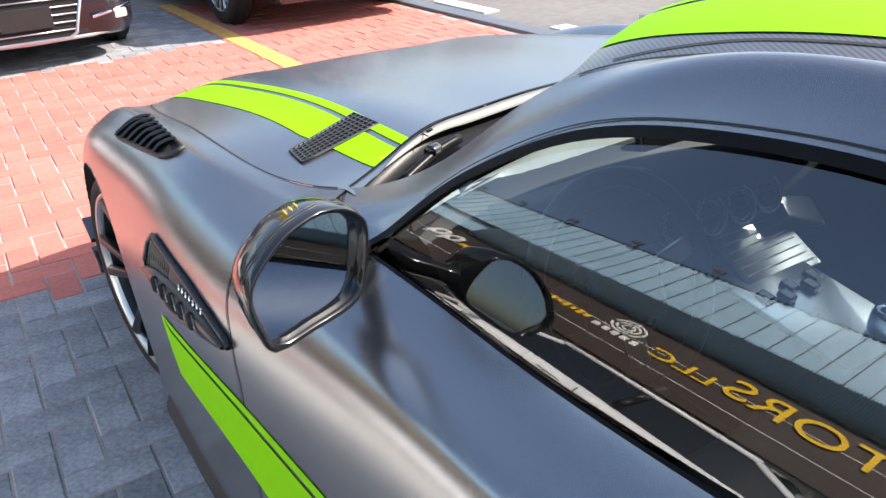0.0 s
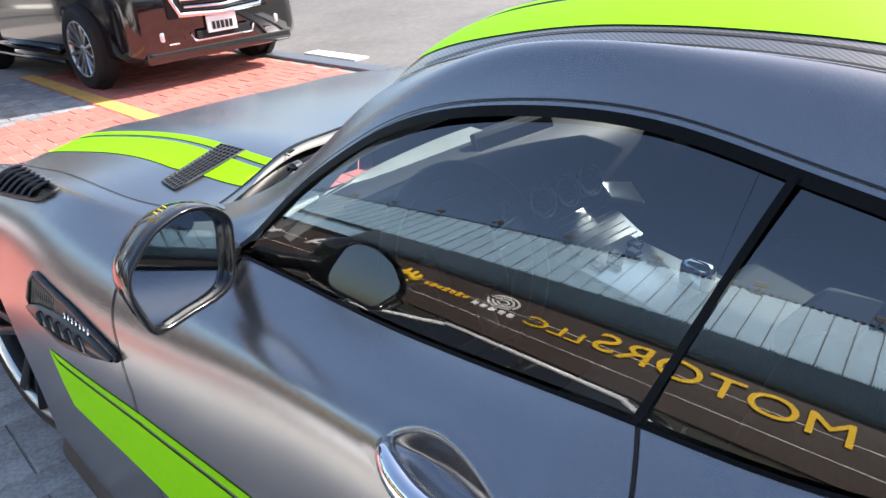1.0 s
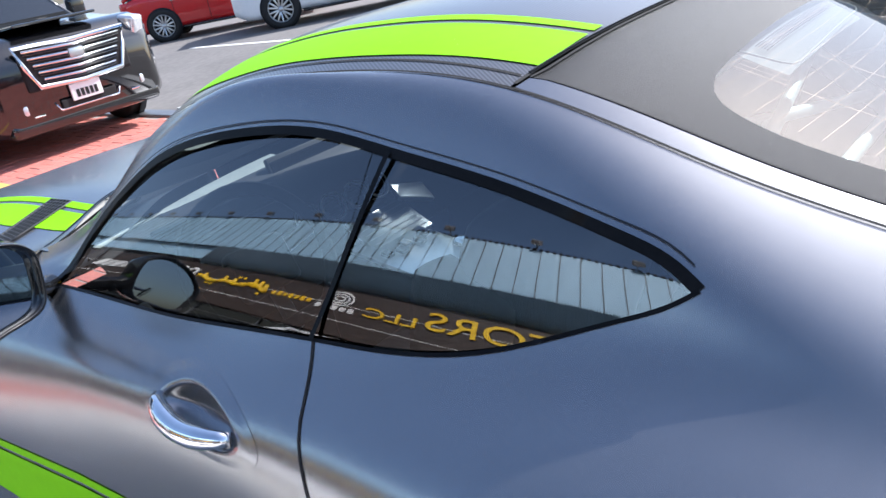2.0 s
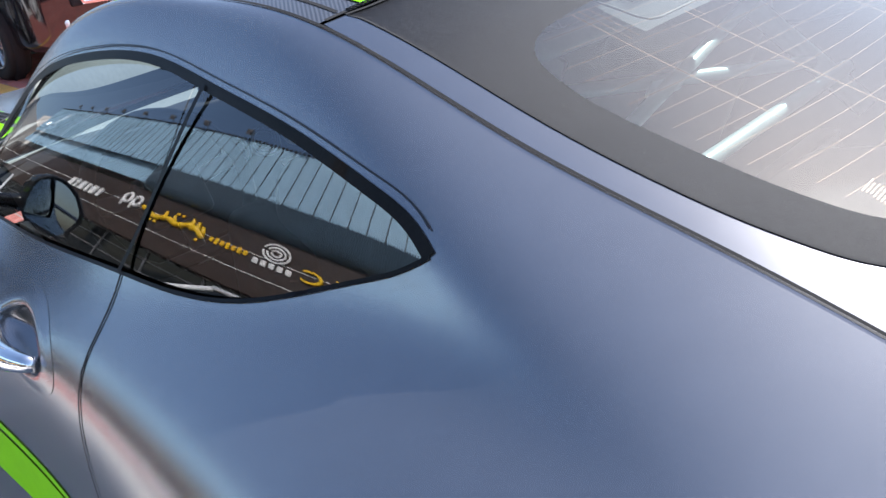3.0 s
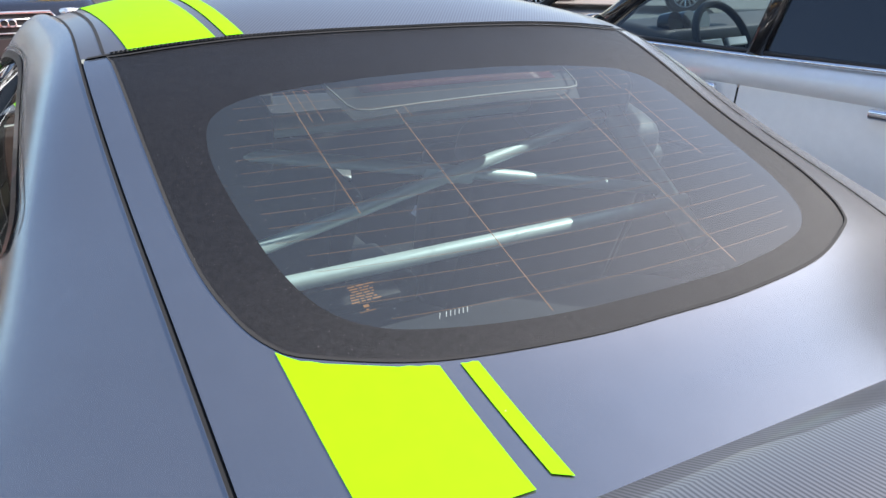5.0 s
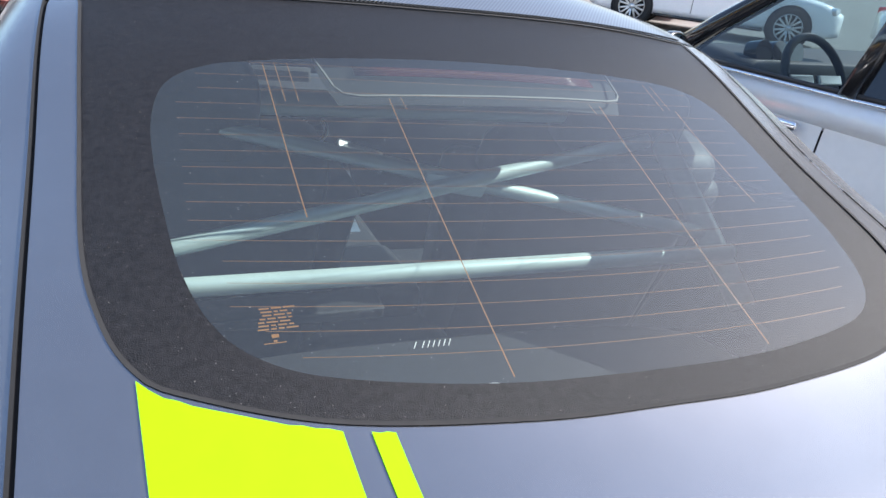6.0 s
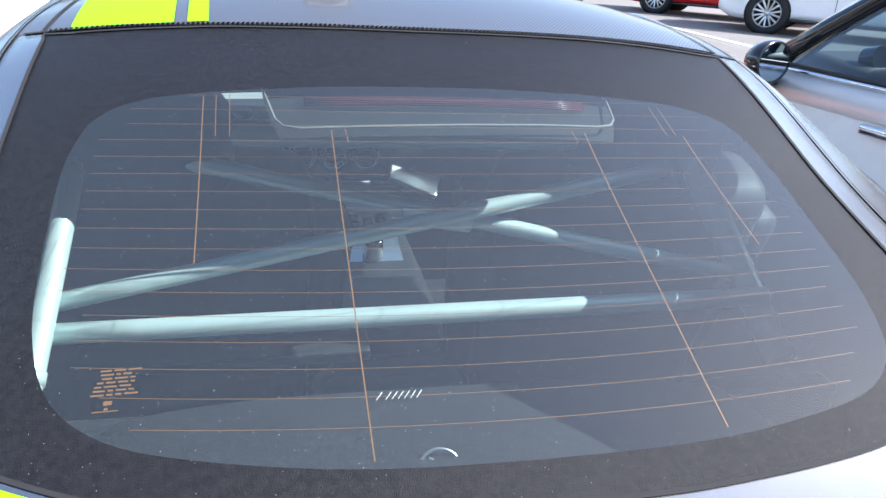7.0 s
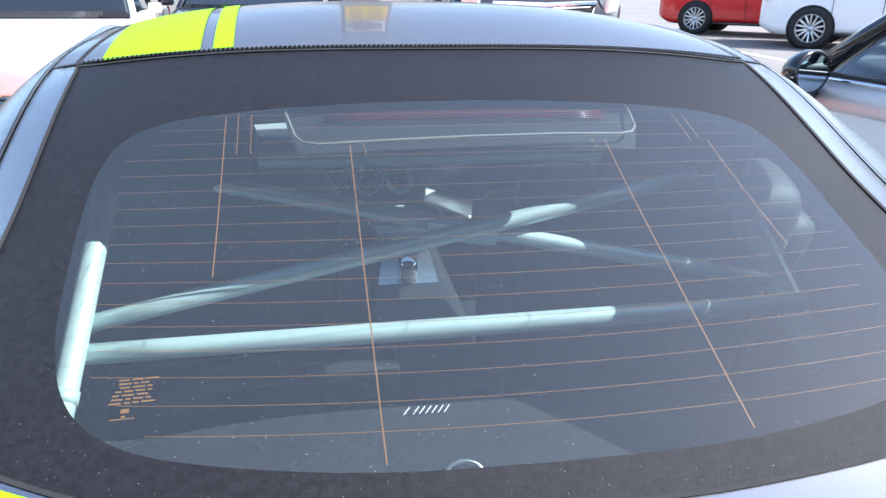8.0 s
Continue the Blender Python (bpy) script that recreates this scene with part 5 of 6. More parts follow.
part("latch_bar", bm_box(0.030, 0.003, 0.003, pose(-0.029, -1.203, 0.850, 0, 25, 0), bevel=0.001), M_SILVER, latch)
part("bulkhead", bm_box(1.4, 0.05, 0.42, pose(0, -0.92, 0.52), bevel=0.01), M_DARK, cab)
# dashboard
_v = []
for q in np.linspace(-1, 1, 31):
    x = q * 0.70
    for y, z in ((0.40 - 0.16 * q * q, 0.90), (0.36 - 0.14 * q * q, 0.93), (0.27 - 0.06 * q * q, 0.94 - 0.02 * q * q), (0.17, 0.91), (0.13, 0.86), (0.16, 0.76), (0.22, 0.60)):
        _v.append((x, y, z))
dash = piece("dashboard", _v, grid_faces(31, 7, flip=True), M_LEATHER, cab, "black leather dashboard")
part("instrument_hood", bm_box(0.32, 0.10, 0.05, pose(-0.41, 0.19, 0.905, -12, 0, 0), bevel=0.022, seg=4), M_LEATHER, dash, smooth=True)
# top of the dash before the driver, its sunlight painted in as a pale colour
_v = []
for x in np.linspace(-0.66, -0.10, 21):
    q = x / 0.70
    for y, z in ((0.205, 0.905), (0.215, 0.921), (0.24, 0.932), (0.30, 0.9395), (0.36 - 0.13 * q * q, 0.9435), (0.41 - 0.15 * q * q, 0.925)):
        _v.append((x, y, z - 0.018 * q * q))
piece("dash_top", _v, grid_faces(21, 6), M_DASHTOP, dash, "upper dash panel with sunlight painted in as pale grey")
# screen standing on the dash centre
screen = part("display_screen", bm_box(0.25, 0.016, 0.125, pose(-0.075, 0.235, 0.905, -16, 0, 0), bevel=0.006), M_TRIM, dash, "black upright display screen", smooth=True)
part("screen_glass", bm_box(0.236, 0.003, 0.110, pose(-0.075, 0.2265, 0.9025, -16, 0, 0), bevel=0.001), M_BLACK, screen)
v, f = lathe([(0.001, 0.0), (0.016, 0.0), (0.018, 0.006), (0.012, 0.014), (0.001, 0.016)], 20, axis="z")
piece("dash_speaker", v, f, M_CHROME, dash, "small chrome tweeter cap").matrix_basis = pose(-0.225, 0.225, 0.905, 60, 0, 0)
# four round vents in a row, each with a bright outer and inner ring
for i in range(4):
    c = Vector((-0.208 + i * 0.083, 0.132 + 0.004 * abs(i - 1.5), 0.816))
    v, f = lathe([(0.036, -0.012), (0.039, 0.010), (0.037, 0.016), (0.033, 0.017), (0.029, 0.008), (0.001, 0.0)], 32, axis="z")
    ob = piece("air_vent", v, f, M_TRIM, dash, "round air vent with chrome rings")
    ob.matrix_basis = pose(*c, 66, 0, 0)
    for r, h, w in ((0.0365, 0.0165, 0.0026), (0.0285, 0.011, 0.0015)):
        v, f = tube([(r * math.cos(a), r * math.sin(a), h) for a in np.linspace(0, 2 * math.pi, 32, endpoint=False)], w, 8, closed=True)
        piece("bright_ring", v, f, M_RING, ob, "thin bright metal ring")
    for k in range(3):
        part("vent_vane", bm_box(0.050, 0.003, 0.008, pose(0, -0.014 + 0.014 * k, 0.008), bevel=0.001), M_RIMDARK, ob)
# centre console with silver surround
part("console", bm_box(0.30, 0.95, 0.24, pose(0, -0.25, 0.52, 0, 0, 0), bevel=0.05, seg=4), M_LEATHER, cab, smooth=True)
part("console_plate", bm_box(0.21, 0.46, 0.012, pose(0, -0.10, 0.647, 10, 0, 0), bevel=0.004), M_SILVER, cab, "satin silver console plate", smooth=True)
face = part("console_face", bm_box(0.21, 0.012, 0.15, pose(0.04, 0.115, 0.705, -60, 0, 0), bevel=0.004), M_SILVER, cab, "satin silver console face", smooth=True)
for k in range(8):
    part("console_louvre", bm_box(0.185, 0.008, 0.009, pose(0.04, 0.176 - 0.0165 * k, 0.7425 - 0.0095 * k, -38, 0, 0), bevel=0.002), M_RING, face, "bright louvre bar")
part("console_wing", bm_box(0.15, 0.016, 0.13, pose(0.185, 0.165, 0.765, -52, 22, 0), bevel=0.006, seg=3), M_SILVER, cab, "flared satin silver console wing", smooth=True)
for i in range(5):
    part("console_key", bm_box(0.024, 0.03, 0.012, pose(-0.07 + 0.035 * i, 0.02 - 0.02 * (i % 2), 0.678, 10, 0, 0), bevel=0.003), M_BLACK, cab)
part("selector", bm_box(0.045, 0.07, 0.06, pose(0.03, -0.16, 0.675, 5, 0, 0), bevel=0.018, seg=3), M_CHROME, cab, smooth=True)
part("armrest", bm_box(0.22, 0.24, 0.08, pose(0, -0.50, 0.66), bevel=0.03, seg=3), M_LEATHER, cab, smooth=True)


# steering wheel
def steering_wheel():
    m = pose(-0.425, 0.035, 0.812, 66, 0, 0)
    R = 0.175
    pts = []
    for i in range(40):
        a = 2 * math.pi * i / 40
        flat = -0.145 if R * math.sin(a) < -0.145 else R * math.sin(a)
        pts.append(m @ Vector((R * math.cos(a), flat, 0)))
    v, f = tube(pts, 0.0165, 12, closed=True)
    sw = piece("steering_wheel", v, f, M_LEATHER, cab, "black suede steering wheel")
    part("airbag_pad", bm_box(0.15, 0.12, 0.05, m @ pose(0, -0.005, -0.01), bevel=0.02, seg=3), M_LEATHER, sw, smooth=True)
    for a in (10, 170, 270):
        part("wheel_spoke", bm_box(0.11, 0.035, 0.014, m @ pose(0.11 * math.cos(radians(a)), 0.11 * math.sin(radians(a)), -0.005, 0, 0, a), bevel=0.005), M_SILVER, sw)
    part("steering_column", bm_cyl(0.035, 0.045, 0.25, m @ pose(0, 0, -0.14)), M_LEATHER, sw, smooth=True)


steering_wheel()


def bucket_seat(x):
    seat = new("bucket_seat")
    seat.parent = cab
    tagged(seat, "black leather bucket seat")
    part("seat_cushion", bm_box(0.46, 0.50, 0.16, pose(x, -0.33, 0.46, 6, 0, 0), bevel=0.05, seg=4), M_LEATHER, seat, smooth=True)
    part("seat_back", bm_box(0.46, 0.15, 0.62, pose(x, -0.66, 0.76, 20, 0, 0), bevel=0.06, seg=4), M_LEATHER, seat, smooth=True)
    part("head_rest", bm_box(0.24, 0.11, 0.20, pose(x, -0.77, 1.06, 14, 0, 0), bevel=0.05, seg=4), M_LEATHER, seat, smooth=True)
    for s in (-1, 1):
        part("side_bolster", bm_box(0.09, 0.16, 0.52, pose(x + s * 0.22, -0.62, 0.74, 20, 0, s * 14), bevel=0.04, seg=3), M_LEATHER, seat, smooth=True)


for _x in (-0.37, 0.37):
    bucket_seat(_x)
# inner mirror
part("inner_mirror", bm_box(0.20, 0.03, 0.055, pose(0, 0.10, 1.16, 12, 0, 0), bevel=0.014, seg=3), M_BLACK, cab, smooth=True)

# roll bar: side tubes, main cross, lower bar
cage = new("roll_bar")
cage.parent = cab
tagged(cage, "silver tubular roll bar behind the seats")
for _n, _a, _b, _r in (
    ("lower_tube", (-0.470, -0.985, 0.908), (0.46, -1.02, 0.938), 0.0130),
    ("cross_tube", (-0.465, -0.955, 0.932), (0.359, -0.88, 1.0795), 0.0115),
    ("cross_tube", (-0.40, -0.80, 1.085), (0.46, -0.965, 0.945), 0.0115),
    ("side_tube", (-0.470, -1.07, 0.855), (-0.445, -0.78, 1.10), 0.0150),
    ("side_tube", (0.475, -1.06, 0.86), (0.43, -0.78, 1.10), 0.0205),
    ("hoop_tube", (-0.445, -0.78, 1.10), (0.43, -0.78, 1.10), 0.0195),
):
    v, f = tube([Vector(_a).lerp(Vector(_b), t) for t in np.linspace(0, 1, 9)], _r, 16)
    piece(_n, v, f, M_TUBE, cage)
# gusset where the two cross tubes meet, clamp and bolt at the foot of the left tube
part("gusset", bm_box(0.10, 0.006, 0.030, pose(0.02, -0.898, 1.012, 20, 8, -2), bevel=0.004), M_TUBE, cage, smooth=True)
v, f = tube([(-0.4675, -1.045, 0.876), (-0.4665, -1.033, 0.886)], 0.0164, 16)
piece("clamp", v, f, M_TUBE, cage)
v, f = lathe([(0.001, 0.006), (0.006, 0.006), (0.008, 0.002), (0.008, -0.004)], 16, axis="z")
_b = piece("bolt", v, f, M_STEEL, cage, "dark bolt head")
_b.matrix_basis = pose(-0.472, -1.062, 0.877, 38, -12, 0)


# ribbed bead in the gap between roof and hatch
bm = bmesh.new()
for i in range(150):
    x = -0.47 + 0.94 * i / 149
    y = -0.7795 + 0.024 * (x / 0.5) ** 2
    bm_box(0.0026, 0.0075, 0.0016, pose(x, y, roof_z(x, y + 0.006) + 0.002, -10, 0, 35), bm=bm)
tagged(part("seam_bead", bm, M_TRIM, car), kind="stuff")

# ---------- ground ----------
M_RED = mat("red_paver", (0.53, 0.165, 0.128), rough=0.85, noise_scale=3, noise_amt=0.18, bump=0.4, bump_scale=150, vary=0.10)
M_GREY = mat("grey_paver", (0.29, 0.295, 0.31), rough=0.75, noise_scale=5, noise_amt=0.38, bump=0.5, bump_scale=110, vary=0.2)
M_PALE = mat("pale_paver", (0.70, 0.665, 0.60), rough=0.8, noise_scale=4, noise_amt=0.2, bump=0.4, bump_scale=130, vary=0.12)
M_SAND = mat("paver_joint_sand", (0.36, 0.31, 0.28), rough=0.95, noise_scale=8, noise_amt=0.25)
M_ASPHALT = mat("worn_asphalt", (0.165, 0.154, 0.145), rough=0.92, noise_scale=0.8, noise_amt=0.2, bump=0.5, bump_scale=120)
ground = piece("ground", [(-400, -400, -0.02), (400, -400, -0.02), (400, 400, -0.02), (-400, 400, -0.02)], [(0, 1, 2, 3)], M_ASPHALT, None, "pale worn asphalt reaching to the horizon", smooth=False)
tagged(ground, "", "ground", "", "structure")

# ---------- other vehicles ----------
M_CARBLACK = mat("black_car_paint", (0.008, 0.008, 0.009), rough=0.12, coat=1.0, noise_scale=3, noise_amt=0.05)
M_CARBLUE = mat("dark_blue_car_paint", (0.012, 0.014, 0.022), rough=0.18, coat=0.4, noise_scale=3, noise_amt=0.05)
M_CARWHITE = mat("white_car_paint", (0.88, 0.88, 0.87), rough=0.25, coat=0.8, noise_scale=2, noise_amt=0.03)
M_CARSILVER = mat("pale_silver_car_paint", (0.74, 0.74, 0.74), rough=0.35, coat=0.35, metal=0.1, noise_scale=2, noise_amt=0.03)
M_CARRED = mat("red_car_paint", (0.62, 0.012, 0.015), rough=0.25, coat=0.8, noise_scale=2, noise_amt=0.04)
M_CARGLASS = mat("dark_car_glass", (0.012, 0.015, 0.018), rough=0.03, spec=0.8, noise_scale=2, noise_amt=0.1)
M_CLEAR = glass_mat("clear_car_glass", (0.55, 0.66, 0.68), ior=1.32)
M_LAMP = mat("lamp_lens", (0.75, 0.77, 0.78), rough=0.08, metal=0.6, noise_scale=40, noise_amt=0.25)
M_TAIL = mat("red_tail_lamp", (0.55, 0.02, 0.03), rough=0.15, coat=0.5, noise_scale=20, noise_amt=0.2)
M_AMBER = mat("amber_lens", (0.75, 0.25, 0.03), rough=0.2)
M_PLATE = mat("white_plate", (0.8, 0.8, 0.8), rough=0.4, noise_scale=6, noise_amt=0.04)


def rounded_ring(hw, zlo, zhi, r, bulge=0.0, n=6):
    """A rounded box section in x and z, counter-clockwise."""
    pts = []
    for cx, cz, a0 in ((hw - r, zhi - r, 0), (-hw + r, zhi - r, 90), (-hw + r, zlo + r, 180), (hw - r, zlo + r, 270)):
        for k in range(n):
            a = radians(a0 + 90 * k / (n - 1))
            pts.append((cx + r * math.cos(a), cz + r * math.sin(a)))
    return pts


def loft(stations, r=0.12, cap=True):
    """Body from (y, half width, low, high) stations."""
    v, f = [], []
    n = 24
    fs = [cubic([s[0] for s in stations], [s[k] for s in stations]) if len(stations) > 2 else None for k in (1, 2, 3)]
    ys = np.linspace(stations[0][0], stations[-1][0], 40)
    lins = [lin([s[0] for s in stations], [s[k] for s in stations]) for k in (1, 2, 3)]
    for y in ys:
        hw, lo, hi = (0.5 * float(g(y)) + 0.5 * float(l(y)) for g, l in zip(fs, lins))
        for x, z in rounded_ring(hw, lo, hi, min(r, (hi - lo) * 0.45)):
            v.append((x, y, z))
    for i in range(len(ys) - 1):
        for k in range(n):
            f.append((i * n + k, i * n + (k + 1) % n, (i + 1) * n + (k + 1) % n, (i + 1) * n + k))
    if cap:
        f.append(tuple(range(n))[::-1])
        f.append(tuple((len(ys) - 1) * n + k for k in range(n)))
    if ys[1] > ys[0]:
        f = [t[::-1] for t in f]
    return v, f


def cabin(stations):
    """Glasshouse from (y, half width low, half width high, low, high)."""
    v, f = [], []
    for y, a, b, lo, hi in stations:
        v += [(-a, y, lo), (-b - 0.03, y, hi - 0.07), (-b + 0.03, y, hi), (b - 0.03, y, hi), (b + 0.03, y, hi - 0.07), (a, y, lo)]
    n = 6
    for i in range(len(stations) - 1):
        for k in range(n - 1):
            f.append((i * n + k, i * n + k + 1, (i + 1) * n + k + 1, (i + 1) * n + k))
    f += [tuple(range(n)), tuple((len(stations) - 1) * n + k for k in range(n))[::-1]]
    return v, f


def plain_vehicle(name, label, category, loc, rz, paint, body, glass, roof, axles, track, wr, group=""):
    """Body loft, dark glasshouse, roof shell, pillars and four wheels; the front looks along +y."""
    car2 = thing(name, label, category, loc, rz, group)
    v, f = loft(body)
    piece("body", v, f, paint, car2)
    v, f = cabin(glass)
    piece("glasshouse", v, f, M_CARGLASS, car2, "dark tinted windows", smooth=False)
    v = []
    for y, b, z in roof:
        for q in np.linspace(-1, 1, 9):
            v.append((q * b, y, z + 0.012 - 0.05 * q**4))
    piece("roof", v, grid_faces(len(roof), 9, flip=True), paint, car2)
    # pillars along the glass edges
    for s in (-1, 1):
        for i in range(len(glass)):
            y, a, b, lo, hi = glass[i]
            if i in (1, len(glass) - 2):
                y2, a2, b2, lo2, hi2 = glass[0 if i == 1 else -1]
                v, f = tube([(s * (a2 + 0.004), y2, lo2), (s * (b + 0.028), y, hi - 0.05)], 0.035, 8)
                piece("pillar", v, f, paint, car2)
        v, f = tube([(s * (g[2] + 0.012), g[0], g[4] - 0.022) for g in glass[1:-1]], 0.034, 8)
        piece("roof_rail", v, f, paint, car2)
        ym = 0.5 * (glass[1][0] + glass[-2][0])
        v, f = tube([(s * (glass[1][1] + 0.003), ym, glass[1][3]), (s * (glass[1][2] + 0.03), ym, glass[1][4] - 0.06)], 0.03, 8)
        piece("door_pillar", v, f, M_BLACK, car2)
        for ya in axles:
            wheel(s * (track + 0.02), ya, wr, 0.22, s, car2, spokes=14, dark=False, rim_r=wr * 0.70)
            v, f = lathe([(wr * 1.12, -0.10), (wr * 1.12, -0.018), (0.02, -0.018)], 32)
            piece("wheel_well", [(s * (track - 0.012 + p[0]), ya + p[1], wr + p[2]) for p in v], f, M_DARK, car2)
        # door seam and sill trim
        v, f = tube([(s * (track + 0.005), axles[0] - wr * 1.2, 0.24), (s * (track + 0.005), axles[1] + wr * 1.2, 0.24)], 0.03, 8)
        piece("sill_trim", v, f, M_BLACK, car2)
    return car2


def bars(parent, name, material, x0, x1, zs, y, r=0.012, bow=0.0):
    """Level bars between two x values, bowed forwards in the middle."""
    for z in zs:
        v, f = tube([(x0 + (x1 - x0) * t, y + bow * (1 - (2 * t - 1) ** 2), z) for t in np.linspace(0, 1, 9)], r, 8)
        piece(name, v, f, material, parent)


# large black SUV, nose towards the coupe
def black_suv():
    W = 1.02
    c = plain_vehicle("large_suv", "large glossy black SUV with a chrome grille, on red paving", "car", (2.27, 7.55, 0), 180 + 5.0, M_CARBLACK,
        [(0.98, 0.86, 0.36, 0.95), (0.90, 0.96, 0.30, 1.10), (0.6, 1.0, 0.28, 1.19), (0.0, W, 0.28, 1.23), (-0.6, W, 0.26, 1.26), (-3.0, W, 0.26, 1.26), (-4.1, 0.98, 0.30, 1.22)],
        [(-0.35, 0.90, 0.86, 1.22, 1.30), (-1.15, 0.93, 0.72, 1.24, 1.86), (-3.4, 0.93, 0.74, 1.24, 1.88), (-4.1, 0.88, 0.78, 1.22, 1.45)],
        [(-1.05, 0.72, 1.87), (-2.2, 0.76, 1.90), (-3.5, 0.75, 1.88)], (0.0, -2.95), 1.055, 0.405)
    # grille with chrome bars and frame
    g = part("grille", bm_box(1.16, 0.06, 0.44, pose(0, 0.985, 0.87), bevel=0.03), M_DARK, c, "wide dark grille with chrome bars")
    for i, z in enumerate((0.72, 0.79, 0.86, 0.93, 1.0)):
        k = 0.40 + 0.13 * (i / 4)
        v, f = tube([(-k, 1.012, z), (0, 1.03, z - 0.02), (k, 1.012, z)], 0.013, 8)
        piece("grille_slot", v, f, M_BLACK, g)
        v, f = tube([(-k, 1.016, z + 0.03), (0, 1.036, z + 0.01), (k, 1.016, z + 0.03)], 0.016, 8)
        piece("grille_bar", v, f, M_CHROME, g)
    v, f = tube([(-0.60, 1.0, 1.07), (0, 1.03, 1.055), (0.60, 1.0, 1.07), (0.545, 1.01, 0.88), (0.46, 1.015, 0.68), (0, 1.035, 0.655), (-0.46, 1.015, 0.68), (-0.545, 1.01, 0.88)], 0.026, 10, closed=True)
    piece("grille_frame", v, f, M_CHROME, g, "chrome grille frame")
    part("crest_badge", bm_box(0.17, 0.02, 0.09, pose(0, 1.045, 0.93), bevel=0.02), M_SILVER, g, "plain silver badge", smooth=True)
    pl = part("number_plate", bm_box(0.34, 0.02, 0.16, pose(0.02, 1.02, 0.555), bevel=0.005), M_PLATE, c, "white number plate")
    for i in range(5):
        part("plate_bar", bm_box(0.035, 0.004, 0.075, pose(-0.08 + i * 0.05, 1.032, 0.54)), M_DARK, pl)
    for s in (-1, 1):
        part("headlamp", bm_box(0.20, 0.20, 0.36, pose(s * 0.80, 0.85, 0.98, -12, 0, -s * 24), bevel=0.04, seg=3), M_LAMP, c, "tall clear headlamp", smooth=True)
        part("fog_lamp", bm_box(0.22, 0.05, 0.10, pose(s * 0.74, 0.94, 0.50, 0, 0, -s * 15), bevel=0.02), M_LAMP, c, smooth=True)
        v, f = tube([(s * 0.92, 0.80, 0.66), (s * 0.86, 0.93, 0.42), (s * 0.50, 0.985, 0.42)], 0.012, 8)
        piece("chrome_trim", v, f, M_CHROME, c)
        m = part("door_mirror", bm_box(0.20, 0.14, 0.20, pose(s * 1.14, -0.62, 1.33), bevel=0.05, seg=3), M_CARBLACK, c, smooth=True)
        v, f = tube([(s * 1.03, -3.6, 0.36), (s * 1.04, -0.6, 0.36)], 0.05, 10)
        piece("running_board", v, f, M_CARBLACK, c)
    v, f = tube([(-0.36, 0.995, 0.49), (-0.33, 1.0, 0.42), (0.33, 1.0, 0.42), (0.36, 0.995, 0.49)], 0.012, 8)
    piece("bumper_trim", v, f, M_CHROME, c)
    part("lower_bumper", bm_box(1.70, 0.28, 0.16, pose(0, 0.84, 0.33), bevel=0.06, seg=3), M_CARBLACK, c, smooth=True)
    part("lower_grille", bm_box(0.62, 0.02, 0.10, pose(0, 1.0, 0.46), bevel=0.01), M_DARK, c)
    part("hood_crease", bm_box(0.9, 1.2, 0.03, pose(0, 0.28, 1.235, 3, 0, 0), bevel=0.012), M_CARBLACK, c)
    bars(c, "wiper", M_BLACK, -0.6, 0.6, (1.27,), -0.36, r=0.012)


black_suv()


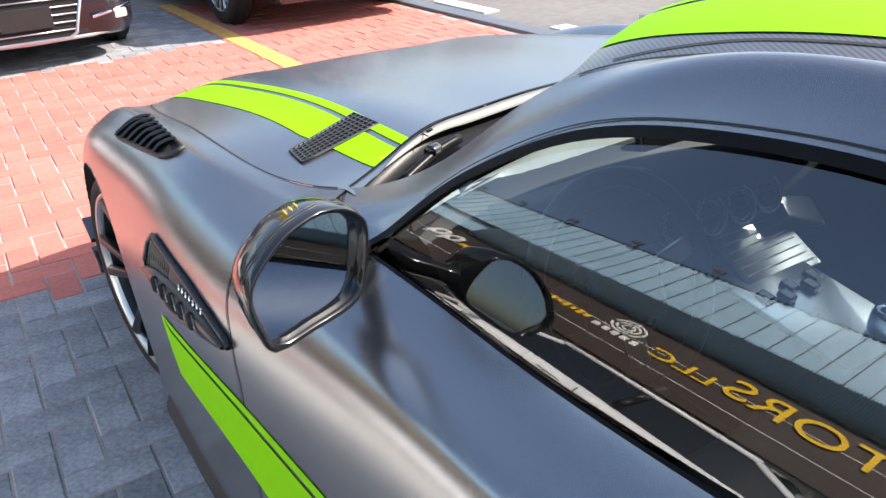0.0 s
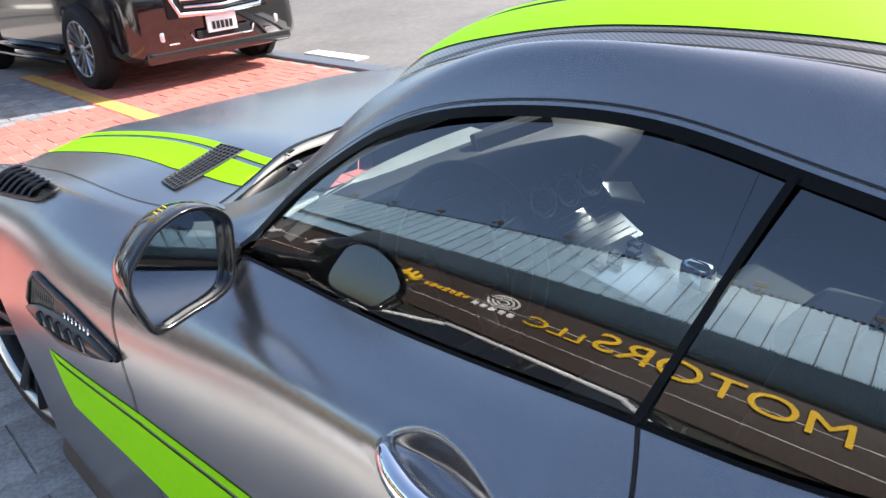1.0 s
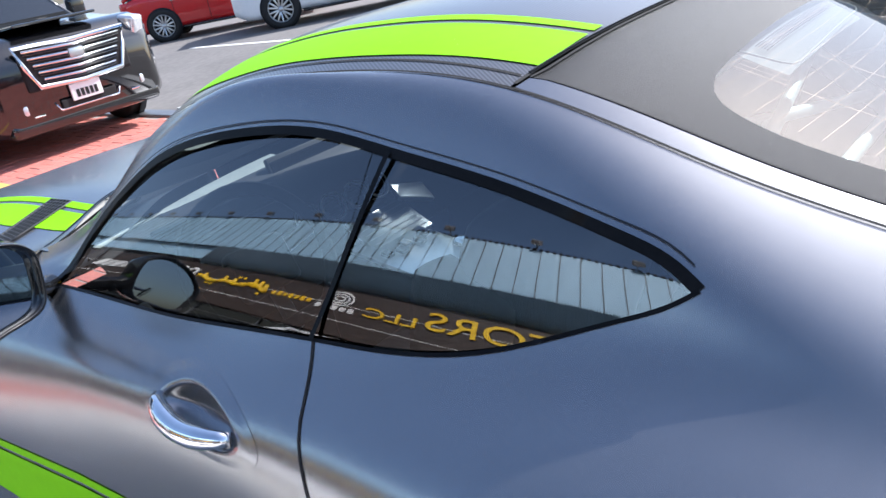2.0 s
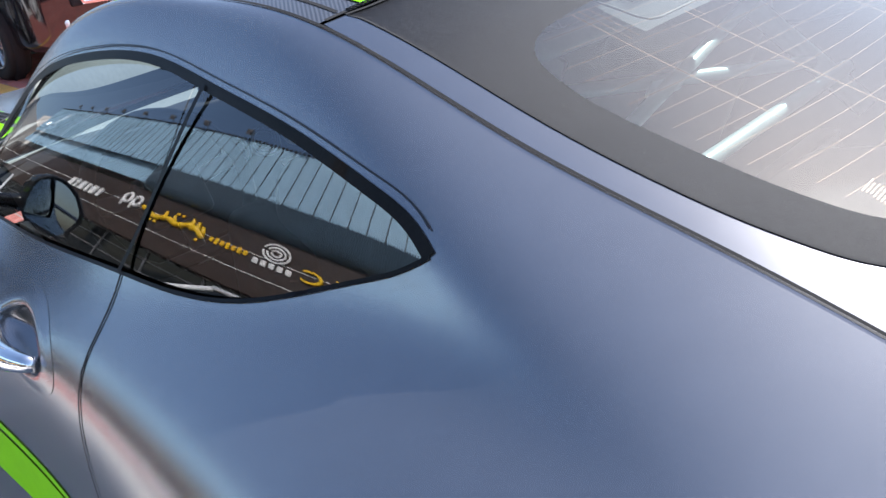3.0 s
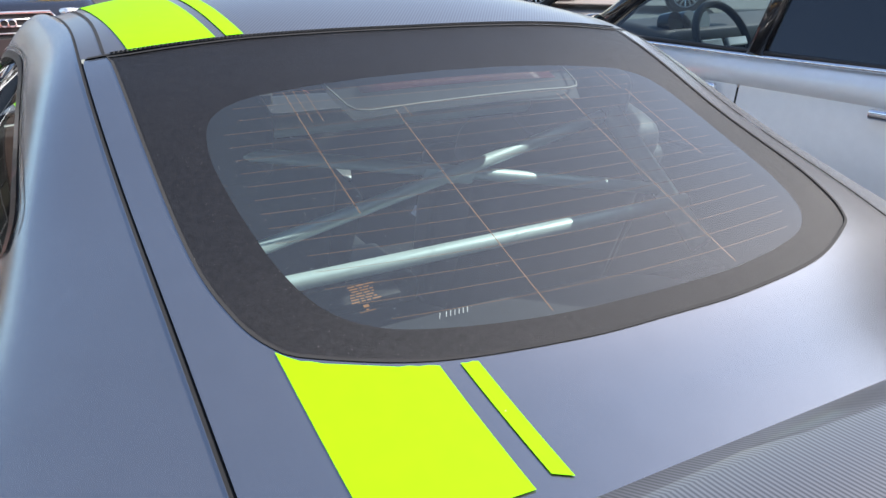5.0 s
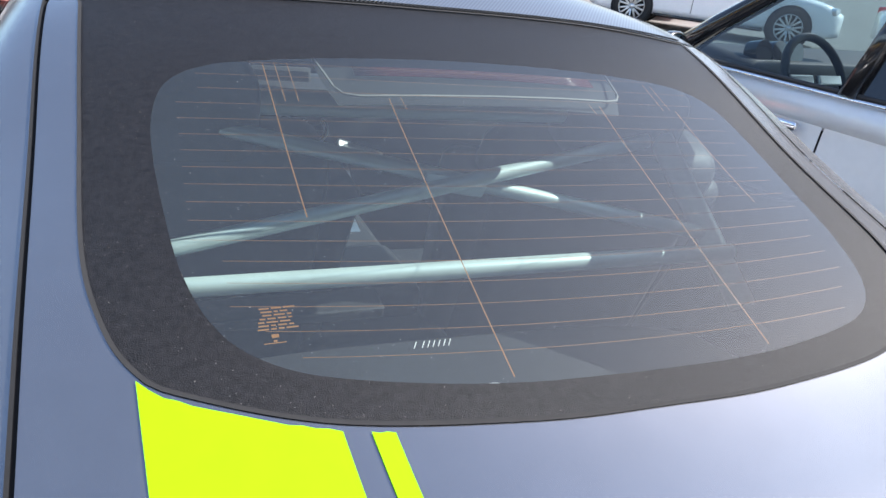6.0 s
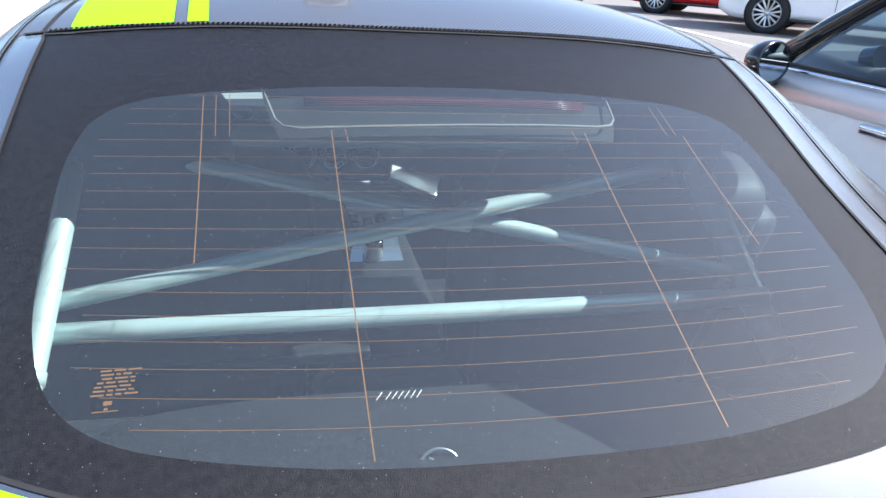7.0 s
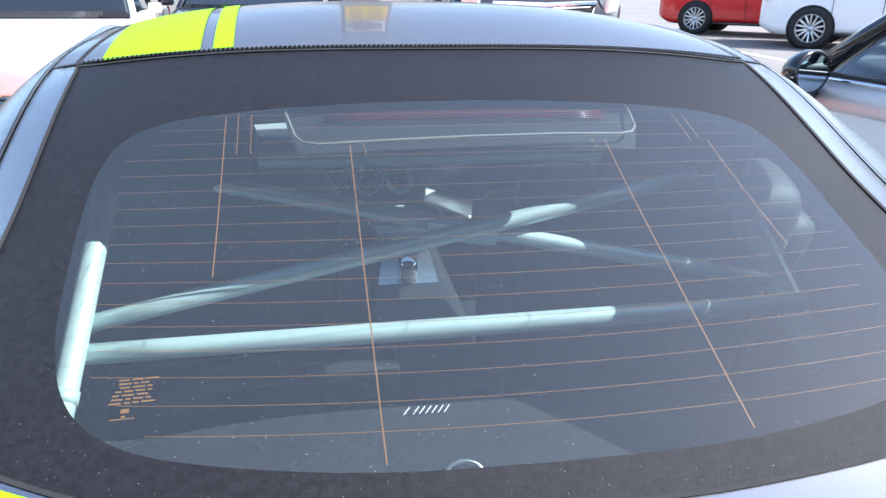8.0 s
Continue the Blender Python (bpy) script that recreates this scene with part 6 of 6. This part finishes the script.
# dark saloon with a tall barred grille
def dark_saloon():
    c = plain_vehicle("dark_saloon", "dark blue executive saloon with a tall chrome grille, parked opposite", "car", (-0.80, 7.40, 0), 180 + 6.0, M_CARBLUE,
        [(0.98, 0.70, 0.24, 0.62), (0.88, 0.86, 0.20, 0.74), (0.55, 0.95, 0.18, 0.84), (-0.1, 0.96, 0.18, 0.92), (-0.7, 0.97, 0.18, 0.96), (-3.0, 0.97, 0.18, 0.98), (-4.0, 0.90, 0.24, 0.95)],
        [(-0.5, 0.86, 0.82, 0.94, 0.99), (-1.35, 0.88, 0.62, 0.96, 1.42), (-2.7, 0.88, 0.62, 0.97, 1.43), (-3.6, 0.82, 0.72, 0.96, 1.02)],
        [(-1.3, 0.63, 1.42), (-2.0, 0.66, 1.455), (-2.75, 0.63, 1.425)], (0.0, -3.0), 1.005, 0.35)
    v = []
    for x, z in ((-0.44, 0.73), (0.44, 0.73), (0.50, 0.66), (0.36, 0.27), (0.30, 0.235), (-0.30, 0.235), (-0.36, 0.27), (-0.50, 0.66)):
        v.append((x, 1.035 - 0.10 * (z - 0.24), z))
    back = [(x, y - 0.12, z) for x, y, z in v]
    g = piece("grille", v + back, [tuple(range(8))] + [(i, i + 8, (i + 1) % 8 + 8, (i + 1) % 8) for i in range(8)], M_DARK, c, "tall six-sided grille with chrome bars", smooth=False)
    t, f = tube(v, 0.015, 8, closed=True)
    piece("grille_frame", t, f, M_SILVER, g)
    for i in range(7):
        z = 0.30 + i * 0.062
        k = 0.345 + 0.14 * (z - 0.27) / 0.4
        t, f = tube([(-k, 1.041 - 0.10 * (z - 0.24), z), (k, 1.041 - 0.10 * (z - 0.24), z)], 0.007, 6)
        piece("grille_bar", t, f, M_SILVER, g)
    for i in range(4):
        t, f = lathe([(0.032, 0.0), (0.042, 0.008), (0.032, 0.012)], 24, axis="z")
        ob = piece("badge_ring", t, f, M_CHROME, g, "plain chrome ring")
        ob.matrix_basis = pose(-0.099 + i * 0.066, 1.012, 0.64, -90, 0, 0)
    part("plate_holder", bm_box(0.40, 0.02, 0.17, pose(0, 1.04, 0.42), bevel=0.004), M_TRIM, c, "empty black plate holder")
    for s in (-1, 1):
        part("headlamp", bm_box(0.40, 0.26, 0.14, pose(s * 0.70, 0.78, 0.66, 8, s * 6, -s * 30), bevel=0.05, seg=3), M_LAMP, c, "clear headlamp", smooth=True)
        part("side_reflector", bm_box(0.03, 0.10, 0.08, pose(s * 0.885, 0.68, 0.66, 0, 0, -s * 14), bevel=0.01), M_AMBER, c)
        t, f = tube([(s * 0.52, 1.0, 0.37), (s * 0.70, 0.965, 0.395), (s * 0.88, 0.885, 0.43)], 0.014, 8)
        piece("bumper_trim", t, f, M_CHROME, c)
        part("fog_lamp", bm_box(0.14, 0.06, 0.08, pose(s * 0.76, 0.92, 0.365, 0, 0, -s * 24), bevel=0.02), M_LAMP, c, smooth=True)
        part("door_mirror", bm_box(0.18, 0.12, 0.13, pose(s * 1.02, -0.85, 1.03), bevel=0.04, seg=3), M_CARBLUE, c, smooth=True)
    t, f = tube([(-0.80, 0.86, 0.24), (-0.5, 0.97, 0.225), (0, 1.0, 0.22), (0.5, 0.97, 0.225), (0.80, 0.86, 0.24)], 0.016, 8)
    piece("lower_lip", t, f, M_SILVER, c)


dark_saloon()


# pale silver car parked alongside: its near side is a detailed wall of panels
def silver_hatchback():
    X = 1.50
    c = thing("silver_hatchback", "pale silver car with black mirrors parked beside the coupe", "car", (0.198, 0, 0), 8.53)
    c.scale = (1, 1, 0.967)
    prof = lin([0.0, 0.25, 0.5, 0.75, 0.95, 1.045], [0.10, 0.03, 0.0, -0.01, 0.01, 0.045])

    def panel(name, ya, yb, za, zb, material, dx=0.0, label=""):
        v = []
        for y in np.linspace(ya, yb, 14):
            for z in np.linspace(za, zb, 14):
                v.append((X + float(prof(z)) - dx + 0.012 * ((y + 0.2) / 1.5) ** 2, y, z))
        return piece(name, v, grid_faces(14, 14, flip=True), material, c, label)

    for nm, ya, yb in (("front_door", -0.268, 0.592), ("rear_door", -1.02, -0.276), ("rear_fender", -2.4, -1.028), ("front_fender", 0.60, 1.62)):
        panel(nm, ya, yb, 0.28, 1.038 if yb < 0.9 else 0.80, M_CARSILVER)
    part("inner_body", bm_box(1.72, 2.9, 0.70, pose(X + 0.96, -0.85, 0.62), bevel=0.05), M_DARK, c)
    part("hood", bm_box(1.60, 1.05, 0.12, pose(X + 0.97, 1.10, 0.80, -5, 0, 0), bevel=0.05, seg=3), M_CARSILVER, c, smooth=True)
    part("far_side", bm_box(0.10, 3.9, 0.50, pose(X + 1.86, -0.35, 0.52), bevel=0.03), M_CARSILVER, c)
    part("sill", bm_box(0.12, 3.0, 0.12, pose(X + 0.10, 0.0, 0.26), bevel=0.03), M_BLACK, c)
    v, f = tube([(X + 0.035, y, 1.045 + 0.012 * (y < -0.3) * (-0.3 - y)) for y in np.linspace(0.50, -2.2, 30)], 0.010, 8)
    piece("belt_trim", v, f, M_CHROME, c, "bright trim below the windows")
    v, f = tube([(X + 0.045, y, 1.062) for y in np.linspace(0.50, -2.2, 30)], 0.008, 8)
    piece("belt_seal", v, f, M_TRIM, c)

    def pane(name, a, b, cc, d, m=None):
        return piece(name, [a, b, cc, d], [(0, 1, 2, 3)], m or M_CLEAR, c, "", smooth=False)

    zt = 1.52

    def wx(z):
        return X + 0.045 + (z - 1.05) * 0.42

    w = pane("front_window", (wx(1.05), -0.27, 1.05), (wx(1.05), 0.44, 1.05), (wx(zt), -0.06, zt), (wx(zt), -0.31, zt))
    w.visible_shadow = False
    tagged(w, "clear front door glass")
    w = pane("rear_window", (wx(1.05), -1.20, 1.05), (wx(1.05), -0.33, 1.05), (wx(zt), -0.37, zt), (wx(zt), -1.15, zt), M_CARGLASS)
    v, f = tube([(wx(1.05) + 0.02, 0.50, 1.05), (wx(1.2) + 0.01, 0.34, 1.20), (wx(1.35) + 0.01, 0.16, 1.35), (wx(zt) + 0.01, -0.05, zt + 0.02)], [0.05, 0.042, 0.038, 0.036], 10)
    piece("front_pillar", v, f, M_BLACK, c, "gloss black windscreen pillar")
    v, f = tube([(wx(1.05), -0.30, 1.05), (wx(zt), -0.34, zt)], 0.036, 10)
    piece("door_pillar", v, f, M_BLACK, c)
    v, f = tube([(wx(1.05), -1.25, 1.05), (wx(zt), -1.2, zt)], 0.05, 10)
    piece("rear_pillar", v, f, M_BLACK, c)
    part("roof", bm_box(1.34, 2.2, 0.09, pose(X + 0.95, -1.1, zt + 0.06), bevel=0.04, seg=3), M_CARSILVER, c, smooth=True)
    part("tail_panel", bm_box(1.74, 0.14, 0.80, pose(X + 0.96, -2.36, 0.64), bevel=0.06, seg=3), M_CARSILVER, c, smooth=True)
    part("nose_panel", bm_box(1.66, 0.16, 0.50, pose(X + 0.97, 1.60, 0.52), bevel=0.07, seg=3), M_CARSILVER, c, smooth=True)
    pane("rear_screen", (X + 0.10, -2.34, 1.04), (X + 1.78, -2.34, 1.04), (X + 1.58, -2.15, zt), (X + 0.32, -2.15, zt), M_CARGLASS)
    for sx in (0.16, 1.74):
        v, f = tube([(X + sx, -2.32, 1.03), (X + sx + (0.14 if sx < 1 else -0.14), -2.12, zt + 0.02)], 0.05, 10)
        piece("rear_pillar", v, f, M_CARSILVER, c)
    for sx in (0.05, 1.86):
        v, f = tube([(X + sx, 0.6, 0.98), (X + sx, -2.3, 0.98)], 0.06, 10)
        piece("shoulder", v, f, M_CARSILVER, c)
    pane("windscreen", (X + 0.10, 0.54, 1.05), (X + 1.75, 0.54, 1.05), (X + 1.55, -0.02, zt), (X + 0.30, -0.02, zt)).visible_shadow = False
    pane("far_window", (X + 1.78, -1.2, 1.05), (X + 1.78, 0.66, 1.05), (X + 1.58, -0.02, zt), (X + 1.58, -1.2, zt)).visible_shadow = False
    # cabin seen through the glass
    d = part("dashboard", bm_box(1.50, 0.36, 0.20, pose(X + 0.93, 0.36, 0.99, 6, 0, 0), bevel=0.06, seg=3), M_LEATHER, c, smooth=True)
    for i in range(3):
        part("instrument_pod", bm_cyl(0.05, 0.05, 0.06, pose(X + 0.30 + 0.10 * i, 0.28, 1.10, 75, 0, 0), seg=20), M_BLACK, d, smooth=True)
    pts = [pose(X + 0.42, 0.08, 1.03, 62, 0, 0) @ Vector((0.18 * math.cos(a), 0.18 * math.sin(a), 0)) for a in np.linspace(0, 2 * math.pi, 32, endpoint=False)]
    v, f = tube(pts, 0.017, 10, closed=True)
    sw = piece("steering_wheel", v, f, M_LEATHER, c, "black steering wheel")
    for a in (0, 180, 270):
        part("wheel_spoke", bm_box(0.14, 0.04, 0.02, pose(X + 0.42, 0.08, 1.03, 62, 0, 0) @ pose(0.09 * math.cos(radians(a)), 0.09 * math.sin(radians(a)), 0, 0, 0, a), bevel=0.006), M_SILVER, sw)
    for sx in (0.42, 1.32):
        part("seat_back", bm_box(0.48, 0.16, 0.70, pose(X + sx, -0.42, 0.98, 12, 0, 0), bevel=0.06, seg=3), M_LEATHER, c, smooth=True)
        part("head_rest", bm_box(0.26, 0.10, 0.18, pose(X + sx, -0.50, 1.42, 8, 0, 0), bevel=0.04, seg=3), M_LEATHER, c, smooth=True)
    part("inner_mirror", bm_box(0.26, 0.04, 0.07, pose(X + 0.93, 0.12, 1.46), bevel=0.02), M_BLACK, c, smooth=True)
    # door mirror: rounded black shell with glass facing back
    at = pose(1.39, 0.358, 1.079, 90, 0, 14)
    v, f = lathe([(0.001, -0.075), (0.045, -0.068), (0.078, -0.045), (0.096, -0.01), (0.099, 0.015), (0.092, 0.026), (0.083, 0.020)], 36, axis="z")
    m = piece("door_mirror", [at @ Vector((p[0], p[1] * 0.80, p[2])) for p in v], f, M_BLACK, c, "gloss black door mirror")
    v, f = lathe([(0.001, 0.0), (0.084, 0.0)], 36, axis="z")
    piece("mirror_glass", [at @ Vector((p[0], p[1] * 0.80, 0.021)) for p in v], f, M_MIRROR, m, "mirror glass", smooth=False)
    v, f = tube([(1.43, 0.39, 1.03), (1.48, 0.43, 1.0), (1.55, 0.46, 0.985)], [0.036, 0.032, 0.038], 12)
    piece("mirror_foot", v, f, M_BLACK, m)
    for y in (-0.10, -0.86):
        h = part("door_handle", bm_box(0.03, 0.20, 0.035, pose(X - 0.022, y, 0.92), bevel=0.013, seg=3), M_CHROME, c, "chrome door handle", smooth=True)
    for ya in (-1.50, 1.15):
        wheel(X + 0.02, ya, 0.37, 0.25, -1, c, spokes=10, dark=False, rim_r=0.27)
        v, f = lathe([(0.43, -0.10), (0.43, 0.012), (0.02, 0.012)], 36)
        piece("wheel_arch", [(X + 0.005 - p[0], ya + p[1], 0.40 + p[2]) for p in v], f, M_DARK, c)
    return c


silver_hatchback()

# road vehicles on the far kerb
ROAD_RISE = 0.17


def far_car(name, label, category, loc, rz, paint, kind, scale=1.0):
    h = {"hatch": 1.50, "saloon": 1.46, "suv": 1.75}[kind]
    lo = 0.22 if kind != "suv" else 0.30
    belt = 0.92 if kind != "suv" else 1.08
    c = plain_vehicle(name, label, category, loc, rz, paint,
        [(2.1, 0.70, lo + 0.05, 0.62), (1.9, 0.83, lo, 0.74), (1.2, 0.88, lo, belt - 0.08), (0.6, 0.89, lo, belt), (-1.3, 0.89, lo, belt + 0.03), (-1.9, 0.86, lo, belt), (-2.1, 0.76, lo + 0.1, belt - 0.12)],
        [(0.95, 0.80, 0.76, belt - 0.03, belt + 0.03), (0.2, 0.82, 0.60, belt, h - 0.04), (-1.1, 0.82, 0.60, belt, h - 0.03), (-2.0 if kind != "saloon" else -1.75, 0.78, 0.68, belt, belt + (0.25 if kind != "saloon" else 0.05))],
        [(0.25, 0.60, h - 0.03), (-0.4, 0.63, h), (-1.2, 0.60, h - 0.03)], (1.30, -1.28), 0.925, 0.325)
    for s in (-1, 1):
        part("tail_lamp", bm_box(0.16, 0.22, 0.16, pose(s * 0.76, -1.98, 0.82, 0, 0, s * 30), bevel=0.04), M_TAIL, c, "red tail lamp", smooth=True)
        part("headlamp", bm_box(0.20, 0.30, 0.12, pose(s * 0.70, 1.86, 0.66, 0, 0, -s * 25), bevel=0.04), M_LAMP, c, smooth=True)
        part("door_mirror", bm_box(0.14, 0.09, 0.11, pose(s * 0.98, 0.55, belt + 0.05), bevel=0.03), paint, c, smooth=True)
        for y in (0.0, -0.85):
            part("door_handle", bm_box(0.02, 0.16, 0.025, pose(s * 0.893, y - 0.1, 0.80), bevel=0.008), M_CHROME, c)
        for y in (0.62, -0.28, -1.0):
            part("door_seam", bm_box(0.006, 0.008, 0.55, pose(s * 0.89, y, 0.60)), M_DARK, c)
    c.scale = (scale, scale, scale)
    return c


# rear wheels at the measured places: local rear axle is 1.28 behind the centre
far_car("white_hatchback", "white hatchback parked along the far kerb", "car", (10.3, 10.75, ROAD_RISE), 180 + 48, M_CARWHITE, "hatch", 1.10)
far_car("red_hatchback", "bright red hatchback parked along the far kerb", "car", (9.85, 14.4, ROAD_RISE), 180 + 48, M_CARRED, "hatch", 1.05)
far_car("white_saloon", "white saloon parked along the far kerb", "car", (14.1, 7.3, ROAD_RISE), 180 + 48, M_CARWHITE, "saloon", 1.0)
far_car("white_saloon", "white saloon parked alongside, mirrored in the coupe's windows", "car", (-4.0, 1.2, 0), 0, M_CARWHITE, "saloon", 1.0).scale = (1, 1, 0.86)
far_car("white_hatchback", "white hatchback parked beside the dark saloon, nose forward", "car", (-2.9, 7.8, 0), 180 + 4, M_CARWHITE, "hatch", 1.0)

# ---------- paving, road and kerb ----------
road = piece("road", [(3.42, -60, 0.004), (6.6, -60, ROAD_RISE), (6.6, 80, ROAD_RISE), (3.42, 80, 0.004), (24, -60, ROAD_RISE), (24, 80, ROAD_RISE)], [(0, 1, 2, 3), (1, 4, 5, 2)], M_ASPHALT, None, "pale worn asphalt road", smooth=False)
tagged(road, "", "road", "", "structure")
edge = part("kerb_road", bm_box(0.22, 60, 0.10, pose(3.30, 10, -0.02), bevel=0.015), M_STEEL, None)
tagged(edge, "low grey kerb between paving and road", "kerb", "", "structure")
M_LINE = mat("white_road_paint", (0.78, 0.77, 0.74), rough=0.8, noise_scale=5, noise_amt=0.12, bump=0.2, bump_scale=90)
M_YLINE = mat("yellow_road_paint", (0.80, 0.43, 0.10), rough=0.8, noise_scale=5, noise_amt=0.15, bump=0.3, bump_scale=90)
lines = thing("road_marking", "white painted kerb blocks along the road", "marking", (0, 0, 0), 0, "", "structure")
for i in range(10):
    part("white_block", bm_box(0.20, 1.0, 0.03, pose(3.56, -4.2 + i * 2.05 + 0.35, 0.02), bevel=0.006), M_LINE, lines)
for i in range(6):
    z = ROAD_RISE + 0.006
    piece("bay_line", [(6.9, -3 + i * 5.6, z), (6.9, 0.6 + i * 5.6, z), (7.02, 0.6 + i * 5.6, z), (7.02, -3 + i * 5.6, z)], [(3, 2, 1, 0)], M_LINE, lines, smooth=False)

base = piece("paving_bed", [(-5.1, -4, -0.0015), (3.3, -4, -0.0015), (3.3, 14, -0.0015), (-5.1, 14, -0.0015)], [(0, 1, 2, 3)], M_SAND, None, "sand bed in the joints of the paving", smooth=False)
tagged(base, "", "paving", "", "structure")


def paver_mesh(name, lx, ly, material):
    g, b, h = 0.0024, 0.0045, 0.002
    a, c = lx / 2 - g, ly / 2 - g
    v = [(-a, -c, -0.02), (a, -c, -0.02), (a, c, -0.02), (-a, c, -0.02), (-a, -c, h - b), (a, -c, h - b), (a, c, h - b), (-a, c, h - b), (-a + b, -c + b, h), (a - b, -c + b, h), (a - b, c - b, h), (-a + b, c - b, h)]
    f = [(8, 9, 10, 11)]
    for k in (0, 4):
        for i in range(4):
            j = (i + 1) % 4
            f.append((k + i, k + j, k + 4 + j, k + 4 + i))
    return v, f


def zone(x, y):
    """Colour of the paving at a place."""
    if x < -2.15 and y < 3.0:
        return "p"
    if y < 2.25:
        return "g"
    if x < 0.95 and y > 6.45 + 0.12 * x:
        return "g"
    return "r"


S = 0.115
MATS = {"r": M_RED, "g": M_GREY, "p": M_PALE}
near_mesh, joined = {}, {"r": ([], []), "g": ([], []), "p": ([], [])}
paving = thing("paving", "red and grey concrete pavers laid in herringbone", "paving", (0, 0, 0), 0, "", "structure")
near_count = 0
TV = {o: paver_mesh("paver", *((2 * S, S) if o == "h" else (S, 2 * S)), M_RED) for o in "hv"}
for gx in range(-46, 30):
    for gy in range(-30, 78):
        k = (gx - gy) % 4
        # herringbone: cells 0 and 1 lie along x, cells 2 and 3 along y
        if k == 0:
            o, cx, cy = "h", (gx + 1) * S, (gy + 0.5) * S
        elif k == 3:
            o, cx, cy = "v", (gx + 0.5) * S, (gy + 1) * S
        else:
            continue
        if not (-5.0 < cx < 3.15 and -3.2 < cy < 9.0):
            continue
        zc = zone(cx, cy)
        dz = 0.0025 * math.sin(gx * 12.9898 + gy * 78.233)
        if -1.75 < cx < -0.95 and 0.35 < cy < 2.75 and near_count < 300:
            key = (o, zc)
            if key not in near_mesh:
                near_mesh[key] = mesh_data("paver", *TV[o], MATS[zc], smooth=False)
            ob = new("paver", near_mesh[key])
            ob.parent = paving
            ob.matrix_basis = Matrix.Translation((cx, cy, dz))
            near_count += 1
        else:
            vs, fs = joined[zc]
            n0 = len(vs)
            vs += [(p[0] + cx, p[1] + cy, p[2] + dz) for p in TV[o][0]]
            fs += [tuple(i + n0 for i in q) for q in TV[o][1]]
for zc, (vs, fs) in joined.items():
    ob = piece("paver_field", vs, fs, MATS[zc], paving, {"r": "red concrete pavers", "g": "grey concrete pavers", "p": "pale concrete pavers"}[zc], smooth=False)
    tagged(ob, kind="stuff")

stripe = piece("bay_stripe", [(0.955 + 0.165 * k, 5.06 + 0.06 * i, 0.0062) for i in range(70) for k in (0, 1)], [(2 * i, 2 * i + 1, 2 * i + 3, 2 * i + 2) for i in range(69)], M_YLINE, None, "faded yellow painted bay line on the pavers", smooth=False)
tagged(stripe, "", "marking", "", "structure")
